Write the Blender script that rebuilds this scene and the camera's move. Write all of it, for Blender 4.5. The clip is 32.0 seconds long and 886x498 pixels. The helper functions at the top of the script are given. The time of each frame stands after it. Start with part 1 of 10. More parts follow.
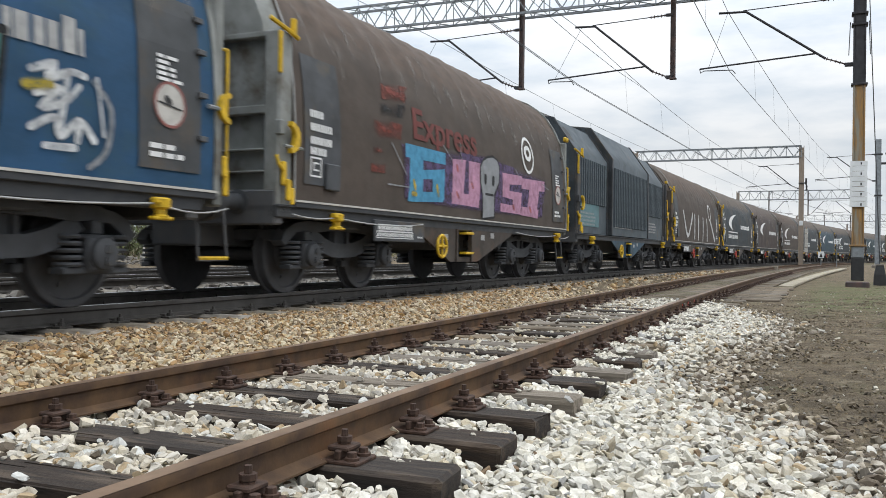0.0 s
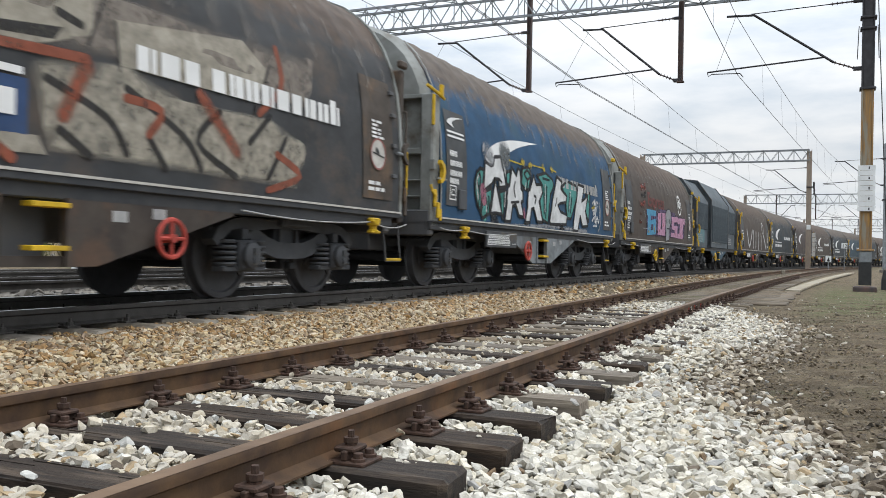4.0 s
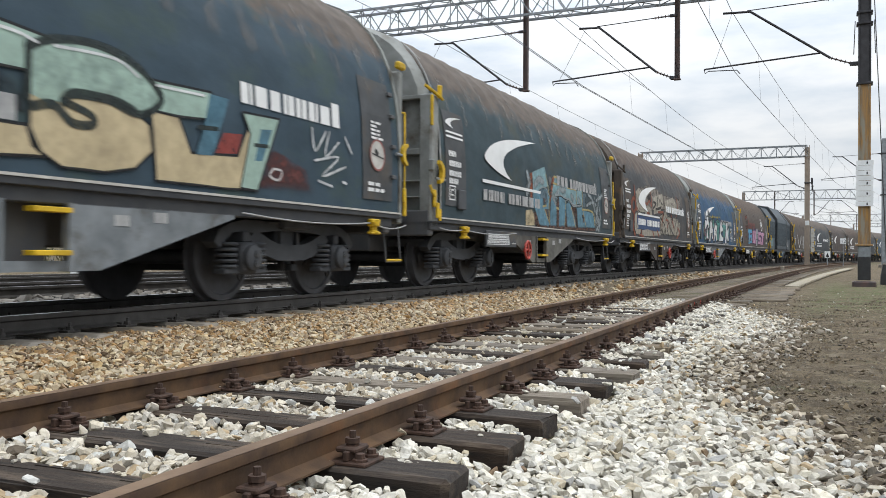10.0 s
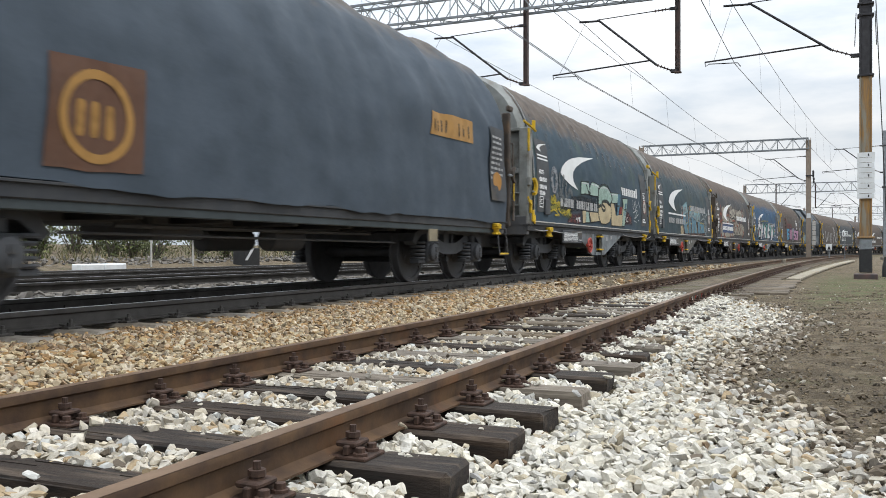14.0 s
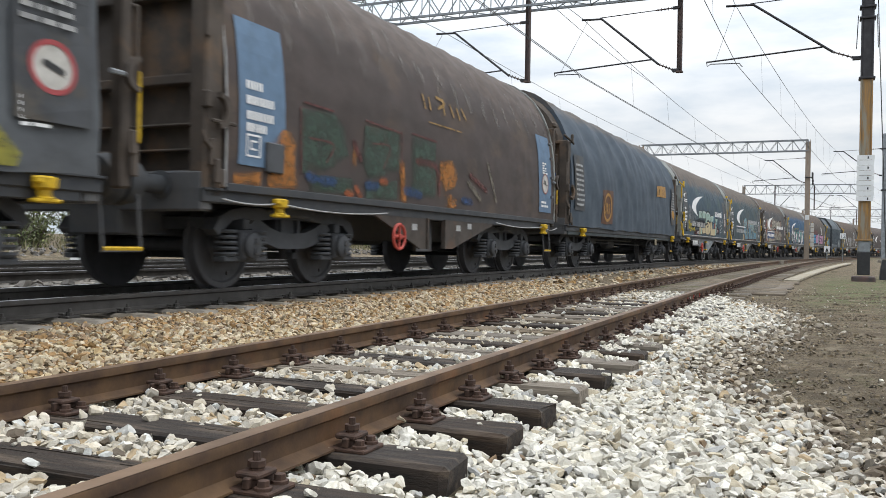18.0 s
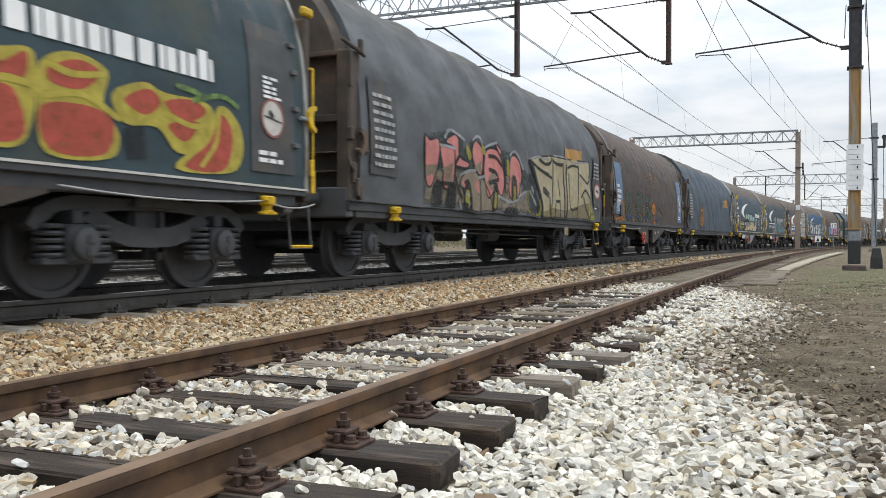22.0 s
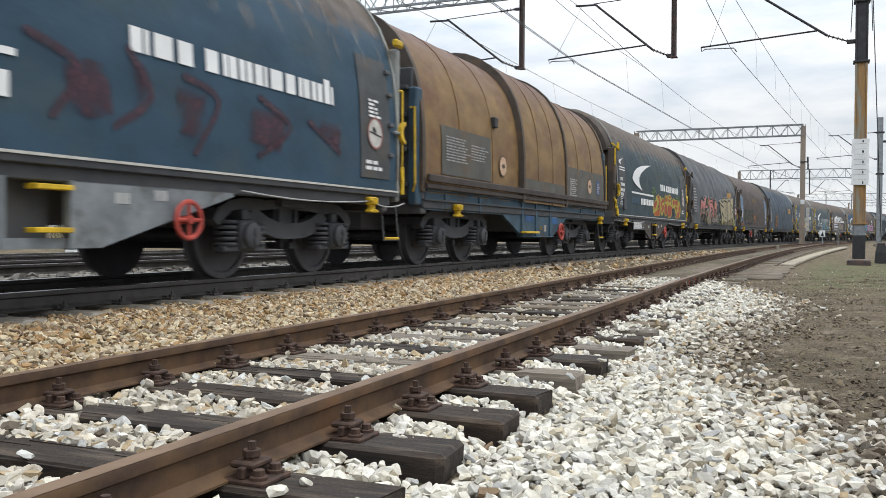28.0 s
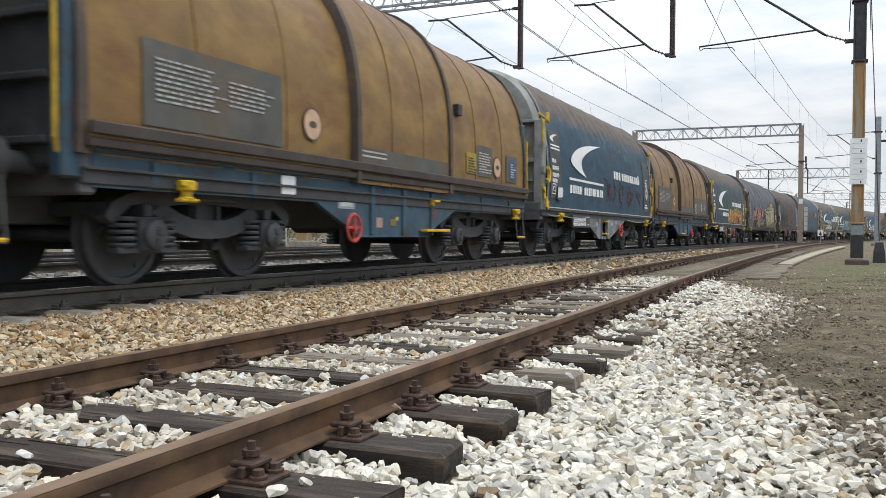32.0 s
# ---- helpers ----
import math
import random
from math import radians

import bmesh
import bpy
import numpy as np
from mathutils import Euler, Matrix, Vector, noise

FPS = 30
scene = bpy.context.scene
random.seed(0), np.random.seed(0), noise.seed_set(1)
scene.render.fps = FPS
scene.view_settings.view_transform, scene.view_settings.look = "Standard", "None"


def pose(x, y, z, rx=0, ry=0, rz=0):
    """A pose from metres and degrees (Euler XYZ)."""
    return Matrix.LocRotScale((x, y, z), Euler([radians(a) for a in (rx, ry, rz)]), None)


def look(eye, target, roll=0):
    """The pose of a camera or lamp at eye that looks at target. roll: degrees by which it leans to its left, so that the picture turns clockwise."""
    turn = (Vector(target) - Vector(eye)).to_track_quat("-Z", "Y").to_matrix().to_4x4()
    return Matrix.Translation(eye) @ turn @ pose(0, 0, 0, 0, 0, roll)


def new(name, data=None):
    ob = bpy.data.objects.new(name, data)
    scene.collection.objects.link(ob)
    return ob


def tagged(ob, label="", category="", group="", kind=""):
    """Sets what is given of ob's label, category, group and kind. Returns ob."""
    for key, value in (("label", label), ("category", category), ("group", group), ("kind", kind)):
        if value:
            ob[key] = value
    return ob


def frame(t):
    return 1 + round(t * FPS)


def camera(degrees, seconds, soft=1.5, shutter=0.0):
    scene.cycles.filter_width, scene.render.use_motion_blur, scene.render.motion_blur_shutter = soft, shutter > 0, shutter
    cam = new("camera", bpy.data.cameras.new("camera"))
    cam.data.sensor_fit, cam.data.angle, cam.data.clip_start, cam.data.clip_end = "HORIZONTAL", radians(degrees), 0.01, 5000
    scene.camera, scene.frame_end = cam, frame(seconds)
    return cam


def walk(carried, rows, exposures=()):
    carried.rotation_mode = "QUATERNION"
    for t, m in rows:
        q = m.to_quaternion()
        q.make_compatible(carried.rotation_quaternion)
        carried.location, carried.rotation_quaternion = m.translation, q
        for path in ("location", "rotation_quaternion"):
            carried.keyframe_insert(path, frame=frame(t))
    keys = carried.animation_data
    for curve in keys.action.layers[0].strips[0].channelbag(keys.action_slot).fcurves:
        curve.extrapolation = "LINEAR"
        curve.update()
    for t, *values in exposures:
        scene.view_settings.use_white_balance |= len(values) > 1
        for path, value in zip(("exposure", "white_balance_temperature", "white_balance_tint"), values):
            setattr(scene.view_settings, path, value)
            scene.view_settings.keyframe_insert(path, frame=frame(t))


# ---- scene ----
# ================= camera =================
CAM = (
    (0, 0.005, -1.671, 0.806, 23.85, 0.23, 0.70),
    (0.5, -0.000, -1.676, 0.807, 23.92, 0.32, 0.77),
    (1, -0.001, -1.680, 0.811, 23.84, 0.51, 0.71),
    (1.5, 0.000, -1.678, 0.805, 24.02, 0.54, 0.53),
    (2, 0.000, -1.678, 0.805, 24.09, 0.49, 0.54),
    (2.5, -0.006, -1.677, 0.803, 24.12, 0.46, 0.73),
    (3, -0.007, -1.672, 0.804, 24.22, 0.42, 0.99),
    (3.5, -0.008, -1.672, 0.807, 24.33, 0.36, 1.12),
    (5.5, -0.003, -1.678, 0.808, 24.02, 0.31, 0.58),
    (6, -0.008, -1.675, 0.808, 24.40, 0.40, 0.47),
    (6.5, -0.003, -1.672, 0.805, 24.52, 0.44, 0.57),
    (7, -0.006, -1.675, 0.805, 24.42, 0.40, 0.54),
    (7.5, -0.006, -1.681, 0.808, 24.27, 0.37, 0.36),
    (8, -0.002, -1.676, 0.805, 24.26, 0.34, 0.16),
    (8.5, -0.001, -1.675, 0.806, 24.45, 0.32, 0.14),
    (9, -0.010, -1.673, 0.808, 24.31, 0.35, 0.37),
    (9.5, -0.007, -1.676, 0.809, 24.21, 0.42, 0.41),
    (10, -0.007, -1.672, 0.803, 24.21, 0.38, 0.33),
    (10.5, -0.001, -1.674, 0.803, 24.17, 0.36, 0.36),
    (11, -0.003, -1.671, 0.805, 24.12, 0.29, 0.27),
    (11.5, -0.010, -1.677, 0.806, 24.35, 0.26, 0.29),
    (12, -0.006, -1.678, 0.800, 24.22, 0.21, 0.31),
    (12.5, 0.007, -1.685, 0.799, 24.12, 0.19, 0.00),
    (13, 0.000, -1.685, 0.800, 23.98, 0.14, -0.16),
    (13.5, 0.004, -1.680, 0.798, 24.09, 0.08, -0.01),
    (14, 0.004, -1.676, 0.797, 24.30, 0.04, -0.00),
    (14.5, -0.002, -1.677, 0.797, 24.43, 0.01, 0.09),
    (16.5, -0.010, -1.672, 0.796, 24.38, -0.16, 0.44),
    (17, -0.013, -1.671, 0.798, 24.24, -0.21, 0.67),
    (17.5, -0.014, -1.670, 0.795, 24.17, -0.21, 0.88),
    (18, -0.010, -1.666, 0.793, 24.17, -0.24, 0.94),
    (18.5, -0.009, -1.672, 0.798, 24.15, -0.27, 0.68),
    (19, -0.001, -1.674, 0.800, 24.09, -0.34, 0.22),
    (19.5, 0.003, -1.675, 0.798, 24.16, -0.36, -0.20),
    (20, -0.003, -1.673, 0.793, 24.18, -0.38, -0.18),
    (20.5, 0.004, -1.674, 0.791, 24.06, -0.43, 0.01),
    (21, 0.012, -1.675, 0.792, 23.88, -0.48, -0.00),
    (21.5, 0.013, -1.677, 0.789, 23.79, -0.50, -0.13),
    (22, 0.006, -1.674, 0.784, 23.67, -0.53, 0.07),
    (22.5, 0.006, -1.671, 0.785, 23.54, -0.58, 0.34),
    (23, 0.005, -1.669, 0.788, 23.39, -0.63, 0.62),
    (23.5, 0.006, -1.664, 0.790, 23.35, -0.67, 0.72),
    (24, -0.000, -1.667, 0.790, 23.31, -0.71, 0.75),
    (24.5, 0.006, -1.671, 0.789, 23.24, -0.73, 0.58),
    (25, 0.006, -1.669, 0.790, 23.21, -0.79, 0.49),
    (25.5, 0.004, -1.667, 0.789, 23.36, -0.82, 0.42),
    (27.5, 0.002, -1.666, 0.786, 23.96, -0.97, 0.50),
    (28, 0.008, -1.668, 0.787, 23.91, -1.01, 0.32),
    (28.5, 0.008, -1.668, 0.786, 23.93, -1.03, 0.12),
    (29, 0.004, -1.663, 0.786, 23.93, -1.07, 0.16),
    (29.5, 0.004, -1.664, 0.789, 24.00, -1.13, 0.22),
    (30, 0.010, -1.671, 0.787, 24.02, -1.14, 0.04),
    (30.5, 0.005, -1.671, 0.787, 23.86, -1.15, 0.20),
    (31, 0.005, -1.668, 0.787, 23.73, -1.09, 0.35),
    (31.5, 0.008, -1.669, 0.790, 23.75, -1.04, 0.27),
    (32, 0.004, -1.666, 0.789, 23.80, -1.06, 0.33),
)


def cam_pose(x, y, z, yaw, tilt, roll):
    a, b = radians(yaw), radians(tilt)
    ahead = Vector((math.cos(a) * math.cos(b), math.sin(a) * math.cos(b), math.sin(b)))
    eye = Vector((x, y, z))
    return look(eye, eye + ahead * 10, roll)


cam = camera(55.0, 32.0, soft=0.8, shutter=0.45)
walk(cam, [(t, cam_pose(*v)) for t, *v in CAM], ((0, -0.08), (9, -0.06), (16, 0.0), (32, 0.0)))

# ================= light =================
SUN_ELEV, SUN_ROT = radians(52), radians(215)
world = bpy.data.worlds.new("overcast_sky")
scene.world = world
world.use_nodes = True
wn, wl = world.node_tree.nodes, world.node_tree.links
wn.clear()
w_out = wn.new("ShaderNodeOutputWorld")
w_bg = wn.new("ShaderNodeBackground")
w_sky = wn.new("ShaderNodeTexSky")
w_sky.sky_type, w_sky.sun_disc, w_sky.sun_elevation, w_sky.sun_rotation = "NISHITA", False, SUN_ELEV, SUN_ROT
w_tc = wn.new("ShaderNodeTexCoord")
w_map = wn.new("ShaderNodeMapping")
w_map.inputs["Scale"].default_value = (1.6, 1.6, 6.0)
w_n = wn.new("ShaderNodeTexNoise")
w_n.inputs["Scale"].default_value, w_n.inputs["Detail"].default_value, w_n.inputs["Roughness"].default_value = 2.2, 6, 0.55
w_r = wn.new("ShaderNodeValToRGB")
w_r.color_ramp.elements[0].position, w_r.color_ramp.elements[0].color = 0.34, (5.6, 6.7, 7.9, 1)
w_r.color_ramp.elements[1].position, w_r.color_ramp.elements[1].color = 0.62, (10.3, 10.5, 10.7, 1)
w_mix = wn.new("ShaderNodeMix")
w_mix.data_type = "RGBA"
w_mix.inputs[0].default_value = 0.92
wl.new(w_tc.outputs["Generated"], w_map.inputs["Vector"])
wl.new(w_map.outputs["Vector"], w_n.inputs["Vector"])
wl.new(w_n.outputs["Fac"], w_r.inputs["Fac"])
wl.new(w_sky.outputs["Color"], w_mix.inputs[6])
wl.new(w_r.outputs["Color"], w_mix.inputs[7])
# an overcast sky grows brighter from the horizon to the zenith
w_sep = wn.new("ShaderNodeSeparateXYZ")
wl.new(w_tc.outputs["Generated"], w_sep.inputs["Vector"])
w_up = wn.new("ShaderNodeMapRange")
w_up.inputs["From Min"].default_value, w_up.inputs["From Max"].default_value = 0.12, 1.0
w_up.inputs["To Min"].default_value, w_up.inputs["To Max"].default_value = 0.9, 3.0
wl.new(w_sep.outputs["Z"], w_up.inputs["Value"])
w_mul = wn.new("ShaderNodeVectorMath")
w_mul.operation = "SCALE"
wl.new(w_mix.outputs[2], w_mul.inputs[0])
wl.new(w_up.outputs["Result"], w_mul.inputs["Scale"])
wl.new(w_mul.outputs["Vector"], w_bg.inputs["Color"])
w_bg.inputs["Strength"].default_value = 0.1
wl.new(w_bg.outputs["Background"], w_out.inputs["Surface"])
sun = new("sun", bpy.data.lights.new("sun", "SUN"))
sun.data.energy, sun.data.angle, sun.data.color = 1.0, radians(25), (1.0, 0.97, 0.92)
sun.matrix_world = look((0, 0, 50), (-10, 22, 10))


# ================= materials =================
def srgb(h):
    c = [int(h[i:i + 2], 16) / 255 for i in (0, 2, 4)]
    return tuple(v / 12.92 if v <= 0.04045 else ((v + 0.055) / 1.055) ** 2.4 for v in c) + (1,)


def shader(name, col, col2=None, rough=0.8, metal=0.0, scale=8.0, bump=0.15, bscale=60.0, bdist=0.004, bdetail=4.0, island=0.0, obj=0.0, odd=(), stain=None, stain_scale=1.2, stain_at=(0.52, 0.68), stretch=(1, 1, 1), top=None, top_z=(2.9, 3.5), spec=0.4):
    """A weathered surface: two colours mixed by noise, stains at a larger scale, fine relief; top: dust colour settled above a height."""
    m = bpy.data.materials.new(name)
    m.use_nodes = True
    n, l = m.node_tree.nodes, m.node_tree.links
    b = n["Principled BSDF"]
    b.inputs["Roughness"].default_value, b.inputs["Metallic"].default_value = rough, metal
    b.inputs["Specular IOR Level"].default_value = spec
    col2 = col2 or tuple(c * 0.7 for c in col[:3]) + (1,)
    tc = n.new("ShaderNodeTexCoord")
    mp = n.new("ShaderNodeMapping")
    mp.inputs["Scale"].default_value = stretch
    l.new(tc.outputs["Object"], mp.inputs["Vector"])

    def tex(s, detail=5.0, r=0.6):
        t = n.new("ShaderNodeTexNoise")
        t.inputs["Scale"].default_value, t.inputs["Detail"].default_value, t.inputs["Roughness"].default_value = s, detail, r
        l.new(mp.outputs["Vector"], t.inputs["Vector"])
        return t.outputs["Fac"]

    def ramp(fac, a, c):
        r = n.new("ShaderNodeMapRange")
        r.inputs["From Min"].default_value, r.inputs["From Max"].default_value = a, c
        l.new(fac, r.inputs["Value"])
        return r.outputs["Result"]

    def mix(fac, a, c):
        x = n.new("ShaderNodeMix")
        x.data_type = "RGBA"
        for s, v in ((0, fac), (6, a), (7, c)):
            if hasattr(v, "is_output"):
                l.new(v, x.inputs[s])
            else:
                x.inputs[s].default_value = v
        return x.outputs[2]

    def mathn(op, a, c):
        x = n.new("ShaderNodeMath")
        x.operation = op
        for s, v in ((0, a), (1, c)):
            if hasattr(v, "is_output"):
                l.new(v, x.inputs[s])
            else:
                x.inputs[s].default_value = v
        return x.outputs[0]

    out = mix(ramp(tex(scale), 0.35, 0.65), col, col2)
    if island or obj:
        if island:
            g = n.new("ShaderNodeNewGeometry")
            rnd = g.outputs["Random Per Island"]
        else:
            g = n.new("ShaderNodeObjectInfo")
            rnd = g.outputs["Random"]
        hs = n.new("ShaderNodeHueSaturation")
        amount = island or obj
        l.new(mathn("ADD", mathn("MULTIPLY", rnd, amount), 1 - amount / 2), hs.inputs["Value"])
        l.new(mathn("ADD", mathn("MULTIPLY", mathn("FRACT", mathn("MULTIPLY", rnd, 7.3), 0.0), 0.45), 0.72), hs.inputs["Saturation"])
        l.new(out, hs.inputs["Color"])
        out = hs.outputs["Color"]
        for k, (share, other) in enumerate(odd):
            pick = mathn("LESS_THAN", mathn("FRACT", mathn("MULTIPLY", rnd, 13.7 + 5.1 * k), 0.0), share)
            out = mix(pick, out, mix(ramp(tex(scale * 0.7), 0.35, 0.65), other, tuple(c * 0.65 for c in other[:3]) + (1,)))
    if stain:
        out = mix(ramp(tex(stain_scale, 6.0, 0.65), *stain_at), out, stain)
    if top:
        sep = n.new("ShaderNodeSeparateXYZ")
        l.new(tc.outputs["Object"], sep.inputs["Vector"])
        hz = mathn("ADD", sep.outputs["Z"], mathn("MULTIPLY", mathn("SUBTRACT", tex(2.2, 6.0, 0.7), 0.5), 1.1))
        out = mix(ramp(hz, *top_z), out, mix(ramp(tex(3.5), 0.35, 0.7), top, tuple(c * 0.6 for c in top[:3]) + (1,)))
    l.new(out, b.inputs["Base Color"])
    if bump:
        bp = n.new("ShaderNodeBump")
        bp.inputs["Strength"].default_value, bp.inputs["Distance"].default_value = bump, bdist
        l.new(tex(bscale, bdetail), bp.inputs["Height"])
        l.new(bp.outputs["Normal"], b.inputs["Normal"])
    rr = ramp(tex(scale * 1.7), 0.2, 0.8)
    l.new(mathn("ADD", mathn("MULTIPLY", rr, 0.2), rough - 0.1), b.inputs["Roughness"])
    return m


M_WHITE_STONE = shader("pale_limestone", (0.6, 0.565, 0.49, 1), (0.43, 0.395, 0.32, 1), 0.9, scale=26, bump=0.8, bscale=70, island=0.5, bdist=0.008, odd=((0.07, (0.5, 0.43, 0.31, 1)), (0.04, (0.38, 0.37, 0.345, 1)), (0.012, (0.2, 0.135, 0.08, 1))), stain=(0.36, 0.29, 0.19, 1), stain_scale=3, stain_at=(0.62, 0.8))
M_DUSTY_STONE = shader("dusty_beige_limestone", (0.5, 0.455, 0.38, 1), (0.34, 0.295, 0.22, 1), 0.9, scale=26, bump=0.7, bscale=70, island=0.6, bdist=0.006, odd=((0.12, (0.4, 0.3, 0.18, 1)), (0.1, (0.56, 0.55, 0.51, 1)), (0.03, (0.14, 0.11, 0.08, 1))))
M_BURIED_STONE = shader("soiled_half_buried_stone", (0.36, 0.31, 0.24, 1), (0.17, 0.135, 0.09, 1), 0.95, scale=14, bump=0.6, bscale=60, island=0.8, odd=((0.25, (0.13, 0.1, 0.07, 1)), (0.12, (0.55, 0.52, 0.46, 1))))
M_TAN_STONE = shader("tan_ballast_stone", (0.46, 0.375, 0.245, 1), (0.32, 0.235, 0.135, 1), 0.9, scale=26, bump=0.5, bscale=60, island=0.7, bdist=0.004, odd=((0.18, (0.35, 0.22, 0.105, 1)), (0.12, (0.55, 0.47, 0.33, 1)), (0.08, (0.19, 0.135, 0.08, 1))))
M_RUST_STONE = shader("brake_dust_rusty_stone", (0.34, 0.225, 0.115, 1), (0.21, 0.13, 0.065, 1), 0.9, scale=26, bump=0.5, bscale=60, island=0.8, bdist=0.004, odd=((0.2, (0.38, 0.23, 0.1, 1)), (0.12, (0.45, 0.36, 0.23, 1)), (0.1, (0.13, 0.09, 0.055, 1))))
M_RAIL = shader("rusty_rail_steel", srgb("614b36"), srgb("42332a"), 0.7, 0.1, scale=5, bump=0.25, bscale=50, stain=srgb("6d4a30"), stain_scale=3, stain_at=(0.55, 0.8), spec=0.25)
M_RAIL_HEAD = shader("worn_rail_head", srgb("79634f"), srgb("5b4838"), 0.6, 0.15, scale=4, bump=0.1, bscale=70)
M_RAIL_DARK = shader("dark_oily_rail_steel", srgb("4b4845"), srgb("383532"), 0.6, 0.2, scale=5, bump=0.2, bscale=50)
M_FASTEN = shader("rusted_fastening_iron", srgb("4f3a2f"), srgb("33261f"), 0.75, 0.2, scale=20, bump=0.4, bscale=90)
M_SLEEPER = shader("creosoted_weathered_timber", srgb("35291f"), srgb("1c1713"), 0.85, scale=6, bump=0.6, bscale=30, bdist=0.006, stretch=(6, 0.7, 6), stain=srgb("6a5c4e"), stain_scale=2.0, stain_at=(0.5, 0.75), obj=0.4)
M_SLEEPER_PALE = shader("silvered_timber", srgb("7d7263"), srgb("544a3f"), 0.9, scale=6, bump=0.6, bscale=30, bdist=0.006, stretch=(6, 0.7, 6), obj=0.4)
M_CONC = shader("dirty_concrete", srgb("8a8378"), srgb("6d655a"), 0.9, scale=6, bump=0.3, bscale=40, obj=0.3)
M_TROUGH = shader("pale_dusty_concrete", srgb("a39a88"), srgb("857b69"), 0.9, scale=6, bump=0.3, bscale=40, obj=0.25)
M_POST_PALE = shader("pale_weathered_steel", srgb("97897a"), srgb("857a70"), 0.75, 0.1, scale=5, bump=0.15, stretch=(4, 4, 0.5), stain=srgb("8a6a42"), stain_scale=1.5, stain_at=(0.55, 0.7))
M_DARK_STONE = shader("oily_grey_ballast_stone", (0.19, 0.17, 0.145, 1), (0.1, 0.09, 0.078, 1), 0.85, scale=12, bump=0.5, bscale=45, island=0.8)
M_GALV = shader("galvanised_steel", srgb("8f9498"), srgb("75797c"), 0.6, 0.35, scale=6, bump=0.1, bscale=50)
M_POST_DARK = shader("dark_painted_steel", srgb("3b3a3d"), srgb("2c2b2d"), 0.6, 0.2, scale=6, bump=0.1)
M_POST_RUST = shader("rust_streaked_steel", srgb("a07a45"), srgb("7d6a55"), 0.75, 0.1, scale=5, bump=0.15, stretch=(4, 4, 0.5), stain=srgb("8a8476"), stain_scale=1.5, stain_at=(0.5, 0.6))
M_POST_BROWN = shader("brown_rusted_steel", srgb("5a4741"), srgb("46403f"), 0.7, 0.1, scale=5, bump=0.15)
M_WIRE = shader("overhead_copper_wire", srgb("4a4c4e"), srgb("3a3b3d"), 0.5, 0.5, bump=0)
M_SIGN_WHITE = shader("white_enamel", (0.75, 0.76, 0.76, 1), (0.62, 0.63, 0.63, 1), 0.5, scale=3, bump=0.05)
M_BLACK = shader("black_paint", (0.02, 0.02, 0.021, 1), (0.03, 0.03, 0.03, 1), 0.6, bump=0.05)
M_UNDER = shader("soot_dark_underframe", (0.08, 0.083, 0.09, 1), (0.1, 0.098, 0.097, 1), 0.75, 0.05, scale=4, bump=0.3, bscale=40)
M_SILL = shader("dark_sill_steel", (0.028, 0.031, 0.036, 1), (0.045, 0.046, 0.048, 1), 0.65, 0.05, scale=4, bump=0.2, bscale=40)
M_HOOD_RAIL = shader("grimy_brown_rail", srgb("413935"), srgb("312b28"), 0.75, scale=3, bump=0.15, bscale=40)
M_BEAM = shader("blue_grey_beam_steel", srgb("3c4446"), srgb("303638"), 0.65, 0.05, scale=3, bump=0.15, bscale=40)
M_BOGIE = shader("brake_dust_bogie", (0.066, 0.069, 0.075, 1), (0.047, 0.049, 0.053, 1), 0.75, 0.05, scale=5, bump=0.3, bscale=40)
M_WHEEL = shader("dark_wheel_steel", (0.075, 0.075, 0.08, 1), (0.055, 0.055, 0.058, 1), 0.65, 0.1, scale=5, bump=0.2)
M_TREAD = shader("polished_tread", (0.45, 0.44, 0.43, 1), (0.35, 0.34, 0.33, 1), 0.3, 0.9, bump=0.05)
M_FRAME_GREY = shader("dusty_grey_frame", srgb("7e8386"), srgb("606568"), 0.75, scale=3, bump=0.15, stain=srgb("4a463f"), stain_scale=2.5)
M_FRAME_WORN = shader("brownish_grey_frame", srgb("686660"), srgb("4c4a45"), 0.78, scale=3, bump=0.15, stain=srgb("3f3932"), stain_scale=2.5)
M_FRAME_BLUE = shader("blue_grey_frame", srgb("37505f"), srgb("2c4150"), 0.7, scale=3, bump=0.15, stain=srgb("363634"), stain_scale=2)
M_FRAME_BROWN = shader("brown_grimy_frame", srgb("47403a"), srgb("352f2b"), 0.8, scale=3, bump=0.15, stain=srgb("544236"), stain_scale=2)
M_CAP = shader("grey_painted_end", srgb("898b88"), srgb("6e706c"), 0.65, scale=2.5, bump=0.1, stain=srgb("544c40"), stain_scale=1.6)
M_CAP_BROWN = shader("brown_grimy_end", srgb("4f463e"), srgb("3b342e"), 0.75, scale=2.5, bump=0.15, stain=srgb("65503c"), stain_scale=1.6)
M_CAP_DARK = shader("dark_grimy_end", srgb("45474a"), srgb("333436"), 0.7, scale=2.5, bump=0.1, stain=srgb("544c40"), stain_scale=1.6)
M_PANEL = shader("dark_grey_panel", srgb("46484a"), srgb("383a3c"), 0.7, scale=2.5, bump=0.1, stain=srgb("4d463e"), stain_scale=1.6)
M_YELLOW = shader("yellow_paint", srgb("d8b022"), srgb("a98a1c"), 0.6, scale=8, bump=0.05, stain=srgb("5a4a2a"), stain_scale=5, stain_at=(0.6, 0.8))
M_RED = shader("red_paint", srgb("b5483c"), srgb("93382f"), 0.6, scale=8, bump=0.05)
M_WHITE = shader("white_marking", (0.72, 0.72, 0.71, 1), (0.63, 0.63, 0.62, 1), 0.7, scale=2, bump=0)
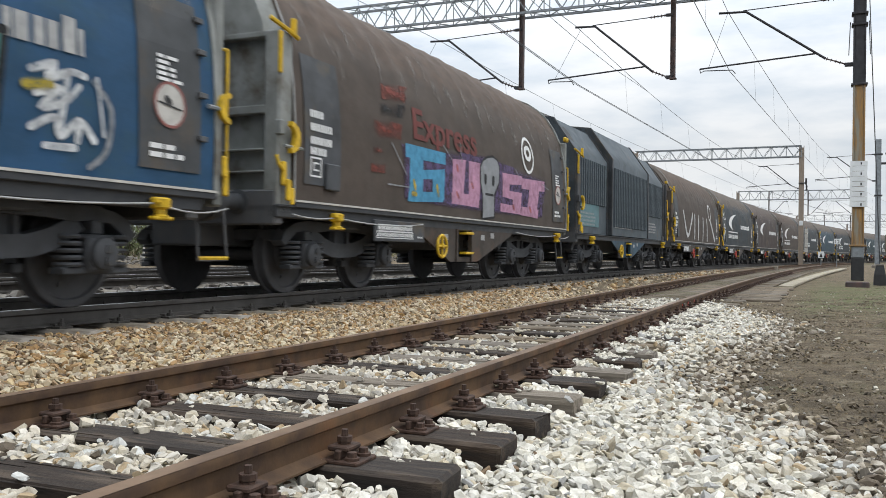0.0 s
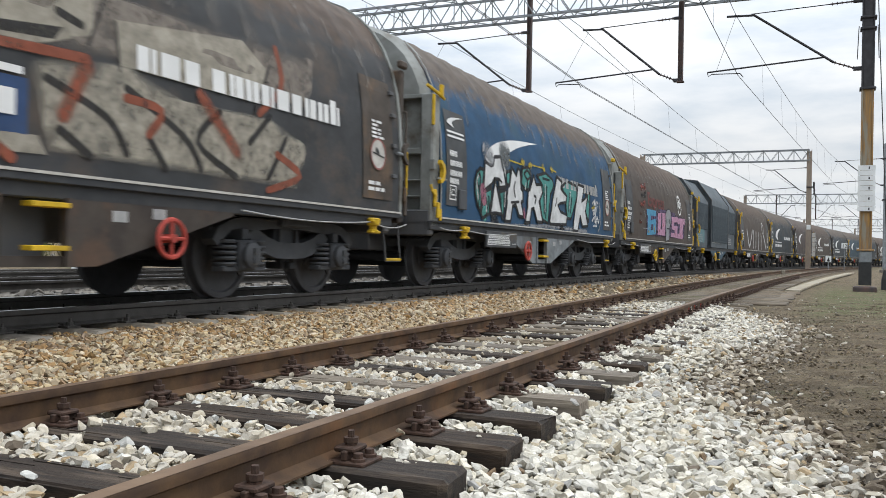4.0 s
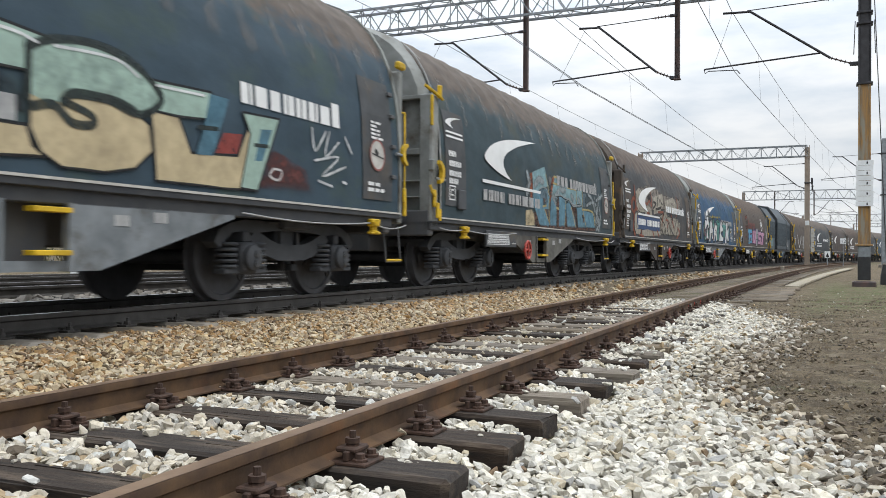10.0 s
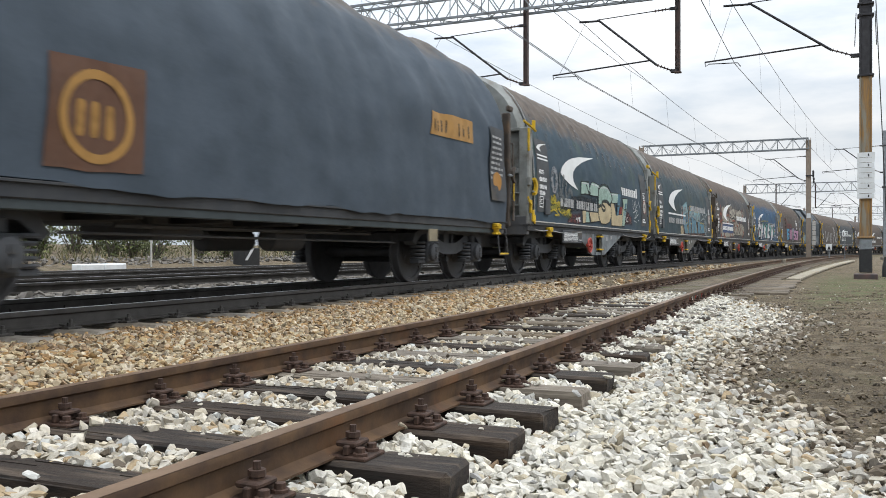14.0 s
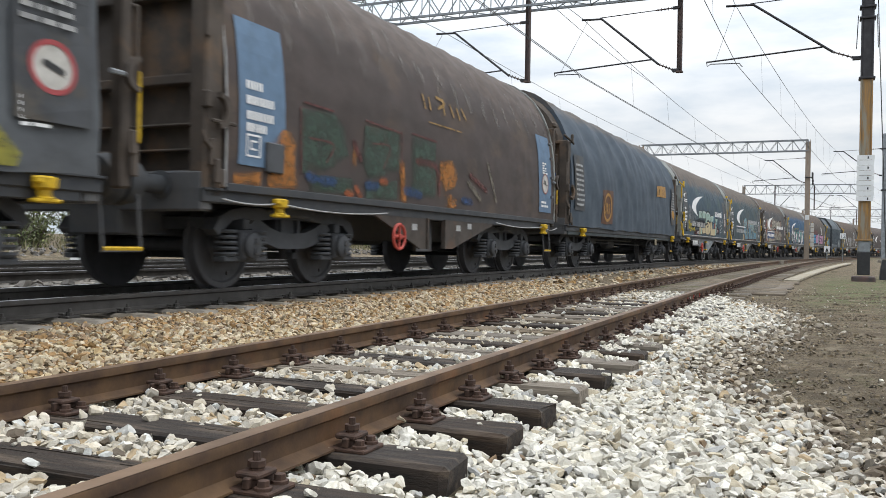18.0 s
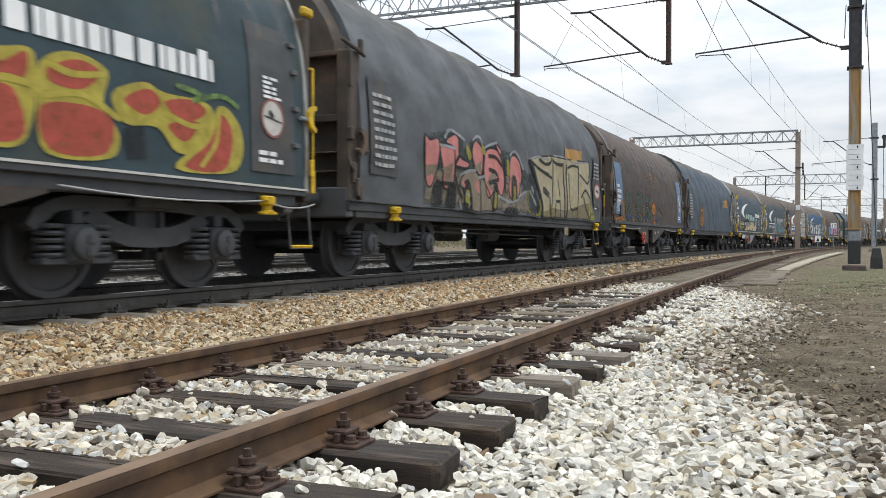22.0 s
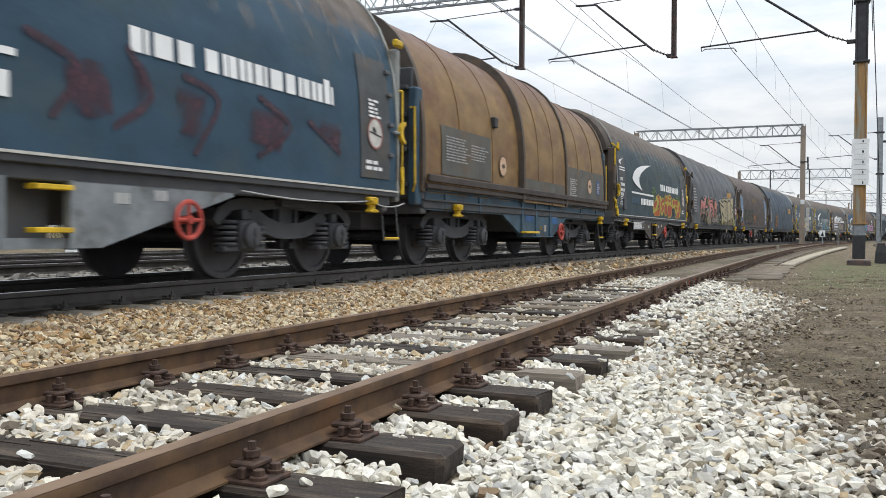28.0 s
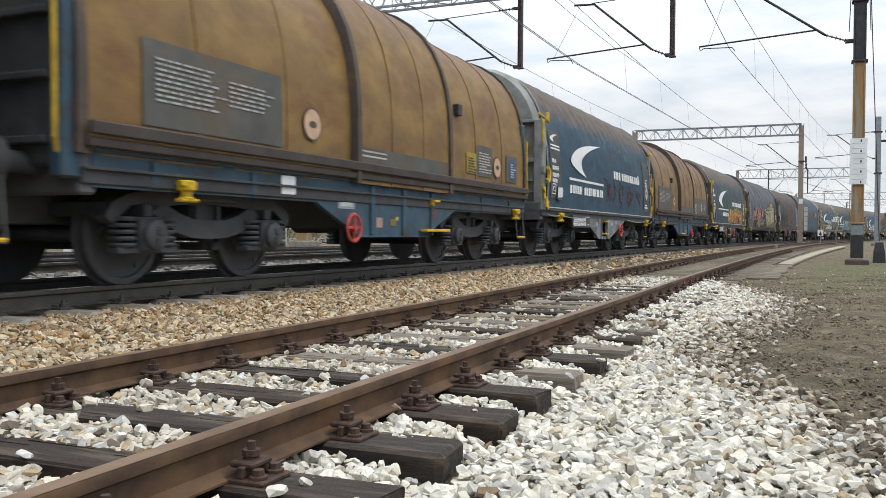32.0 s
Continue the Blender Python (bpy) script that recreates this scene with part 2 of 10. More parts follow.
M_GREYMARK = shader("faded_marking", (0.38, 0.38, 0.37, 1), (0.25, 0.25, 0.25, 1), 0.8, scale=9, bump=0)
M_SIGN_DUSTY = shader("dusty_white_sign", (0.5, 0.48, 0.44, 1), (0.38, 0.36, 0.33, 1), 0.7, scale=9, bump=0)


# ================= geometry helpers =================
class Shape:
    """Vertices and faces gathered into one mesh."""

    def __init__(self):
        self.v, self.f = [], []

    def add(self, verts, faces):
        o = len(self.v)
        self.v += [tuple(p) for p in verts]
        self.f += [tuple(i + o for i in f) for f in faces]
        return self

    def box(self, x0, x1, y0, y1, z0, z1, c=0.0):
        c = min(c, (x1 - x0) * 0.45, (y1 - y0) * 0.45, (z1 - z0) * 0.45)
        if c <= 0:
            self.add([(x, y, z) for x in (x0, x1) for y in (y0, y1) for z in (z0, z1)],
                     [(0, 1, 3, 2), (4, 6, 7, 5), (0, 4, 5, 1), (2, 3, 7, 6), (0, 2, 6, 4), (1, 5, 7, 3)])
            return self
        lo, hi = (x0, y0, z0), (x1, y1, z1)
        vs, idx = [], {}
        for s in [(a, b, d) for a in (0, 1) for b in (0, 1) for d in (0, 1)]:
            for k in range(3):
                p = [hi[i] - c if s[i] else lo[i] + c for i in range(3)]
                p[k] = hi[k] if s[k] else lo[k]
                idx[s, k] = len(vs)
                vs.append(p)
        fs = []
        for k in range(3):
            a, b = [i for i in range(3) if i != k]
            for side in (0, 1):
                ring = []
                for sa, sb in ((0, 0), (1, 0), (1, 1), (0, 1)):
                    s = [0, 0, 0]
                    s[k], s[a], s[b] = side, sa, sb
                    ring.append(idx[tuple(s), k])
                fs.append(ring)
        for k in range(3):
            a, b = [i for i in range(3) if i != k]
            for sa in (0, 1):
                for sb in (0, 1):
                    e = []
                    for sk, order in ((0, (a, b)), (1, (b, a))):
                        s = [0, 0, 0]
                        s[k], s[a], s[b] = sk, sa, sb
                        e += [idx[tuple(s), order[0]], idx[tuple(s), order[1]]]
                    fs.append(e)
        for s in [(a, b, d) for a in (0, 1) for b in (0, 1) for d in (0, 1)]:
            fs.append([idx[s, 0], idx[s, 1], idx[s, 2]])
        return self.add(vs, fs)

    def tube(self, pts, r, n=8, close=True):
        pts = [Vector(p) for p in pts]
        rings = []
        side = None
        for i, p in enumerate(pts):
            d = (pts[min(i + 1, len(pts) - 1)] - pts[max(i - 1, 0)]).normalized()
            if side is None:
                side = d.orthogonal().normalized()
            side = (side - d * side.dot(d)).normalized()
            up = d.cross(side)
            rr = r[i] if isinstance(r, (list, tuple)) else r
            rings.append([p + (side * math.cos(2 * math.pi * k / n) + up * math.sin(2 * math.pi * k / n)) * rr for k in range(n)])
        vs = [q for ring in rings for q in ring]
        fs = [(i * n + k, i * n + (k + 1) % n, (i + 1) * n + (k + 1) % n, (i + 1) * n + k) for i in range(len(pts) - 1) for k in range(n)]
        if close:
            fs += [tuple(range(n))[::-1], tuple((len(pts) - 1) * n + k for k in range(n))]
        return self.add(vs, fs)

    def ring(self, c, axis, R, r, n=20, m=6):
        """A torus round an axis."""
        a = Vector(axis).normalized()
        s = a.orthogonal().normalized()
        u = a.cross(s)
        vs = []
        for i in range(n):
            d = s * math.cos(2 * math.pi * i / n) + u * math.sin(2 * math.pi * i / n)
            for j in range(m):
                vs.append(Vector(c) + d * (R + r * math.cos(2 * math.pi * j / m)) + a * (r * math.sin(2 * math.pi * j / m)))
        fs = [(i * m + j, (i + 1) % n * m + j, (i + 1) % n * m + (j + 1) % m, i * m + (j + 1) % m) for i in range(n) for j in range(m)]
        return self.add(vs, fs)

    def spin(self, c, axis, prof, n=24):
        """A profile of (along the axis, radius) turned round an axis."""
        a = Vector(axis).normalized()
        s = a.orthogonal().normalized()
        u = a.cross(s)
        vs = [Vector(c) + a * t + (s * math.cos(2 * math.pi * i / n) + u * math.sin(2 * math.pi * i / n)) * r for t, r in prof for i in range(n)]
        k = len(prof)
        fs = [(j * n + i, j * n + (i + 1) % n, (j + 1) * n + (i + 1) % n, (j + 1) * n + i) for j in range(k - 1) for i in range(n)]
        fs += [tuple(range(n))[::-1], tuple((k - 1) * n + i for i in range(n))]
        return self.add(vs, fs)

    def plate(self, poly, y0, y1):
        """A polygon of (x, z) given thickness along y."""
        n = len(poly)
        vs = [(x, y0, z) for x, z in poly] + [(x, y1, z) for x, z in poly]
        return self.add(vs, [tuple(range(n)), tuple(range(2 * n - 1, n - 1, -1))] + [(i, i + n, (i + 1) % n + n, (i + 1) % n) for i in range(n)])

    def loft(self, prof, sections):
        """A closed profile of (lateral, up) carried through sections, each a function to world places."""
        n = len(prof)
        vs = [s(a, b) for s in sections for a, b in prof]
        k = len(sections)
        fs = [(i * n + j, i * n + (j + 1) % n, (i + 1) * n + (j + 1) % n, (i + 1) * n + j) for i in range(k - 1) for j in range(n)]
        fs += [tuple(range(n))[::-1], tuple((k - 1) * n + j for j in range(n))]
        return self.add(vs, fs)

    def mesh(self, name, mat, smooth=False):
        me = bpy.data.meshes.new(name)
        me.from_pydata(self.v, [], self.f)
        bm = bmesh.new()
        bm.from_mesh(me)
        bmesh.ops.recalc_face_normals(bm, faces=bm.faces)
        bm.to_mesh(me)
        bm.free()
        if mat:
            me.materials.append(mat)
        if smooth:
            me.shade_smooth()
            me.set_sharp_from_angle(angle=radians(38))
        return me


def part(name, shape, mat, parent=None, label="", smooth=False):
    me = shape if isinstance(shape, bpy.types.Mesh) else shape.mesh(name, mat, smooth)
    ob = new(name, me)
    ob.parent = parent
    if label:
        ob["label"] = label
    return ob


def thing(name, label, category, group="", kind="", m=None):
    ob = new(name)
    ob.empty_display_size = 0.1
    if m:
        ob.matrix_basis = m
    return tagged(ob, label, category, group, kind)


# ================= plan of the tracks =================
# The main line's centre: a straight behind the eye, then a curve to the right.
MY, MA, MK = 4.885, 0.0162, -0.0016
MAIN_Z = 0.30          # head of the main line's rails
_xs = np.arange(-220.0, 420.0, 0.25)


def main_y(x):
    return MY + MA * x + (MK * x * x / 2 if x > 0 else 0.0)


_ys = np.array([main_y(x) for x in _xs])
_arc = np.concatenate([[0], np.cumsum(np.hypot(np.diff(_xs), np.diff(_ys)))])
_arc -= np.interp(0, _xs, _arc)


def on_track(s, right=0.0, z=0.0):
    """Place and heading at the arc length s, right metres to the right of the main line's centre."""
    x = float(np.interp(s, _arc, _xs))
    slope = MA + (MK * x if x > 0 else 0.0)
    h = math.atan(slope)
    return Vector((x + math.sin(h) * right, main_y(x) - math.cos(h) * right, z)), h


def lateral(x, y):
    """How far right of the main line's centre a place lies, roughly."""
    return (np.where(x > 0, MY + MA * x + MK * x * x / 2, MY + MA * x) - y) * np.cos(np.arctan(MA + np.where(x > 0, MK * x, 0)))


SIDING = 4.088         # the siding's centre, right of the main line's
HALF = 0.7525


def siding_z(x):
    return 0.0 + 0.13 * min(max((x - 9.0) / 45.0, 0.0), 1.0)


def ground_z(x, y):
    """Height of the bed and ground, before small unevenness."""
    q = lateral(x, y)
    rise = 0.13 * np.clip((x - 9.0) / 45.0, 0, 1)
    pts = [-60, -30, -14, -11.2, -9.6, -6.4, -5.6, -5.1, -2.1, 1.55, 1.9, 2.75, 5.0, 5.45, 6.2, 7.0, 9.0, 30]
    zs = [1.3, 1.0, 0.45, 0.1, 0.08, 0.08, 0.08, 0.08, 0.09, 0.09, 0.07, -0.06, -0.07, -0.11, -0.10, -0.06, -0.04, -0.04]
    z = np.interp(q, pts, zs)
    worn = np.clip((x - 11.0) / 4.0, 0, 1) * np.clip((q - 2.6) / 0.4, 0, 1) * np.clip((8.0 - q) / 2.0, 0, 1)
    return z + rise * np.clip((q - 1.9) / 0.85, 0, 1) + 0.042 * worn


def rail_profile(w=1.0):
    h = [(0.0335, 0.0), (0.036, -0.012), (0.034, -0.036), (0.010, -0.05), (0.008, -0.12), (0.03, -0.135), (0.0625, -0.142), (0.0625, -0.15)]
    return h[::1] + [(-a, b) for a, b in h[::-1]]


def rail_run(s0, s1, right, zf, step):
    secs = []
    s = s0
    while s <= s1 + 1e-6:
        p, h = on_track(s, right)
        z = zf(p.x)
        secs.append(lambda a, b, p=p, h=h, z=z: (p.x + math.sin(h) * a, p.y - math.cos(h) * a, z + b))
        s += step
    return secs


def head_strip(s0, s1, right, zf, step):
    sh = Shape()
    k = 0
    s = s0
    while s <= s1 + 1e-6:
        p, h = on_track(s, right)
        z = zf(p.x) + 0.002
        for a in (-0.0315, 0.0315):
            sh.v.append((p.x + math.sin(h) * a, p.y - math.cos(h) * a, z))
        if k:
            sh.f.append((2 * k - 2, 2 * k - 1, 2 * k + 1, 2 * k))
        k += 1
        s += step
    return sh


# ================= ground =================
def build_ground():
    m = bpy.data.materials.new("trackside_ground")
    m.use_nodes = True
    n, l = m.node_tree.nodes, m.node_tree.links
    b = n["Principled BSDF"]
    b.inputs["Roughness"].default_value = 0.95
    b.inputs["Specular IOR Level"].default_value = 0.2
    geo = n.new("ShaderNodeNewGeometry")

    def tex(s, d=6.0, r=0.6):
        t = n.new("ShaderNodeTexNoise")
        t.inputs["Scale"].default_value, t.inputs["Detail"].default_value, t.inputs["Roughness"].default_value = s, d, r
        l.new(geo.outputs["Position"], t.inputs["Vector"])
        return t.outputs["Fac"]

    def rng(f, a, c):
        r = n.new("ShaderNodeMapRange")
        r.inputs["From Min"].default_value, r.inputs["From Max"].default_value = a, c
        l.new(f, r.inputs["Value"])
        return r.outputs["Result"]

    def mix(f, a, c):
        x = n.new("ShaderNodeMix")
        x.data_type = "RGBA"
        for s, v in ((0, f), (6, a), (7, c)):
            if hasattr(v, "is_output"):
                l.new(v, x.inputs[s])
            else:
                x.inputs[s].default_value = v
        return x.outputs[2]

    soil = mix(rng(tex(5.0, 9.0, 0.75), 0.42, 0.58), (0.185, 0.143, 0.092, 1), (0.11, 0.083, 0.052, 1))
    soil = mix(rng(tex(1.7, 6.0, 0.7), 0.5, 0.62), soil, (0.085, 0.066, 0.043, 1))
    soil = mix(rng(tex(55.0, 5.0, 0.7), 0.52, 0.68), soil, (0.19, 0.155, 0.11, 1))
    soil = mix(rng(tex(38.0, 6.0, 0.75), 0.54, 0.62), soil, (0.06, 0.046, 0.031, 1))
    soil = mix(rng(tex(11.0, 8.0, 0.8), 0.54, 0.6), soil, (0.085, 0.066, 0.043, 1))
    soil = mix(rng(tex(2.6, 6.0, 0.7), 0.56, 0.66), soil, (0.21, 0.175, 0.125, 1))
    moss = mix(rng(tex(40.0), 0.35, 0.65), (0.07, 0.076, 0.033, 1), (0.105, 0.098, 0.055, 1))
    soil = mix(rng(tex(0.9, 8.0, 0.72), 0.56, 0.68), soil, moss)
    tan = mix(rng(tex(16.0), 0.35, 0.65), (0.36, 0.28, 0.19, 1), (0.2, 0.15, 0.1, 1))
    at = n.new("ShaderNodeAttribute")
    at.attribute_name = "zone"
    sep = n.new("ShaderNodeSeparateColor")
    l.new(at.outputs["Color"], sep.inputs["Color"])
    grey = mix(rng(tex(14.0, 8.0, 0.7), 0.38, 0.62), (0.15, 0.12, 0.078, 1), (0.06, 0.048, 0.03, 1))
    grey = mix(rng(tex(1.6, 6.0), 0.5, 0.6), grey, (0.085, 0.085, 0.04, 1))
    out = mix(sep.outputs["Red"], soil, tan)
    out = mix(sep.outputs["Green"], out, grey)
    oily = mix(rng(tex(20.0), 0.35, 0.65), (0.15, 0.135, 0.115, 1), (0.075, 0.066, 0.057, 1))
    out = mix(sep.outputs["Blue"], out, oily)
    green = mix(rng(tex(30.0, 6.0, 0.7), 0.38, 0.62), (0.085, 0.108, 0.04, 1), (0.13, 0.13, 0.066, 1))
    cut = n.new("ShaderNodeMath")
    cut.operation = "MULTIPLY"
    l.new(at.outputs["Alpha"], cut.inputs[0])
    l.new(rng(tex(2.4, 7.0, 0.7), 0.42, 0.58), cut.inputs[1])
    out = mix(cut.outputs[0], out, green)
    l.new(out, b.inputs["Base Color"])
    bp = n.new("ShaderNodeBump")
    bp.inputs["Strength"].default_value, bp.inputs["Distance"].default_value = 0.9, 0.04
    l.new(tex(24.0, 9.0, 0.8), bp.inputs["Height"])
    l.new(bp.outputs["Normal"], b.inputs["Normal"])
    xs = np.concatenate([[-1500, -600, -250], np.arange(-200, -4, 8.0), np.arange(-2, 20, 0.14), np.arange(20, 60, 0.6), np.arange(60, 160, 4.0), [180, 240, 400, 900, 2500]])
    qs = np.concatenate([[-2500, -900, -300, -120, -60, -30, -20, -14], np.arange(-12, 1.6, 0.6), np.arange(1.6, 11, 0.1), [11.5, 12, 13, 15, 18, 24, 40, 90, 300, 900, 2500]])
    X = np.repeat(xs[:, None], len(qs), 1)
    cx = np.clip(xs, -220, 400)
    base = np.where(cx > 0, MY + MA * cx + MK * cx * cx / 2, MY + MA * cx)
    Y = base[:, None] - qs[None, :]
    Z = ground_z(np.clip(X, -220, 400), Y)
    far = np.clip((np.abs(X) - 160) / 100, 0, 1)
    Z = Z * (1 - far)
    q = np.repeat(qs[None, :], len(xs), 0)
    fade = np.clip((30 - np.abs(X - 8)) / 10, 0, 1)
    bump = np.array([[noise.noise((x * 1.7, y * 1.7, 0)) * 0.02 + noise.noise((x * 6, y * 6, 3)) * 0.009 if -3 < x < 40 and -8 < y < 6 else 0.0 for x, y in zip(rx, ry)] for rx, ry in zip(X, Y)])
    Z = Z + bump * fade
    nx, nq = X.shape
    verts = np.stack([X, Y, Z], -1).reshape(-1, 3)
    i = np.arange(nx * nq).reshape(nx, nq)
    faces = np.stack([i[:-1, :-1], i[1:, :-1], i[1:, 1:], i[:-1, 1:]], -1).reshape(-1, 4)
    me = bpy.data.meshes.new("ground")
    me.from_pydata(verts.tolist(), [], faces[:, ::-1].tolist())
    col = me.color_attributes.new("zone", "FLOAT_COLOR", "POINT")
    red = np.clip((3.0 - q) / 0.3, 0, 1) * np.clip((q - 0.9) / 0.2, 0, 1) * np.clip((18 - X) / 7, 0.12, 1)
    green = np.clip((q - 2.6) / 0.3, 0, 1) * np.clip((5.7 - q) / 0.5, 0, 1)
    moss = np.clip((X - 12.5) / 3, 0, 1) * np.clip((32 - X) / 8, 0, 1) * np.clip((q - 6.0) / 0.6, 0, 1) * np.clip((10.5 - q) / 2, 0, 1)
    c = np.stack([red, green, np.clip((1.15 - q) / 0.2, 0, 1) * np.clip((q + 10.5) / 1.0, 0, 1), moss], -1).reshape(-1)
    col.data.foreach_set("color", c.astype(np.float32))
    me.materials.append(m)
    me.shade_smooth()
    g = new("ground", me)
    tagged(g, "brown trackside soil with patches of moss and gravel", "ground", kind="structure")


build_ground()


# ================= tracks =================
def build_track(name, label, right, zf, sleepers, mats, s0, s1, top):
    track = thing(name, label, "railway track", kind="structure")
    for side in (-HALF, HALF):
        rail = part("rail", Shape().loft(rail_profile(), rail_run(s0, s1, right + side, zf, 0.5 if s1 < 100 else 1.5)), mats[0], track, smooth=True)
        part("rail_head", head_strip(s0, s1, right + side, zf, 0.5 if s1 < 100 else 1.5), mats[1], rail, "worn steel running surface")
    return track


siding_head = lambda x: 0.155 + siding_z(x)
siding = build_track("railway_siding", "rusty rails on dark timber sleepers in white ballast", SIDING, siding_head, None, (M_RAIL, M_RAIL_HEAD), -20.0, 95.0, 0.0)
main_line = build_track("main_line_track", "dark steel rails on concrete sleepers in tan ballast", 0.0, lambda x: MAIN_Z, None, (M_RAIL_DARK, M_TREAD), -215.0, 210.0, 0.12)
second_line = build_track("second_line_track", "worn rails of the further running line", -4.85, lambda x: MAIN_Z, None, (M_RAIL_DARK, M_TREAD), -60.0, 200.0, 0.12)

third_line = build_track("third_line_track", "rails of the furthest line before the bank", -8.97, lambda x: MAIN_Z, None, (M_RAIL_DARK, M_TREAD), -40.0, 150.0, 0.12)


def sleeper_mesh(name, mat, length, w, h, c, seed, cracks=0):
    r = random.Random(seed)
    sh = Shape().box(-w / 2, w / 2, -length / 2, length / 2, -h, 0, c)
    sh.v = [(x + r.uniform(-0.006, 0.006), y + r.uniform(-0.012, 0.012), z + r.uniform(-0.004, 0.004)) for x, y, z in sh.v]
    for k in range(cracks):
        x = r.uniform(-w * 0.35, w * 0.35)
        y = r.uniform(-length / 2 + 0.05, length / 2 - 0.4)
        sh.box(x, x + 0.006, y, y + r.uniform(0.2, 0.5), -0.001, 0.003)
    return sh.mesh(name, mat)


def fastening_meshes():
    plate = Shape().box(-0.08, 0.08, -0.19, 0.19, 0, 0.018, 0.005)
    for s in (-1, 1):
        plate.box(-0.075, 0.075, s * 0.1 - 0.012, s * 0.1 + 0.012, 0.018, 0.055, 0.004)
        plate.box(-0.055, 0.055, s * 0.085 - 0.05, s * 0.085 + 0.04, 0.045, 0.066, 0.006)
    bolt = Shape()
    bolt.spin((0, 0, 0.066), (0, 0, 1), [(0, 0.026), (0.006, 0.026), (0.006, 0.017), (0.01, 0.017), (0.01, 0.03), (0.03, 0.03), (0.03, 0.014), (0.056, 0.013)], 8)
    screw = Shape().spin((0, 0, 0.018), (0, 0, 1), [(0, 0.03), (0.01, 0.03), (0.012, 0.02), (0.03, 0.019), (0.032, 0.01)], 8)
    return plate.mesh("fastening", M_FASTEN), bolt.mesh("bolt", M_FASTEN), screw.mesh("screw", M_FASTEN)


def lay_siding():
    dark = [sleeper_mesh("sleeper", M_SLEEPER, 2.62, 0.25, 0.15, 0.012, k, 6) for k in range(4)]
    pale = [sleeper_mesh("sleeper", M_SLEEPER_PALE, 2.62, 0.24, 0.13, 0.015, 10 + k, 4) for k in range(3)]
    long = sleeper_mesh("sleeper", M_SLEEPER_PALE, 3.15, 0.26, 0.13, 0.015, 31, 4)
    plate, bolt, screw = fastening_meshes()
    r = random.Random(5)
    for k in range(-30, 120):
        s = 2.175 + 0.6216 * k
        p, h = on_track(s, SIDING + r.uniform(-0.03, 0.03), 0)
        z = siding_z(p.x)
        light = k in (4, 6, 8, 9, 11, 12, 14, 15) or (s > 13.0)
        if 16.5 < s < 23.5:
            p, h = on_track(s, SIDING + 0.25 + r.uniform(-0.05, 0.05), 0)
        ob = part("sleeper", long if 16.5 < s < 23.5 else (pale if light else dark)[k % 3], None, siding)
        ob.matrix_basis = Matrix.Translation((p.x, p.y, z - (0.018 if s > 13 else 0.0))) @ Matrix.Rotation(h + r.uniform(-0.02, 0.02), 4, "Z")
        if -2 < k < 60:
            for side in (-HALF, HALF):
                p, h = on_track(s, SIDING + side, siding_z(p.x))
                fa = part("fastening", plate, None, siding)
                fa.matrix_basis = Matrix.Translation(p) @ Matrix.Rotation(h, 4, "Z")
                if k < 26:
                    for e in (-1, 1):
                        bo = part("bolt", bolt, None, fa)
                        bo.location = (0, e * 0.092, 0)
                        if k < 14:
                            for dx in (-0.045, 0.045):
                                part("screw", screw, None, fa).location = (dx, e * 0.15, 0)
    # slashes of red and white paint on the web of the near rail
    for k, (s, m) in enumerate(((12.55, M_RED), (12.75, M_SIGN_DUSTY), (13.1, M_RED), (13.3, M_SIGN_DUSTY), (13.75, M_RED))):
        p, h = on_track(s, SIDING + HALF + 0.013, siding_z(s) + 0.045)
        mark = part("paint_mark", Shape().box(-0.03, 0.03, -0.004, 0.004, 0.0, 0.055 + 0.01 * (k % 3), 0.002), m, siding, "slash of paint on the rail")
        mark.matrix_basis = Matrix.Translation(p) @ Matrix.Rotation(h, 4, "Z")
    # pale concrete covers of a cable trough beside the siding
    cover = Shape().box(-0.245, 0.245, -0.17, 0.17, 0, 0.07, 0.012).mesh("trough_cover", M_TROUGH)
    trough = thing("cable_trough", "row of pale concrete trough covers beside the siding", "cable trough", kind="structure")
    for k in range(60):
        p, h = on_track(24.0 + k * 0.5, 5.7 + 0.012 * k + r.uniform(-0.01, 0.01), -0.012 + 0.0022 * k)
        part("trough_cover", cover, None, trough).matrix_basis = Matrix.Translation(p) @ Matrix.Rotation(h + r.uniform(-0.015, 0.015), 4, "Z")
    for k in range(-20, 180):
        s = 0.65 * k
        for right, par, rg in ((0.0, main_line, (-20, 110)), (-4.85, second_line, (-12, 70)), (-8.97, third_line, (-4, 60))):
            if rg[0] <= k < rg[1]:
                if "mesh_%d" % id(par) not in CONC_CACHE:
                    CONC_CACHE["mesh_%d" % id(par)] = sleeper_mesh("sleeper", M_CONC, 2.6, 0.26, 0.16, 0.03, 50)
                p, h = on_track(s, right, 0)
                ob = part("sleeper", CONC_CACHE["mesh_%d" % id(par)], None, par)
                ob.matrix_basis = Matrix.Translation((p.x, p.y, MAIN_Z - 0.165)) @ Matrix.Rotation(h, 4, "Z")


CONC_CACHE = {}
lay_siding()


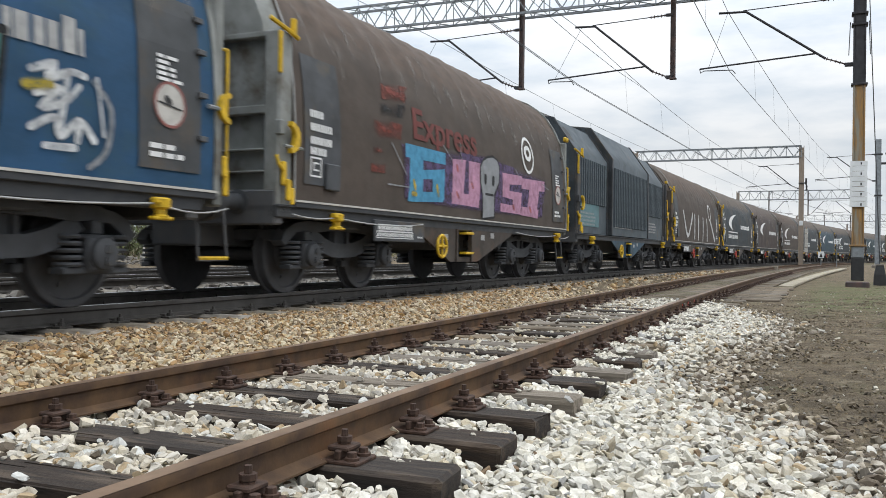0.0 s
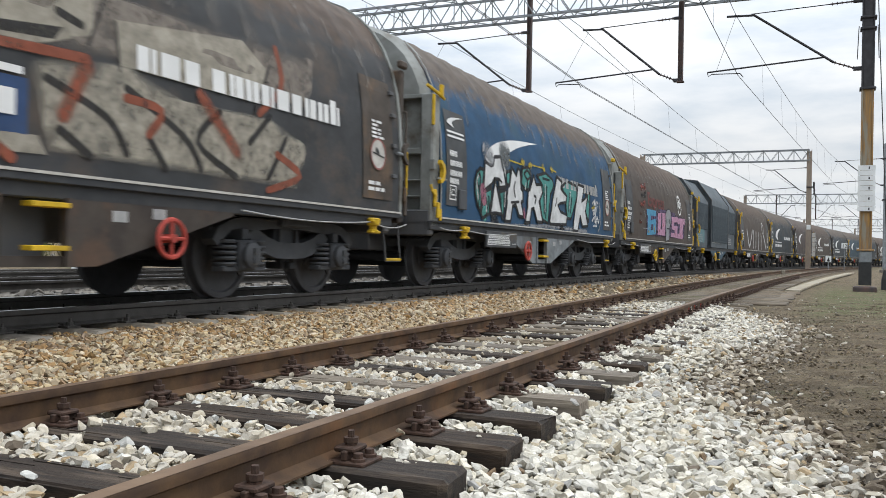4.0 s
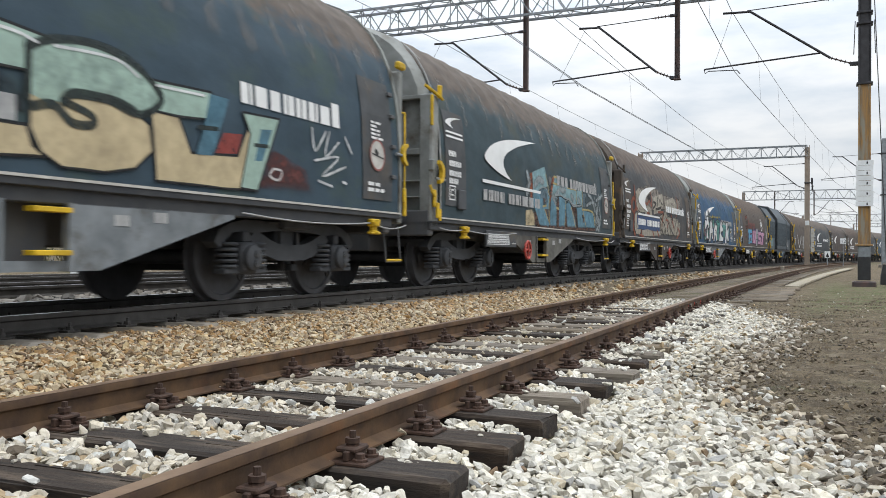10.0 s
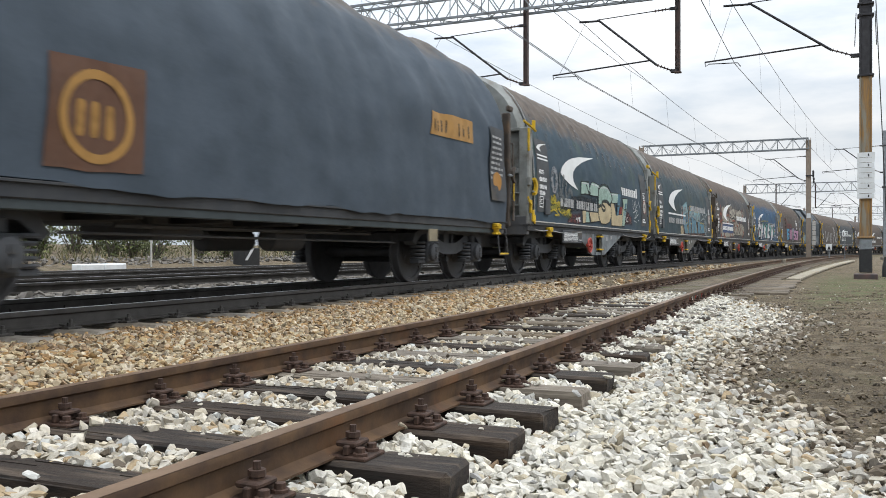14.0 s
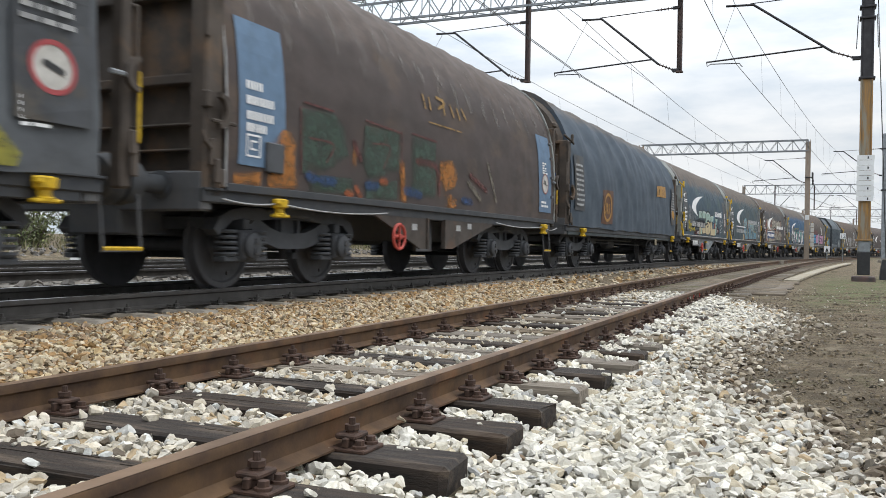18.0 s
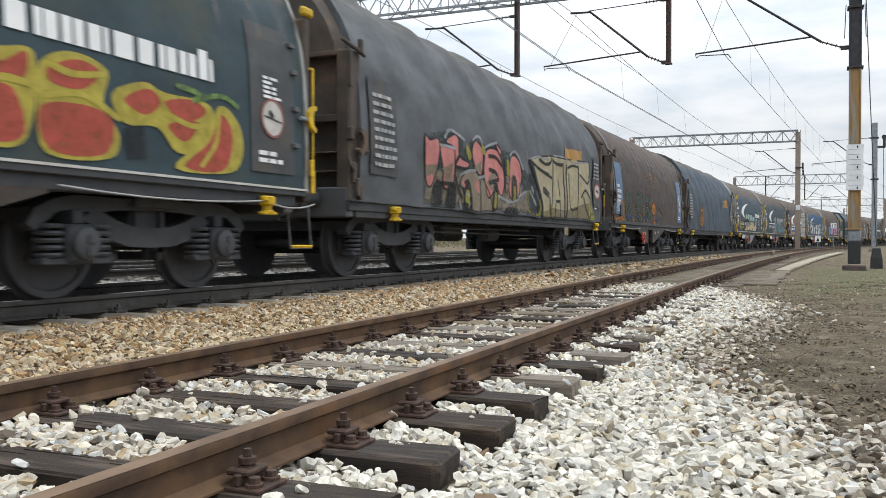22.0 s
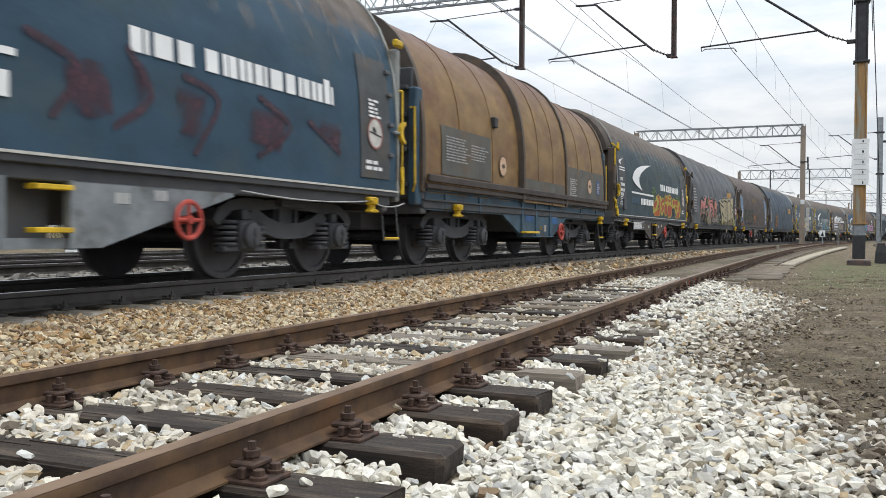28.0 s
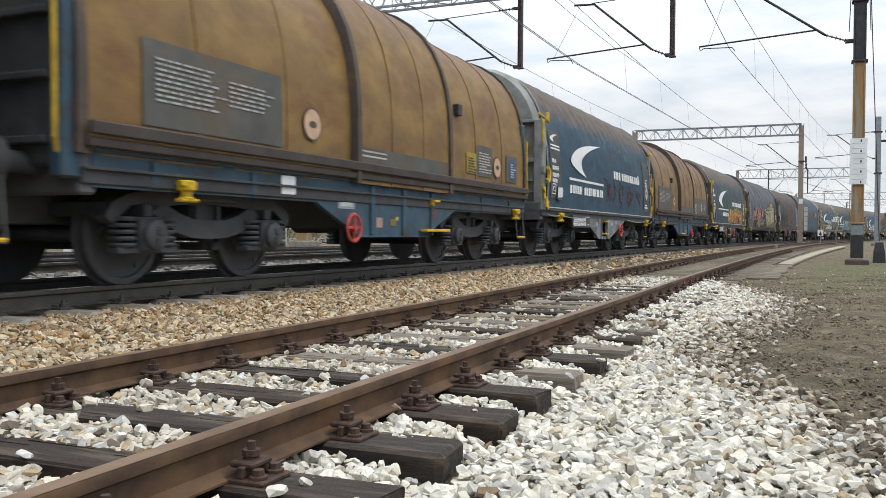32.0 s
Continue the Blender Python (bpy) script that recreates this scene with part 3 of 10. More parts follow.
def main_line_clips():
    """Bolted clips along the foot of the near running rails."""
    clip = Shape().box(-0.07, 0.07, -0.05, 0.06, 0, 0.02, 0.004)
    clip.spin((0, 0, 0.02), (0, 0, 1), [(0, 0.03), (0.03, 0.03), (0.03, 0.014), (0.06, 0.013)], 8)
    clip.box(-0.05, 0.05, 0.02, 0.09, 0.012, 0.04, 0.005)
    me = clip.mesh("rail_clip", M_RAIL_DARK)
    for k in range(2, 45):
        for right in (HALF + 0.11, -HALF + 0.11):
            p, h = on_track(0.65 * k, right, MAIN_Z - 0.165)
            part("rail_clip", me, None, main_line).matrix_basis = Matrix.Translation(p) @ Matrix.Rotation(h, 4, "Z")


main_line_clips()


# ================= ballast =================
def rock_library(n, seed):
    """Broken stone: blocks split along a few flat faces, so that facets are large and edges sharp."""
    r = random.Random(seed)
    lib = []
    for k in range(n):
        bm = bmesh.new()
        bmesh.ops.create_cube(bm, size=2.0)
        kx, ky, kz = r.uniform(0.95, 1.4), r.uniform(0.7, 1.0), r.uniform(0.42, 0.75)
        for _ in range(11):
            d = Vector((r.gauss(0, 1), r.gauss(0, 1), r.gauss(0, 1))).normalized()
            geom = bm.verts[:] + bm.edges[:] + bm.faces[:]
            cut = bmesh.ops.bisect_plane(bm, geom=geom, plane_co=d * r.uniform(0.72, 0.98), plane_no=d, clear_outer=True)
            edges = [e for e in cut["geom_cut"] if isinstance(e, bmesh.types.BMEdge)]
            if edges:
                bmesh.ops.contextual_create(bm, geom=edges)
        turn = Euler((r.uniform(0, 0.5), r.uniform(0, 0.5), r.uniform(0, 6.28))).to_matrix()
        for v in bm.verts:
            c = turn @ v.co
            v.co = (c.x * kx * 0.9, c.y * ky * 0.9, c.z * kz * 0.9)
        bmesh.ops.recalc_face_normals(bm, faces=bm.faces)
        bmesh.ops.triangulate(bm, faces=bm.faces)
        bm.verts.index_update()
        lib.append((np.array([v.co[:] for v in bm.verts]), np.array([[v.index for v in f.verts] for f in bm.faces])))
        bm.free()
    return lib


ROCKS = rock_library(40, 3)


def scatter(name, label, mat, places, sizes, seed, category="ballast"):
    """Stones of many shapes at the places given, as one heap."""
    rg = np.random.default_rng(seed)
    vs, fs, o = [], [], 0
    for (x, y, z), s in zip(places, sizes):
        v, f = ROCKS[rg.integers(len(ROCKS))]
        a, b, c = rg.uniform(0, 6.283), rg.normal(0, 0.45), rg.normal(0, 0.45)
        R = np.array(Euler((b, c, a)).to_matrix())
        vs.append(v @ R.T * s + (x, y, z))
        fs.append(f + o)
        o += len(v)
    vs, fs = np.concatenate(vs), np.concatenate(fs)
    me = bpy.data.meshes.new(name)
    me.vertices.add(len(vs))
    me.vertices.foreach_set("co", vs.astype(np.float32).ravel())
    me.loops.add(len(fs) * 3)
    me.loops.foreach_set("vertex_index", fs.astype(np.int32).ravel())
    me.polygons.add(len(fs))
    me.polygons.foreach_set("loop_start", np.arange(0, len(fs) * 3, 3, dtype=np.int32))
    me.update(calc_edges=True)
    me.validate()
    me.shade_flat()
    me.materials.append(mat)
    return tagged(new(name, me), label, category, kind="stuff")


M_SOIL = shader("crumbled_soil", (0.19, 0.15, 0.1, 1), (0.09, 0.07, 0.046, 1), 0.95, scale=12, bump=0.5, bscale=60, island=0.9)


def build_ballast():
    rg = np.random.default_rng(11)
    # white stone between the sleepers and over the shoulder
    P, S = [], []

    def jitter(x0, x1, q0, q1, step):
        for x in np.arange(x0, x1, step):
            for q in np.arange(q0, q1, step):
                yield x + rg.uniform(-0.5, 0.5) * step, q + rg.uniform(-0.5, 0.5) * step

    def sleeper_gap(x):
        k = (x - 2.175) / 0.6216
        return abs(k - round(k)) * 0.6216

    def white(x, q):
        """Chance of white stone: it thins out towards the path on the right."""
        edge = np.interp(x, [2.5, 3.4, 4.1, 4.9, 5.4, 6.3, 7.9, 9.8, 12.0, 14.2, 15.0], [6.9, 6.7, 6.5, 6.22, 5.95, 5.62, 5.65, 5.92, 5.96, 5.2, 4.7])
        return 1 / (1 + math.exp((q - edge - 0.02) / 0.09))

    for x0, x1, step, size in ((-4.0, 0.6, 0.06, 0.036), (0.6, 6.5, 0.0325, 0.0245), (6.5, 15.5, 0.037, 0.0245)):
        for x, q in jitter(x0, x1, 2.75, 7.6, step):
            stray = rg.random() > white(x, q)
            if stray and rg.random() > 0.005:
                continue
            y = main_y(x) - q
            on = sleeper_gap(x) < 0.14 and abs(q - SIDING) < 1.32
            bury = min(max((x - 5.2) / 3.0, 0.0), 1.0)
            if on and rg.random() > 0.012 + bury * (0.2 if q > SIDING + 0.85 else 0.02):
                continue
            z = float(ground_z(np.array(x), np.array(y)))
            s = size * (0.55 + 0.95 * rg.random() ** 1.6) * (0.5 if stray else 1.0)
            if on:
                z = siding_z(x) + s * 0.4
            else:
                z += 0.012 + rg.uniform(-0.012, 0.02) + ((0.03 - 0.03 * bury) if abs(q - SIDING) < 1.2 else 0.0) + 0.02 * noise.noise((x * 2.2, y * 2.2, 7))
                if q > SIDING + 0.85:
                    z += 0.05 * bury * min(1.0, max(0.0, 1 - (q - SIDING - 1.4) / 1.2))
                if abs(abs(q - SIDING) - HALF) < 0.1:
                    z -= 0.03
            P.append((x, y, z))
            S.append(s)
    inner = [k for k, p in enumerate(P) if lateral(p[0], p[1]) + 0.05 * p[0] < 4.95 - rg.uniform(0, 0.5)]
    def soiled(k):
        x, q = P[k][0], lateral(P[k][0], P[k][1])
        gap = np.interp(x, [2.5, 3.4, 4.1, 4.9, 5.4, 6.3, 7.9, 9.8, 12.0, 14.2, 15.0], [6.9, 6.7, 6.5, 6.22, 5.95, 5.62, 5.65, 5.92, 5.96, 5.2, 4.7]) - q
        return rg.random() < 0.75 * math.exp(-max(gap, 0) / 0.22)

    inner += [k for k in range(len(P)) if soiled(k)]
    inner = sorted(set(inner))
    keep = set(inner)
    scatter("siding_ballast", "heap of pale broken limestone beside the siding sleepers", M_WHITE_STONE, [p for k, p in enumerate(P) if k not in keep], [s for k, s in enumerate(S) if k not in keep], 1)
    scatter("dusty_siding_ballast", "dusty beige broken stone between the rusty siding rails", M_DUSTY_STONE, [P[k] for k in inner], [S[k] for k in inner], 3)
    # soiled stone half sunk into the soil along the edge of the white heap
    P, S = [], []
    for _ in range(5200):
        x = rg.uniform(2.6, 15.0)
        edge = np.interp(x, [2.5, 3.4, 4.1, 4.9, 5.4, 6.3, 7.9, 9.8, 12.0, 14.2, 15.0], [6.9, 6.7, 6.5, 6.22, 5.95, 5.62, 5.65, 5.92, 5.96, 5.2, 4.7])
        q = edge + rg.normal(0.12, 0.2)
        y = main_y(x) - q
        s = rg.uniform(0.012, 0.034) * (1.25 if rg.random() < 0.15 else 1)
        P.append((x, y, float(ground_z(np.array(x), np.array(y))) + s * rg.uniform(-0.15, 0.35)))
        S.append(s)
    scatter("edge_stones", "soiled stones half sunk in the soil along the ballast edge", M_BURIED_STONE, P, S, 15)
    # tan stone of the main line, rusty with brake dust beside the rail
    P, S = [], []
    for x0, x1, step, size in ((-6.0, 1.5, 0.08, 0.04), (1.5, 9.0, 0.031, 0.0225), (9.0, 16.0, 0.042, 0.029), (16.0, 42.0, 0.12, 0.05)):
        for x, q in jitter(x0, x1, 1.0, 2.95, step):
            if q > 2.75 and rg.random() < 0.45:
                continue
            if abs(q - HALF) < 0.1 or rg.random() < min(max((x - 10.0) / 12.0, 0.0), 0.8):
                continue
            y = main_y(x) - q
            k = x / 0.65
            if q < 1.3 and abs(k - round(k)) * 0.65 < 0.14:
                continue
            z = float(ground_z(np.array(x), np.array(y))) + rg.uniform(-0.005, 0.022)
            P.append((x, y, z))
            S.append(size * (0.5 + 1.0 * rg.random() ** 1.5))
    dusty = [rg.random() < np.interp(lateral(p[0], p[1]), [1.1, 1.5, 2.0, 2.7], [0.85, 0.6, 0.25, 0.1]) for p in P]
    scatter("main_line_ballast", "sloping shoulder of tan and cream broken stone", M_TAN_STONE, [p for p, d in zip(P, dusty) if not d], [s for s, d in zip(S, dusty) if not d], 2)
    scatter("rusty_ballast", "rust-brown broken stone along the running rail", M_RUST_STONE, [p for p, d in zip(P, dusty) if d], [s for s, d in zip(S, dusty) if d], 5)
    P, S = [], []
    for x, q in jitter(6.0, 40.0, -14.5, -0.9, 0.26):
        if -13 < q < -10.6:
            continue
        y = main_y(x) - q
        P.append((x, y, float(ground_z(np.array(x), np.array(y))) + rg.uniform(-0.02, 0.05)))
        S.append(rg.uniform(0.05, 0.1))
    scatter("far_ballast", "grey oily stone round the further tracks", M_DARK_STONE, P, S, 4)
    # clods and loose pebbles on the soil
    P, S = [], []
    for _ in range(24000):
        x = 3 + 16 * rg.random() ** 1.6
        q = rg.uniform(5.9, 10.5)
        if rg.random() < white(x, q) * 0.9 or noise.noise((x * 1.3, q * 1.3, 2)) < -0.1:
            continue
        y = main_y(x) - q
        P.append((x, y, float(ground_z(np.array(x), np.array(y))) + 0.002))
        S.append(rg.uniform(0.004, 0.014) * (2.0 if rg.random() < 0.06 else 1))
    scatter("soil_clods", "crumbled dark soil and gravel clods", M_SOIL, P, S, 8, "soil")
    P, S = [], []
    for _ in range(700):
        x, q = rg.uniform(3, 22), rg.uniform(5.4, 9.5)
        y = main_y(x) - q
        P.append((x, y, float(ground_z(np.array(x), np.array(y))) + 0.004))
        S.append(rg.uniform(0.005, 0.017))
    scatter("loose_pebbles", "scattered small pebbles on the bare soil", M_BURIED_STONE, P, S, 6, "pebbles")
    # dead leaves and bark flakes, thickest along the ballast edge
    vs, fs = [], []
    for _ in range(5000):
        x = 3 + 15 * rg.random() ** 1.4
        q = np.interp(x, [2.5, 3.4, 4.1, 4.9, 5.4, 6.3, 7.9, 9.8, 12.0, 14.2, 15.0], [6.9, 6.7, 6.5, 6.22, 5.95, 5.62, 5.65, 5.92, 5.96, 5.2, 4.7]) + abs(rg.normal(0.05, 0.55)) ** 1.2
        if noise.noise((x * 1.9, q * 1.9, 12)) < -0.12:
            continue
        y = main_y(x) - q
        c = Vector((x, y, float(ground_z(np.array(x), np.array(y))) + rg.uniform(0.004, 0.018)))
        a, l, w = rg.uniform(0, 6.28), rg.uniform(0.008, 0.03), rg.uniform(0.004, 0.012)
        d, e = Vector((math.cos(a), math.sin(a), rg.normal(0, 0.25))), Vector((-math.sin(a), math.cos(a), rg.normal(0, 0.3)))
        o = len(vs)
        vs += [c - d * l, c + e * w + Vector((0, 0, w * 0.6)), c + d * l, c - e * w]
        fs += [(o, o + 1, o + 2), (o, o + 2, o + 3)]
    me = bpy.data.meshes.new("leaf_litter")
    me.from_pydata([tuple(v) for v in vs], [], fs)
    me.materials.append(shader("dead_leaf", (0.095, 0.068, 0.044, 1), (0.045, 0.034, 0.024, 1), 0.85, scale=30, bump=0, island=1.0, odd=((0.12, (0.2, 0.15, 0.09, 1)),)))
    tagged(new("leaf_litter", me), "dark dead leaves and bark flakes on the soil", "leaves", kind="stuff")


build_ballast()


def build_hedge():
    """Scrub on the bank beyond the tracks: thin stems and many small leaves."""
    rg = np.random.default_rng(21)
    m_leaf = shader("dull_scrub_leaf", (0.075, 0.1, 0.035, 1), (0.12, 0.125, 0.05, 1), 0.8, scale=3, bump=0, island=0.9)
    m_twig = shader("grey_brown_twig", (0.12, 0.1, 0.08, 1), (0.07, 0.06, 0.05, 1), 0.9, scale=6, bump=0)
    for k in range(64):
        x = rg.uniform(4, 26) if k % 2 else rg.uniform(10, 75)
        y = main_y(x) + rg.uniform(13.8, 21)
        h = rg.uniform(0.7, 1.7) + (y - main_y(x) - 15) * 0.12
        z = float(ground_z(np.array(x), np.array(y)))
        bush = thing("scrub_bush", "dull green and brown scrub bush on the bank", "bush", "bushes beyond the tracks", m=Matrix.Translation((x, y, z)))
        st, lf = Shape(), Shape()
        for j in range(10):
            ang, lean = rg.uniform(0, 6.28), rg.uniform(0.1, 0.7)
            tip = Vector((math.cos(ang) * lean * h, math.sin(ang) * lean * h, h * rg.uniform(0.6, 1.0)))
            mid = tip * 0.5 + Vector((0, 0, h * 0.12))
            st.tube([(0, 0, -0.1), mid, tip], [0.025, 0.015, 0.005], 4)
            for _ in range(46):
                f = rg.uniform(0.15, 1.05)
                c = tip * f + Vector(rg.normal(0, 0.16, 3))
                c.z = max(c.z, 0.03)
                a, b = Vector(rg.normal(0, 1, 3)).normalized(), Vector(rg.normal(0, 1, 3)).normalized()
                s = rg.uniform(0.04, 0.09)
                lf.add([c - a * s, c + b * s * 0.5, c + a * s, c - b * s * 0.5], [(0, 1, 2, 3)])
        part("stem_cluster", st, m_twig, bush)
        me = bpy.data.meshes.new("leaves")
        me.from_pydata(lf.v, [], lf.f)
        me.materials.append(m_leaf)
        tagged(part("leaves", me, None, bush), kind="stuff")
    # short grass and twigs in patches on the soil beside the siding
    vs, fs = [], []
    for _ in range(26000):
        x = 4 + 34 * rg.random() ** 1.3
        q = rg.uniform(6.3, 14)
        if noise.noise((x * 0.55, q * 0.55, 4)) + 0.5 * noise.noise((x * 2.1, q * 2.1, 9)) < 0.12:
            continue
        y = main_y(x) - q
        z = float(ground_z(np.array(x), np.array(y)))
        h, w, a = rg.uniform(0.008, 0.03), rg.uniform(0.002, 0.006), rg.uniform(0, 6.28)
        d = Vector((math.cos(a), math.sin(a), 0))
        c = Vector((x, y, z))
        o = len(vs)
        vs += [c - d * w, c + d * w, c + Vector((rg.normal(0, 0.015), rg.normal(0, 0.015), h))]
        fs.append((o, o + 1, o + 2))
    me = bpy.data.meshes.new("short_grass")
    me.from_pydata([tuple(v) for v in vs], [], fs)
    me.materials.append(shader("mossy_grass", (0.08, 0.085, 0.03, 1), (0.05, 0.055, 0.022, 1), 0.85, scale=2, bump=0, island=0.8))
    tagged(new("short_grass", me), "short mossy grass in patches on the soil", "grass", kind="stuff")
    # dry grass on the bank
    vs, fs = [], []
    for _ in range(9000):
        x = rg.uniform(2, 70)
        y = main_y(x) + rg.uniform(13.5, 26)
        z = float(ground_z(np.array(x), np.array(y)))
        h, w = rg.uniform(0.12, 0.4), rg.uniform(0.01, 0.03)
        a = rg.uniform(0, 6.28)
        d = Vector((math.cos(a), math.sin(a), 0))
        c = Vector((x, y, z - 0.02))
        o = len(vs)
        vs += [c - d * w, c + d * w, c + Vector((rg.normal(0, 0.1), rg.normal(0, 0.1), h))]
        fs.append((o, o + 1, o + 2))
    me = bpy.data.meshes.new("bank_grass")
    me.from_pydata([tuple(v) for v in vs], [], fs)
    me.materials.append(shader("dry_grass", (0.2, 0.165, 0.09, 1), (0.1, 0.11, 0.045, 1), 0.85, scale=2, bump=0, island=0.6))
    tagged(new("bank_grass", me), "tufts of dry grass on the low bank", "grass", kind="stuff")


build_hedge()


# ================= overhead line =================
def truss(sh, y0, y1, z0, z1, x, depth, step, r):
    """A box lattice beam across the tracks."""
    for xx in (x - depth / 2, x + depth / 2):
        for z in (z0, z1):
            sh.box(xx - r, xx + r, y0, y1, z - r, z + r)
    n = max(2, int(round((y1 - y0) / step)))
    ys = [y0 + (y1 - y0) * k / n for k in range(n + 1)]
    for xx in (x - depth / 2, x + depth / 2):
        for k in range(n):
            a, b = (z0, z1) if k % 2 else (z1, z0)
            sh.tube([(xx, ys[k], a), (xx, ys[k + 1], b)], r * 0.55, 5)
    for z in (z0, z1):
        for k in range(n):
            a, b = (x - depth / 2, x + depth / 2) if k % 2 else (x + depth / 2, x - depth / 2)
            sh.tube([(a, ys[k], z), (b, ys[k + 1], z)], r * 0.5, 5)
    for k in range(0, n + 1, 2):
        for xx in (x - depth / 2, x + depth / 2):
            sh.tube([(xx, ys[k], z0), (xx, ys[k], z1)], r * 0.5, 5)


def insulator(p, q, n=5):
    sh = Shape()
    p, q = Vector(p), Vector(q)
    d = q - p
    prof = [(0, 0.018)]
    for k in range(n):
        t = (k + 0.5) / n * d.length
        prof += [(t - 0.018, 0.02), (t, 0.055), (t + 0.012, 0.02)]
    prof.append((d.length, 0.018))
    return sh.spin(p, d, prof, 10)


def cantilever(x, y, side, label_group, par_z=0.0, reach=1.0, arm=0.0):
    """A bracket that holds contact and carrying wire to the left of its post."""
    c = thing("catenary_bracket", "dark steel overhead line bracket with ribbed insulators", "bracket", label_group)
    Z = par_z
    Y = lambda d: y + d * reach
    part("insulator", insulator((x, Y(0.16), 6.06 + Z), (x, Y(0.62), 6.27 + Z)), M_POST_BROWN, c, "ribbed insulator", True)
    part("strut", Shape().tube([(x, Y(0.6), 6.26 + Z), (x, Y(2.33), 7.76 + Z), (x, Y(2.95), 7.79 + Z)], 0.034, 8), M_POST_DARK, c, smooth=True)
    part("tie_rod", Shape().tube([(x, Y(0.7), 7.87 + Z), (x, Y(2.4), 7.8 + Z)], 0.014, 6), M_POST_DARK, c)
    part("insulator", insulator((x, Y(0.2), 7.89 + Z), (x, Y(0.7), 7.87 + Z)), M_POST_BROWN, c, "ribbed insulator", True)
    part("register_arm", Shape().tube([(x, Y(0.82), 6.42 + Z), (x, Y(3.8 + arm), 6.22 + Z)], 0.024, 8), M_POST_DARK, c, smooth=True)
    part("steady_arm", Shape().tube([(x, Y(3.8 + arm), 6.22 + Z), (x, Y(3.78 + arm), 6.1 + Z), (x, Y(3.7 + arm), 6.16 + Z), (x, Y(3.05 + arm), 6.13 + Z), (x, Y(2.98 + arm), 6.02 + Z)], 0.014, 6), M_POST_DARK, c)
    part("dropper", Shape().tube([(x, Y(2.75), 7.76 + Z), (x, Y(3.6 + arm), 6.22 + Z)], 0.006, 4), M_WIRE, c)
    part("clamp", Shape().box(x - 0.06, x + 0.06, Y(0.0), Y(0.2), 6.0 + Z, 6.1 + Z, 0.01), M_POST_DARK, c)
    part("clamp", Shape().box(x - 0.05, x + 0.05, Y(0.0), Y(0.22), 7.85 + Z, 7.93 + Z, 0.01), M_POST_DARK, c)
    return c


def drop_post(par, x, y, z0, z1, w=0.14):
    sh = Shape().box(x - w / 2, x + w / 2, y - w / 2, y - w / 2 + 0.02, z0, z1).box(x - w / 2, x + w / 2, y + w / 2 - 0.02, y + w / 2, z0, z1)
    sh.box(x - 0.012, x + 0.012, y - w / 2 + 0.02, y + w / 2 - 0.02, z0, z1)
    sh.box(x - w / 2 - 0.02, x + w / 2 + 0.02, y - w / 2 - 0.03, y + w / 2 + 0.03, z0 - 0.02, z0 + 0.02, 0.005)
    return part("drop_post", sh, M_POST_BROWN, par, "brown steel hanger post")


def gantry(x, y_right, y_left, drops, label, post=True, step=0.55, z_off=0.0, deep=0.8):
    g = thing("catenary_gantry", label, "gantry", "gantries over the tracks")
    sh = Shape()
    truss(sh, y_right, y_left, 9.13 - deep + z_off, 9.13 + z_off, x, 0.6, step, 0.035)
    part("lattice_beam", sh, M_GALV, g, "grey steel lattice beam")
    for y in drops:
        drop_post(g, x, y, 6.0 + z_off, 9.1 + z_off)
    if post:
        for y in (y_right, y_left):
            sh = Shape()
            for a in (-0.16, 0.16):
                sh.box(x - 0.2, x + 0.2, y + a - 0.02, y + a + 0.02, -0.1, 9.15 + z_off, 0.004)
            for k in range(18):
                z = 0.1 + k * 0.5
                sh.tube([(x - 0.19, y - 0.15, z), (x - 0.19, y + 0.15, z + 0.42)], 0.02, 4)
            sh.box(x - 0.19, x + 0.19, y - 0.15, y + 0.15, 0, 9.0 + z_off)
            part("post", sh, M_POST_PALE, g, "rust-streaked pale steel post")
            part("footing", Shape().box(x - 0.4, x + 0.4, y - 0.4, y + 0.4, -0.4, 0.12, 0.04), M_CONC, g, "concrete footing")
    return g


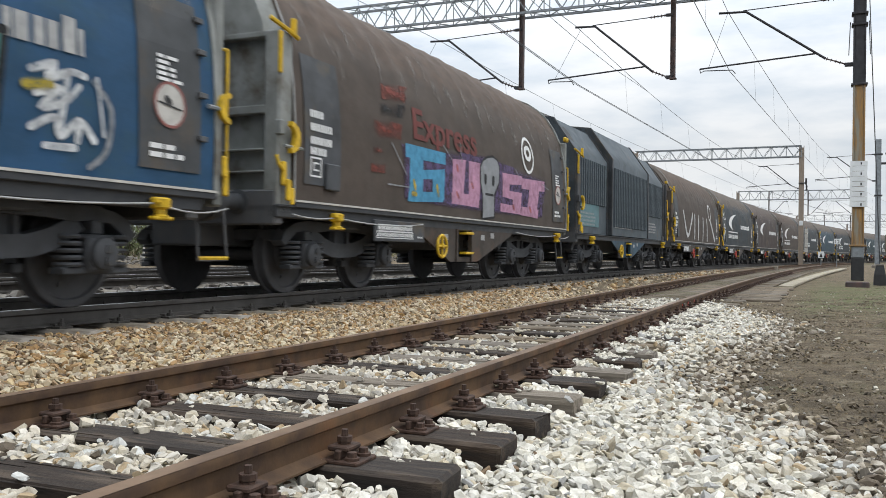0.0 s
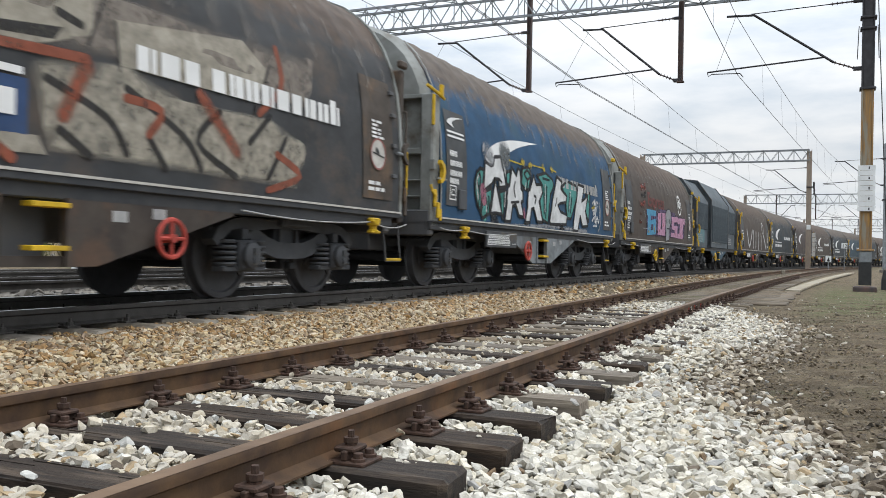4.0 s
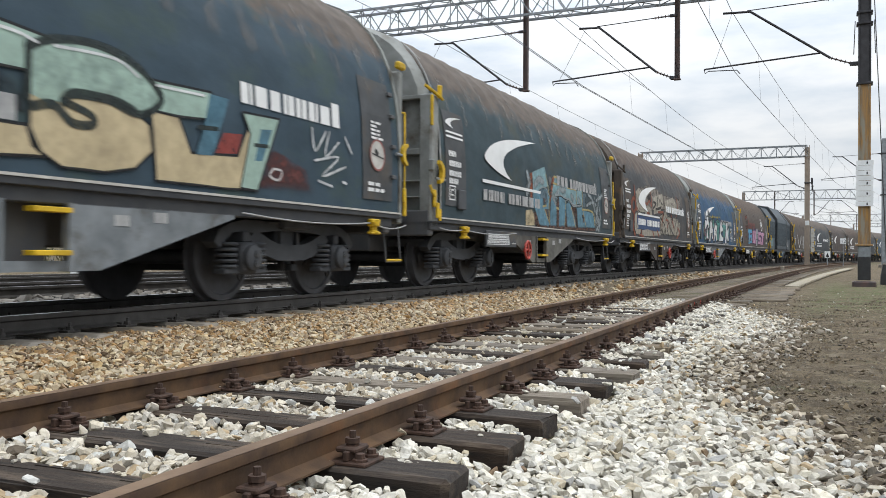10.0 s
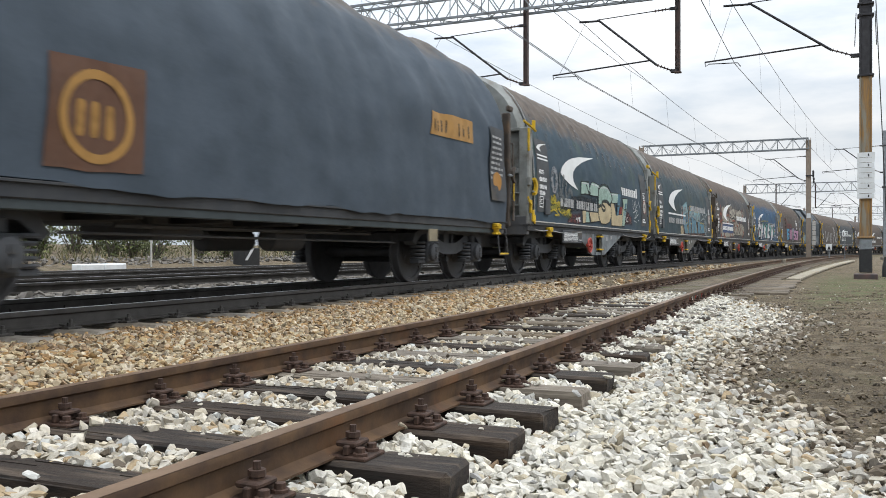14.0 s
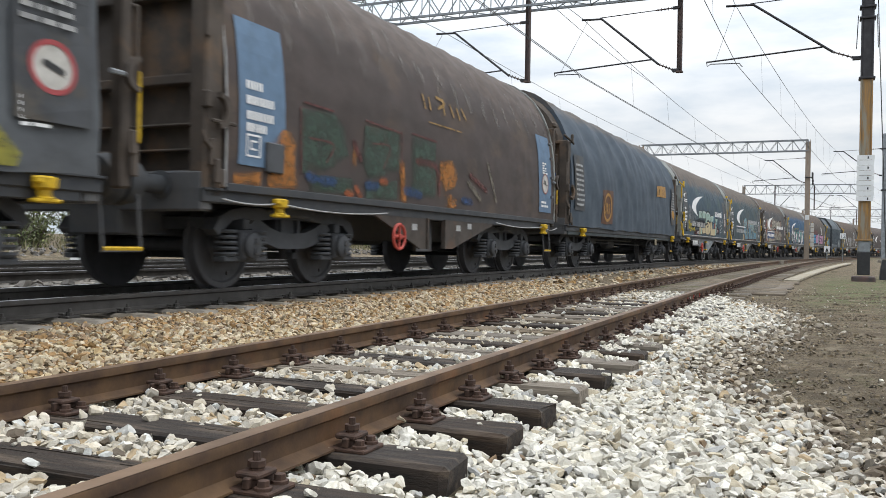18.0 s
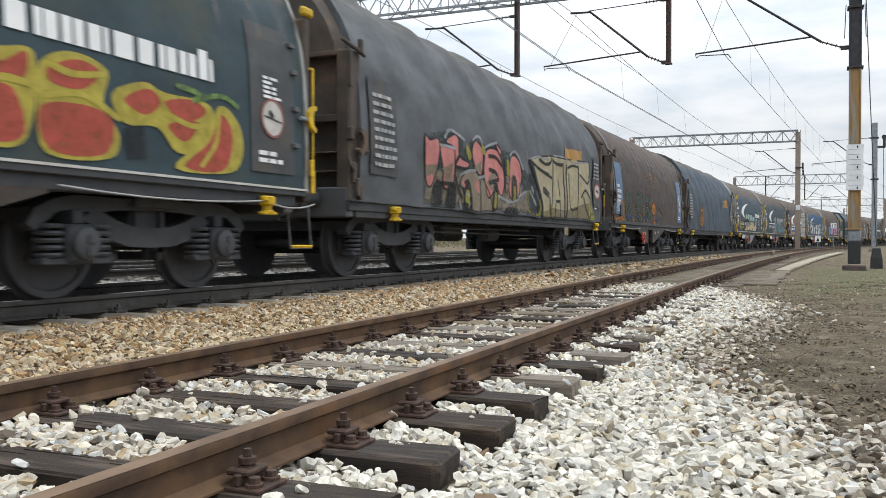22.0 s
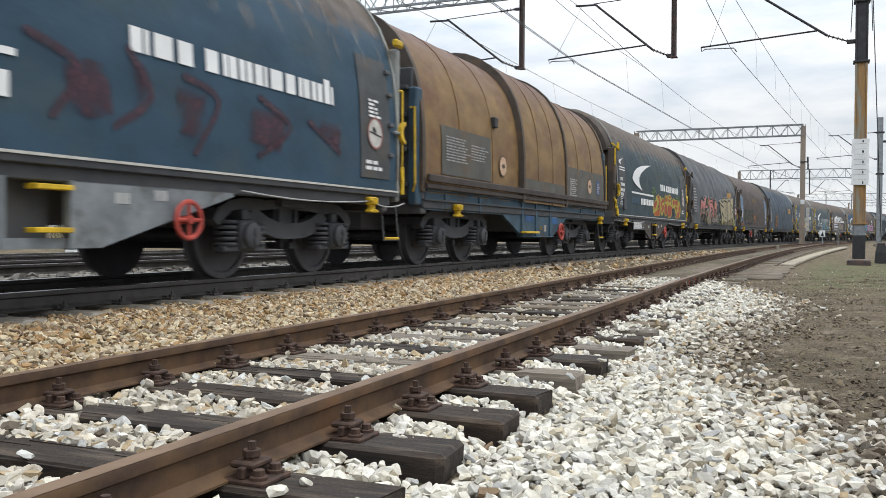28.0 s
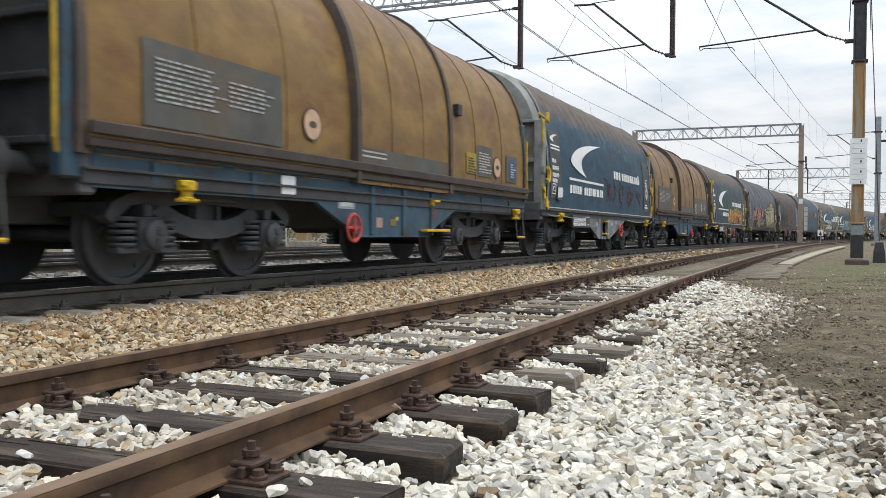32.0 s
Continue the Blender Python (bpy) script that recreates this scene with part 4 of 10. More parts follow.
def near_pole():
    x, y = 25.6, -2.62
    p = thing("catenary_pole", "tall rust-streaked pole with dark top and white notice plates", "pole", "overhead line poles")

    def section(z0, z1, a, b):
        sh = Shape()
        for s in (-1, 1):
            sh.box(x - a, x + a, y + s * (a - 0.02) - 0.02, y + s * (a - 0.02) + 0.02, z0, z1, 0.005)
        sh.box(x - b, x + b, y - a + 0.04, y + a - 0.04, z0, z1, 0.005)
        return sh
    part("lower_shaft", section(1.1, 5.5, 0.15, 0.12), M_POST_RUST, p, "rust-streaked steel shaft")
    part("upper_shaft", section(5.5, 11.5, 0.155, 0.13), M_POST_DARK, p, "dark painted upper shaft")
    for z in (5.48, 7.1, 7.4, 9.0):
        part("collar", Shape().box(x - 0.18, x + 0.18, y - 0.2, y + 0.2, z - 0.03, z + 0.03, 0.01), M_POST_DARK, p)
    part("base_collar", Shape().box(x - 0.19, x + 0.19, y - 0.21, y + 0.21, 1.1, 1.15, 0.01), M_POST_RUST, p)
    part("base_sleeve", Shape().box(x - 0.145, x + 0.145, y - 0.15, y + 0.15, 0.8, 1.1, 0.015), M_GALV, p, "pale painted sleeve")
    part("base_band", Shape().box(x - 0.15, x + 0.15, y - 0.155, y + 0.155, 0.18, 0.8, 0.015), M_BLACK, p, "black painted base")
    part("footing", Shape().box(x - 0.24, x + 0.24, y - 0.29, y + 0.29, -0.3, 0.15, 0.03), M_POST_BROWN, p, "soil-stained footing")
    for k in range(9):
        z = 3.4 - k * 0.138
        r = 0.006 * ((k * 7) % 3 - 1)
        pl = part("notice_plate", Shape().box(x - 0.19, x - 0.175, y - 0.21 + r, y + 0.21 + r, z - 0.13, z, 0.003), M_SIGN_WHITE, p, "white enamel plate")
        if k % 2 == 0:
            part("digit_bar", Shape().box(x - 0.1935, x - 0.1915, y - 0.08, y - 0.045, z - 0.1, z - 0.035), M_BLACK, pl)
    for a in (-0.23, 0.23):
        part("hanger", Shape().tube([(x, y + a, 7.2), (x, y + a * 1.15, 6.3)], 0.012, 5), M_POST_DARK, p)
    part("stay_wire", Shape().tube([(x, y - 0.1, 11.0), (x + 2.4, y - 0.68, 0.6)], 0.014, 5), M_WIRE, p)
    return p


def wire(sh, a, b, sag, r=0.007, n=14):
    a, b = Vector(a), Vector(b)
    sh.tube([a.lerp(b, k / n) - Vector((0, 0, sag * 4 * (k / n) * (1 - k / n))) for k in range(n + 1)], r, 4)


def overhead():
    gantry(25.6, -2.62, 15.0, (2.32, 7.0), "grey lattice gantry beam with hanging posts over the tracks", post=False)
    near_pole()
    far_post = thing("gantry_leg", "grey steel gantry leg beyond the tracks", "pole", "overhead line poles")
    part("post", Shape().box(25.4, 25.8, 14.8, 15.2, 0, 9.2, 0.02), M_POST_RUST, far_post)
    part("footing", Shape().box(25.2, 26.0, 14.6, 15.4, -0.4, 0.5, 0.03), M_CONC, far_post)
    cantilever(25.6, -2.5, 1, "brackets of the near span", reach=1.2, arm=-0.42)
    cantilever(25.6, 2.32, 1, "brackets of the near span")
    cantilever(25.6, 7.0, 1, "brackets of the near span", reach=1.08)
    gantry(69.3, -0.4, 12.0, (), "grey lattice gantry on a rust-streaked post")
    cantilever(69.3, -0.3, 1, "brackets of the second span", -0.1)
    gantry(116.0, -5.78, 8.0, (4.25, -0.34), "distant grey lattice gantry", step=0.7, deep=1.1)
    cantilever(116.0, -5.68, 1, "brackets of distant spans", reach=0.95)
    cantilever(116.0, -0.34, 1, "brackets of distant spans", reach=-0.75)
    cantilever(116.0, 4.25, 1, "brackets of distant spans", reach=-0.75)
    gantry(185.0, -13.85, 2.52, (-2.6, -7.2), "distant grey lattice gantry", step=0.8, deep=1.3)
    cantilever(185.0, -7.2, 1, "brackets of distant spans")
    gantry(235.0, -40.0, -8.0, (-28, -20), "distant grey lattice gantry", step=0.9)
    gantry(-18.0, -2.8, 15.0, (2.2, 7.0), "grey lattice gantry behind the viewpoint", post=True)
    # plates and a switch box on the leg of the second gantry
    g = thing("leg_notices", "white notice plates and a dark switch on a gantry leg", "sign")
    part("notice_plate", Shape().box(69.07, 69.095, -0.55, -0.27, 3.15, 3.5, 0.004), M_SIGN_WHITE, g)
    for k in range(5):
        part("notice_plate", Shape().box(69.07, 69.095, -0.9, -0.66, 1.15 + k * 0.36, 1.47 + k * 0.36, 0.004), M_SIGN_DUSTY, g)
    part("plate_rail", Shape().box(69.1, 69.14, -0.8, -0.74, 0.9, 3.0, 0.004), M_POST_RUST, g)
    part("switch", Shape().box(69.12, 69.24, -0.8, -0.66, 6.2, 6.7, 0.03).spin((69.18, -0.76, 5.75), (0, 0, 1), [(0, 0.04), (0.1, 0.08), (0.2, 0.04), (0.3, 0.08), (0.45, 0.04)], 8), M_POST_DARK, g)
    part("clamp", Shape().box(69.0, 69.12, -0.72, -0.2, 6.28, 6.36, 0.01), M_POST_DARK, g)
    # block that anchors the stay of the near pole
    p = thing("anchor_block", "stubby black-painted anchor block with a pale cap", "anchor block")
    x, y = 28.0, -3.3
    sh = Shape()
    sh.add([(x + a * w, y + c * w, z) for w, z in ((0.17, -0.15), (0.15, 0.3), (0.1, 0.58)) for a, c in ((-1, -1), (1, -1), (1, 1), (-1, 1))], [(0, 1, 5, 4), (1, 2, 6, 5), (2, 3, 7, 6), (3, 0, 4, 7), (4, 5, 9, 8), (5, 6, 10, 9), (6, 7, 11, 10), (7, 4, 8, 11), (8, 9, 10, 11), (3, 2, 1, 0)])
    part("block", sh, M_BLACK, p)
    part("cap", Shape().box(x - 0.11, x + 0.11, y - 0.11, y + 0.11, 0.575, 0.62, 0.01), M_CONC, p, "pale concrete cap")
    # tall pole of the next span, right of the siding, with its bracket and tensioning weights
    p = thing("catenary_pole", "slim grey steel pole with a bracket and tensioning gear", "pole", "overhead line poles")
    x, y = 66.0, -5.36
    part("shaft", Shape().box(x - 0.2, x + 0.2, y - 0.17, y + 0.17, -0.1, 9.0, 0.02), M_GALV, p)
    part("footing", Shape().box(x - 0.35, x + 0.35, y - 0.35, y + 0.35, -0.3, 0.3, 0.04), M_CONC, p, "concrete footing")
    for z in (5.1, 7.95):
        part("collar", Shape().box(x - 0.24, x + 0.24, y - 0.25, y + 0.25, z - 0.05, z + 0.05, 0.01), M_POST_DARK, p)
    part("pulley_arm", Shape().box(x - 0.06, x + 0.06, y - 0.65, y, 7.25, 7.4, 0.01).box(x - 0.06, x + 0.06, y - 0.68, y - 0.5, 7.3, 7.95, 0.02), M_POST_DARK, p)
    part("pulley", Shape().spin((x - 0.05, y - 0.58, 8.0), (1, 0, 0), [(0, 0.16), (0.1, 0.16)], 12), M_POST_DARK, p)
    part("weight_cable", Shape().tube([(x, y - 0.55, 7.9), (x, y - 0.55, 2.4)], 0.02, 5), M_WIRE, p)
    part("weight_stack", Shape().spin((x, y - 0.55, 1.2), (0, 0, 1), [(k * 0.12 + d, r) for k in range(10) for d, r in ((0.0, 0.11), (0.1, 0.11), (0.105, 0.08))], 10), M_CONC, p, "stack of concrete weights")
    cantilever(66.0, -5.2, 1, "brackets of the second span", 0.08, reach=1.05, arm=-0.15)

    def along(name, label, gx, ys, contact, carry, stagger, sag=0.75, stitch=(), pair=(0.0, 0.05)):
        """One contact pair and its carrying wire from support to support; stitch: a lower wire round a support."""
        w = thing(name, label, "overhead wires", "overhead wires")
        dr = Shape()
        up = Vector((0, 0, 1))
        for k, (a, b) in enumerate(zip(gx[:-1], gx[1:])):
            za, zb = Vector((a, ys[k], 0)), Vector((b, ys[k + 1], 0))
            sa, sb = Vector((0, stagger, 0)), Vector((0, stagger, 0))
            for dy in pair:
                lo = Shape()
                wire(lo, za + up * contact[k] + Vector((0, dy, 0)), zb + up * contact[k + 1] + Vector((0, dy, 0)), 0.05, 0.009)
                part("contact_wire", lo, M_WIRE, w)
            hi = Shape()
            wire(hi, za + up * carry[k] + sa, zb + up * carry[k + 1] + sb, sag, 0.009)
            part("carrying_wire", hi, M_WIRE, w)
            if a < 120:
                for j in range(1, 8):
                    f = j / 8
                    c = za.lerp(zb, f)
                    lo, hi = contact[k] + (contact[k + 1] - contact[k]) * f, carry[k] + (carry[k + 1] - carry[k]) * f
                    dr.tube([c + up * (lo - 0.2 * f * (1 - f)), c + up * (hi - 4 * sag * f * (1 - f)) + sa.lerp(sb, f)], 0.004, 4)
        if stitch:
            part("stitch_wire", Shape().tube(stitch, 0.008, 4), M_WIRE, w)
        tagged(part("droppers", dr, M_WIRE, w), kind="stuff")
    gx = [-18.0, 25.6, 69.3, 116.0, 185.0, 235.0]
    at = lambda left: [main_y(x) + left for x in gx]
    along("siding_wires", "thin dark contact and carrying wires over the siding", [-18.0, 25.6, 66.0, 116.0, 185.0], [0.9, 0.72, -2.28, -8.5, -24.0], [6.1, 6.09, 6.05, 6.05, 6.05], [7.9, 7.83, 8.0, 7.9, 7.9], 0.08, 0.45, pair=(0.0,))
    along("main_line_wires", "thin dark contact and carrying wires over the running line", gx, [4.9, 5.13, 2.2, main_y(116.0), main_y(185.0), main_y(235.0)], [6.0, 6.0, 5.9, 5.9, 5.9, 5.9], [7.85, 7.83, 7.62, 7.7, 7.7, 7.7], 0.12, 0.7, [(17.0, 5.15, 7.3), (22.0, 5.1, 7.26), (24.4, 5.05, 7.24), (29.6, 4.92, 7.28), (34.3, 4.72, 7.38)])
    along("second_line_wires", "thin dark contact and carrying wires over the second line", gx, at(4.85), [6.0, 6.0, 5.9, 5.9, 5.9, 5.9], [7.8, 7.8, 7.7, 7.7, 7.7, 7.7], 0.25, 0.4)


overhead()


def letters(text, size, place, mat):
    """Lettering as a flat mesh; place: where a point of the text's own plane goes."""
    cu = bpy.data.curves.new("lettering", "FONT")
    cu.body, cu.size, cu.resolution_u = text, size, 3
    tmp = bpy.data.objects.new("lettering", cu)
    scene.collection.objects.link(tmp)
    me = bpy.data.meshes.new_from_object(tmp.evaluated_get(bpy.context.evaluated_depsgraph_get()))
    bpy.data.objects.remove(tmp)
    for v in me.vertices:
        v.co = place(v.co.x, v.co.y)
    me.materials.clear()
    me.materials.append(mat)
    return me


def trackside():
    # white number board and a low signal lamp by the far gantry
    b = thing("number_board", "white square board with black figures on a thin post", "sign")
    x, y = 70.0, -2.87
    part("post", Shape().tube([(x + 0.05, y, 0), (x + 0.05, y, 2.1)], 0.03, 6), M_GALV, b)
    bd = part("board", Shape().box(x - 0.02, x + 0.02, y - 0.2, y + 0.2, 1.78, 2.18, 0.005), M_SIGN_WHITE, b)
    part("figures", letters("12", 0.36, lambda a, c: (x - 0.026, y + 0.17 - a, 1.85 + c), M_BLACK), None, bd, "black figures")
    g = thing("shunting_board", "small black board with a white triangle on a post", "sign")
    x, y = 60.0, -1.78
    part("post", Shape().tube([(x, y, 0), (x, y, 0.8)], 0.03, 6), M_GALV, g)
    bd = part("board", Shape().box(x - 0.02, x + 0.02, y - 0.17, y + 0.17, 0.75, 1.15, 0.005), M_SIGN_WHITE, g)
    part("triangle", Shape().add([(x - 0.025, y - 0.1, 0.8), (x - 0.025, y + 0.1, 0.8), (x - 0.025, y, 1.08)], [(0, 1, 2)]), M_BLACK, bd)
    for k, (x, y, s) in enumerate(((47.0, 0.35, 0.2), (66.0, -0.75, 0.22), (71.0, -1.0, 0.2))):
        c = part("concrete_marker", Shape().box(-s / 2, s / 2, -s / 2, s / 2, -0.3, 0.2, 0.05), M_CONC, None)
        c.location = (x, y, 0.12)
        tagged(c, "stubby pale concrete marker beside the rails", "marker", "concrete markers")
    # low white barrier block and bank beyond the tracks
    for x in (17.45, 18.3):
        w = part("barrier_block", Shape().box(-0.4, 0.4, -0.2, 0.2, 0, 0.3, 0.03), M_SIGN_WHITE, None)
        w.matrix_basis = Matrix.Translation((x, 17.0, 0.1))
        tagged(w, "low white concrete block beyond the tracks", "block", "blocks beyond the tracks")

    c = thing("trackside_cabinet", "black box with a slanting white stripe on the bank", "cabinet")
    part("body", Shape().box(24.4, 25.3, 17.0, 17.5, 0.2, 0.86, 0.02), M_BLACK, c)
    part("stripe", Shape().add([(24.42, 16.99, 0.42), (24.58, 16.99, 0.42), (24.95, 16.99, 0.84), (24.79, 16.99, 0.84)], [(0, 1, 2, 3)]), M_SIGN_WHITE, c, "white slanting stripe")
    for x in (20.3, 22.2, 28.0):
        f = part("marker_post", Shape().tube([(0, 0, -0.2), (0, 0, 1.0)], 0.035, 6), M_SIGN_DUSTY, None)
        f.location = (x, 17.4, 0.35)
        tagged(f, "thin pale post on the bank beyond the tracks", "post", "posts on the bank")


trackside()


# ================= the train =================
class Outline(list):
    """A hood's outline with the unevenness of its skin: seed, depth, number of hoops, ends."""
    skin = (2.0, 0.012, 17, -4.95, 5.56)

    def dent(self, u, a, z):
        seed, wrinkle, hoops, u0, u1 = self.skin
        d = wrinkle * (noise.noise((u * 1.1 + seed, a * 2, z * 1.3)) + 0.6 * noise.noise((u * 3.1, a * 1.2 + seed, z * 1.0)))
        if hoops:
            d -= 0.022 * abs(math.sin(math.pi * (u - u0) / (u1 - u0) * hoops)) * min(max((z - 2.85) / 0.35, 0.0), 1.0)
        if wrinkle > 0.03:
            d += 0.03 * noise.noise((u * 1.6 + (z - 1.0) * 1.1, seed, z * 0.45)) - 0.035 * abs(math.sin(math.pi * (u - u0) / (u1 - u0) * hoops)) * min(max((z - 2.6) / 0.5, 0.0), 1.0)
        c = Vector((a * 0.8, z - 2.4)).normalized()
        return a + c.x * d, z + c.y * d


def hood_half(w=1.4, top=4.045, z0=1.02, skin=None):
    """The hood's outline from the foot of one side up to the ridge: (lateral, height)."""
    k = (top - z0) / 3.06
    pts = [(1.40, 0), (1.405, 0.45), (1.40, 0.9), (1.375, 1.3), (1.325, 1.65), (1.24, 1.98), (1.11, 2.28), (0.94, 2.54), (0.73, 2.75), (0.5, 2.91), (0.25, 3.02), (0, 3.06)]
    out = Outline((a * w / 1.4, z0 + b * k) for a, b in pts)
    if skin:
        out.skin = skin
    return out


HOOD = hood_half()


def side_point(u, z, out=0.0, prof=HOOD):
    """A place on the hood's right side at a height."""
    for (a0, z0), (a1, z1) in zip(prof, prof[1:]):
        if z <= z1 or (a1, z1) == prof[-1]:
            t = (z - z0) / (z1 - z0)
            n = Vector((0, -(z1 - z0), a0 - a1)).normalized()
            a, zz = prof.dent(u, -(a0 + (a1 - a0) * t), z) if isinstance(prof, Outline) else (-(a0 + (a1 - a0) * t), z)
            return Vector((u, a, zz)) + n * out
    return Vector((u, -prof[0][0] - out, z))


def hood_mesh(name, mat, prof, u0, u1, nu):
    full = [(-a, z) for a, z in prof] + [(a, z) for a, z in prof[::-1][1:]]
    rows = []
    # finer outline
    fine = []
    for (a0, z0), (a1, z1) in zip(full, full[1:]):
        for k in range(3):
            fine.append((a0 + (a1 - a0) * k / 3, z0 + (z1 - z0) * k / 3))
    fine.append(full[-1])
    sh = Shape()
    n = len(fine)
    for i in range(nu + 1):
        u = u0 + (u1 - u0) * i / nu
        for j, (a, z) in enumerate(fine):
            b, y = prof.dent(u, a, z) if isinstance(prof, Outline) else (a, z)
            sh.v.append((u, b, y))
    for i in range(nu):
        for j in range(n - 1):
            sh.f.append((i * n + j, i * n + j + 1, (i + 1) * n + j + 1, (i + 1) * n + j))
    sh.f.append(tuple(range(n)))
    sh.f.append(tuple(nu * n + j for j in range(n))[::-1])
    return sh.mesh(name, mat, True)


def rim(u0, u1, prof, grow):
    """A rib that follows the hood's outline."""
    sh = Shape()
    full = [(-a, z) for a, z in prof] + [(a, z) for a, z in prof[::-1][1:]]
    n = len(full)
    for u in (u0, u1):
        for a, z in full:
            c = Vector((a, (z - 1.9) * 0.9)).normalized()
            if z < 1.9:
                c = Vector((math.copysign(1, a), 0))
            sh.v.append((u, a + c.x * grow, z + c.y * grow))
        for a, z in full:
            sh.v.append((u, a * 0.9, z - 0.1 if z > 1.9 else z))
    for j in range(n - 1):
        sh.f += [(j, j + 1, 2 * n + j + 1, 2 * n + j), (j, j + 1, n + j + 1, n + j), (2 * n + j, 2 * n + j + 1, 3 * n + j + 1, 3 * n + j), (n + j, n + j + 1, 3 * n + j + 1, 3 * n + j)]
    sh.f += [(0, 2 * n, 3 * n, n), (n - 1, 3 * n - 1, 4 * n - 1, 2 * n - 1)]
    return sh


def wheelset_mesh():
    sh = Shape()
    for s in (-1, 1):
        y = s * 0.75
        sh.spin((0, y - s * 0.07, 0), (0, s, 0), [(0, 0.485), (0.03, 0.49), (0.035, 0.462), (0.13, 0.458), (0.135, 0.40), (0.11, 0.385), (0.095, 0.19), (0.15, 0.15), (0.18, 0.09)], 28)
    sh.spin((0, -1.02, 0), (0, 1, 0), [(0, 0.065), (0.2, 0.075), (1.84, 0.075), (2.04, 0.065)], 12)
    for s in (-1, 1):
        for k in range(3):
            a = k * 2.094
            sh.box(math.cos(a) * 0.3 - 0.02, math.cos(a) * 0.3 + 0.02, s * 0.855 - 0.012, s * 0.855 + 0.012, math.sin(a) * 0.3 - 0.02, math.sin(a) * 0.3 + 0.02)
    return sh.mesh("wheelset", M_WHEEL, True)


def bogie(par, u, shared):
    names = []
    if "bogie_frame" not in shared:
        fr = Shape()
        for s in (-1, 1):
            y = s * 1.0
            top = [(1.38, 0.62), (1.3, 0.74), (1.12, 0.82), (0.9, 0.86), (0.4, 0.85), (0.0, 0.85)]
            under = [(0.0, 0.76), (0.4, 0.75), (0.7, 0.72), (0.9, 0.74), (1.08, 0.72), (1.2, 0.64), (1.3, 0.56)]
            fr.plate([(-u, z) for u, z in top] + top[::-1][1:] + under[::-1] + [(-u, z) for u, z in under[1:]], y - 0.08, y + 0.08)
            hi = [(0.0, 0.6), (0.24, 0.61), (0.44, 0.66), (0.58, 0.72), (0.7, 0.77)]
            lo = [(0.0, 0.42), (0.28, 0.43), (0.48, 0.48), (0.64, 0.56), (0.8, 0.66)]
            fr.plate([(-u, z) for u, z in hi[::-1]] + hi[1:] + lo[::-1] + [(-u, z) for u, z in lo[1:]], y - 0.07, y + 0.07)
            for v in (-0.16, 0.16):
                fr.box(v - 0.025, v + 0.025, y - 0.05, y + 0.05, 0.5, 0.78, 0.008)
            fr.box(-0.5, 0.5, y - 0.1, y + 0.1, 0.83, 0.86, 0.01)
            for w in (-0.9, 0.9):
                fr.box(w - 0.06, w + 0.06, y - 0.12, y + 0.12, 0.62, 0.74, 0.01)
        fr.box(-0.2, 0.2, -1.0, 1.0, 0.55, 0.85, 0.02)
        fr.box(-1.32, -1.2, -1.0, 1.0, 0.62, 0.75, 0.01).box(1.2, 1.32, -1.0, 1.0, 0.62, 0.75, 0.01)
        for s in (-1, 1):
            fr.box(-0.3, 0.3, s * 1.12 - 0.05, s * 1.12 + 0.05, 0.78, 0.9, 0.02)
        shared["bogie_frame"] = fr.mesh("bogie_frame", M_BOGIE)
        ab = Shape()
        ab.box(-0.15, 0.15, -0.13, 0.11, 0.3, 0.62, 0.03)
        ab.spin((0, -0.13, 0.46), (0, -1, 0), [(0, 0.14), (0.05, 0.135), (0.07, 0.1), (0.075, 0.03)], 16)
        ab.box(-0.36, 0.36, -0.08, 0.08, 0.29, 0.35, 0.01)
        shared["axle_box"] = ab.mesh("axle_box", M_BOGIE, True)
        shared["axle_plate"] = Shape().box(-0.035, 0.035, -0.006, 0.006, -0.035, 0.035).mesh("axle_plate", M_CAP_DARK)
        sp = Shape()
        for k in range(5):
            sp.ring((0, 0, 0.37 + k * 0.058), (0, 0, 1), 0.1, 0.021, 14, 6)
        shared["spring"] = sp.mesh("coil_spring", M_BOGIE, True)
        br = Shape().box(-0.05, 0.05, -0.9, 0.9, 0.3, 0.38, 0.01)
        for s in (-1, 1):
            br.box(-0.09, 0.09, s * 0.76 - 0.05, s * 0.76 + 0.05, 0.3, 0.56, 0.02)
        shared["brake"] = br.mesh("brake_beam", M_BOGIE)
    f = part("bogie_frame", shared["bogie_frame"], None, par)
    f.location = (u, 0, 0)
    for w in (-0.9, 0.9):
        for s in (-1, 1):
            ab = part("axle_box", shared["axle_box"], None, f)
            ab.matrix_basis = Matrix.Translation((w, s * 1.04, 0)) @ (Matrix.Rotation(math.pi, 4, "Z") if s > 0 else Matrix())
            for d in (-0.25, 0.25):
                part("coil_spring", shared["spring"], None, f).location = (w + d, s * 1.04, 0)
    for w in (-0.9, 0.9):
        for z in (0.4, 0.5):
            part("axle_plate", shared["axle_plate"], None, f).location = (w, -1.255, z)
    for w in (-0.3, 0.3):
        part("brake_beam", shared["brake"], None, f).location = (w, 0, 0)
    for w in (-0.9, 0.9):
        ws = part("wheelset", shared["wheelset"], None, par)
        ws.location = (u + w, 0, 0.46)
        ws["spins"] = 1


def bars(sh, u, z, rows, width, h, gap, seed, out=0.006, prof=HOOD):
    """Small lettering as plain bars on the side."""
    r = random.Random(seed)
    for k in range(rows):
        zz = z - k * (h + gap)
        x = u
        while x < u + width * r.uniform(0.7, 1.0):
            w = r.uniform(0.04, 0.16)
            quad(sh, x, x + w, zz - h, zz, out, prof)
            x += w + 0.03


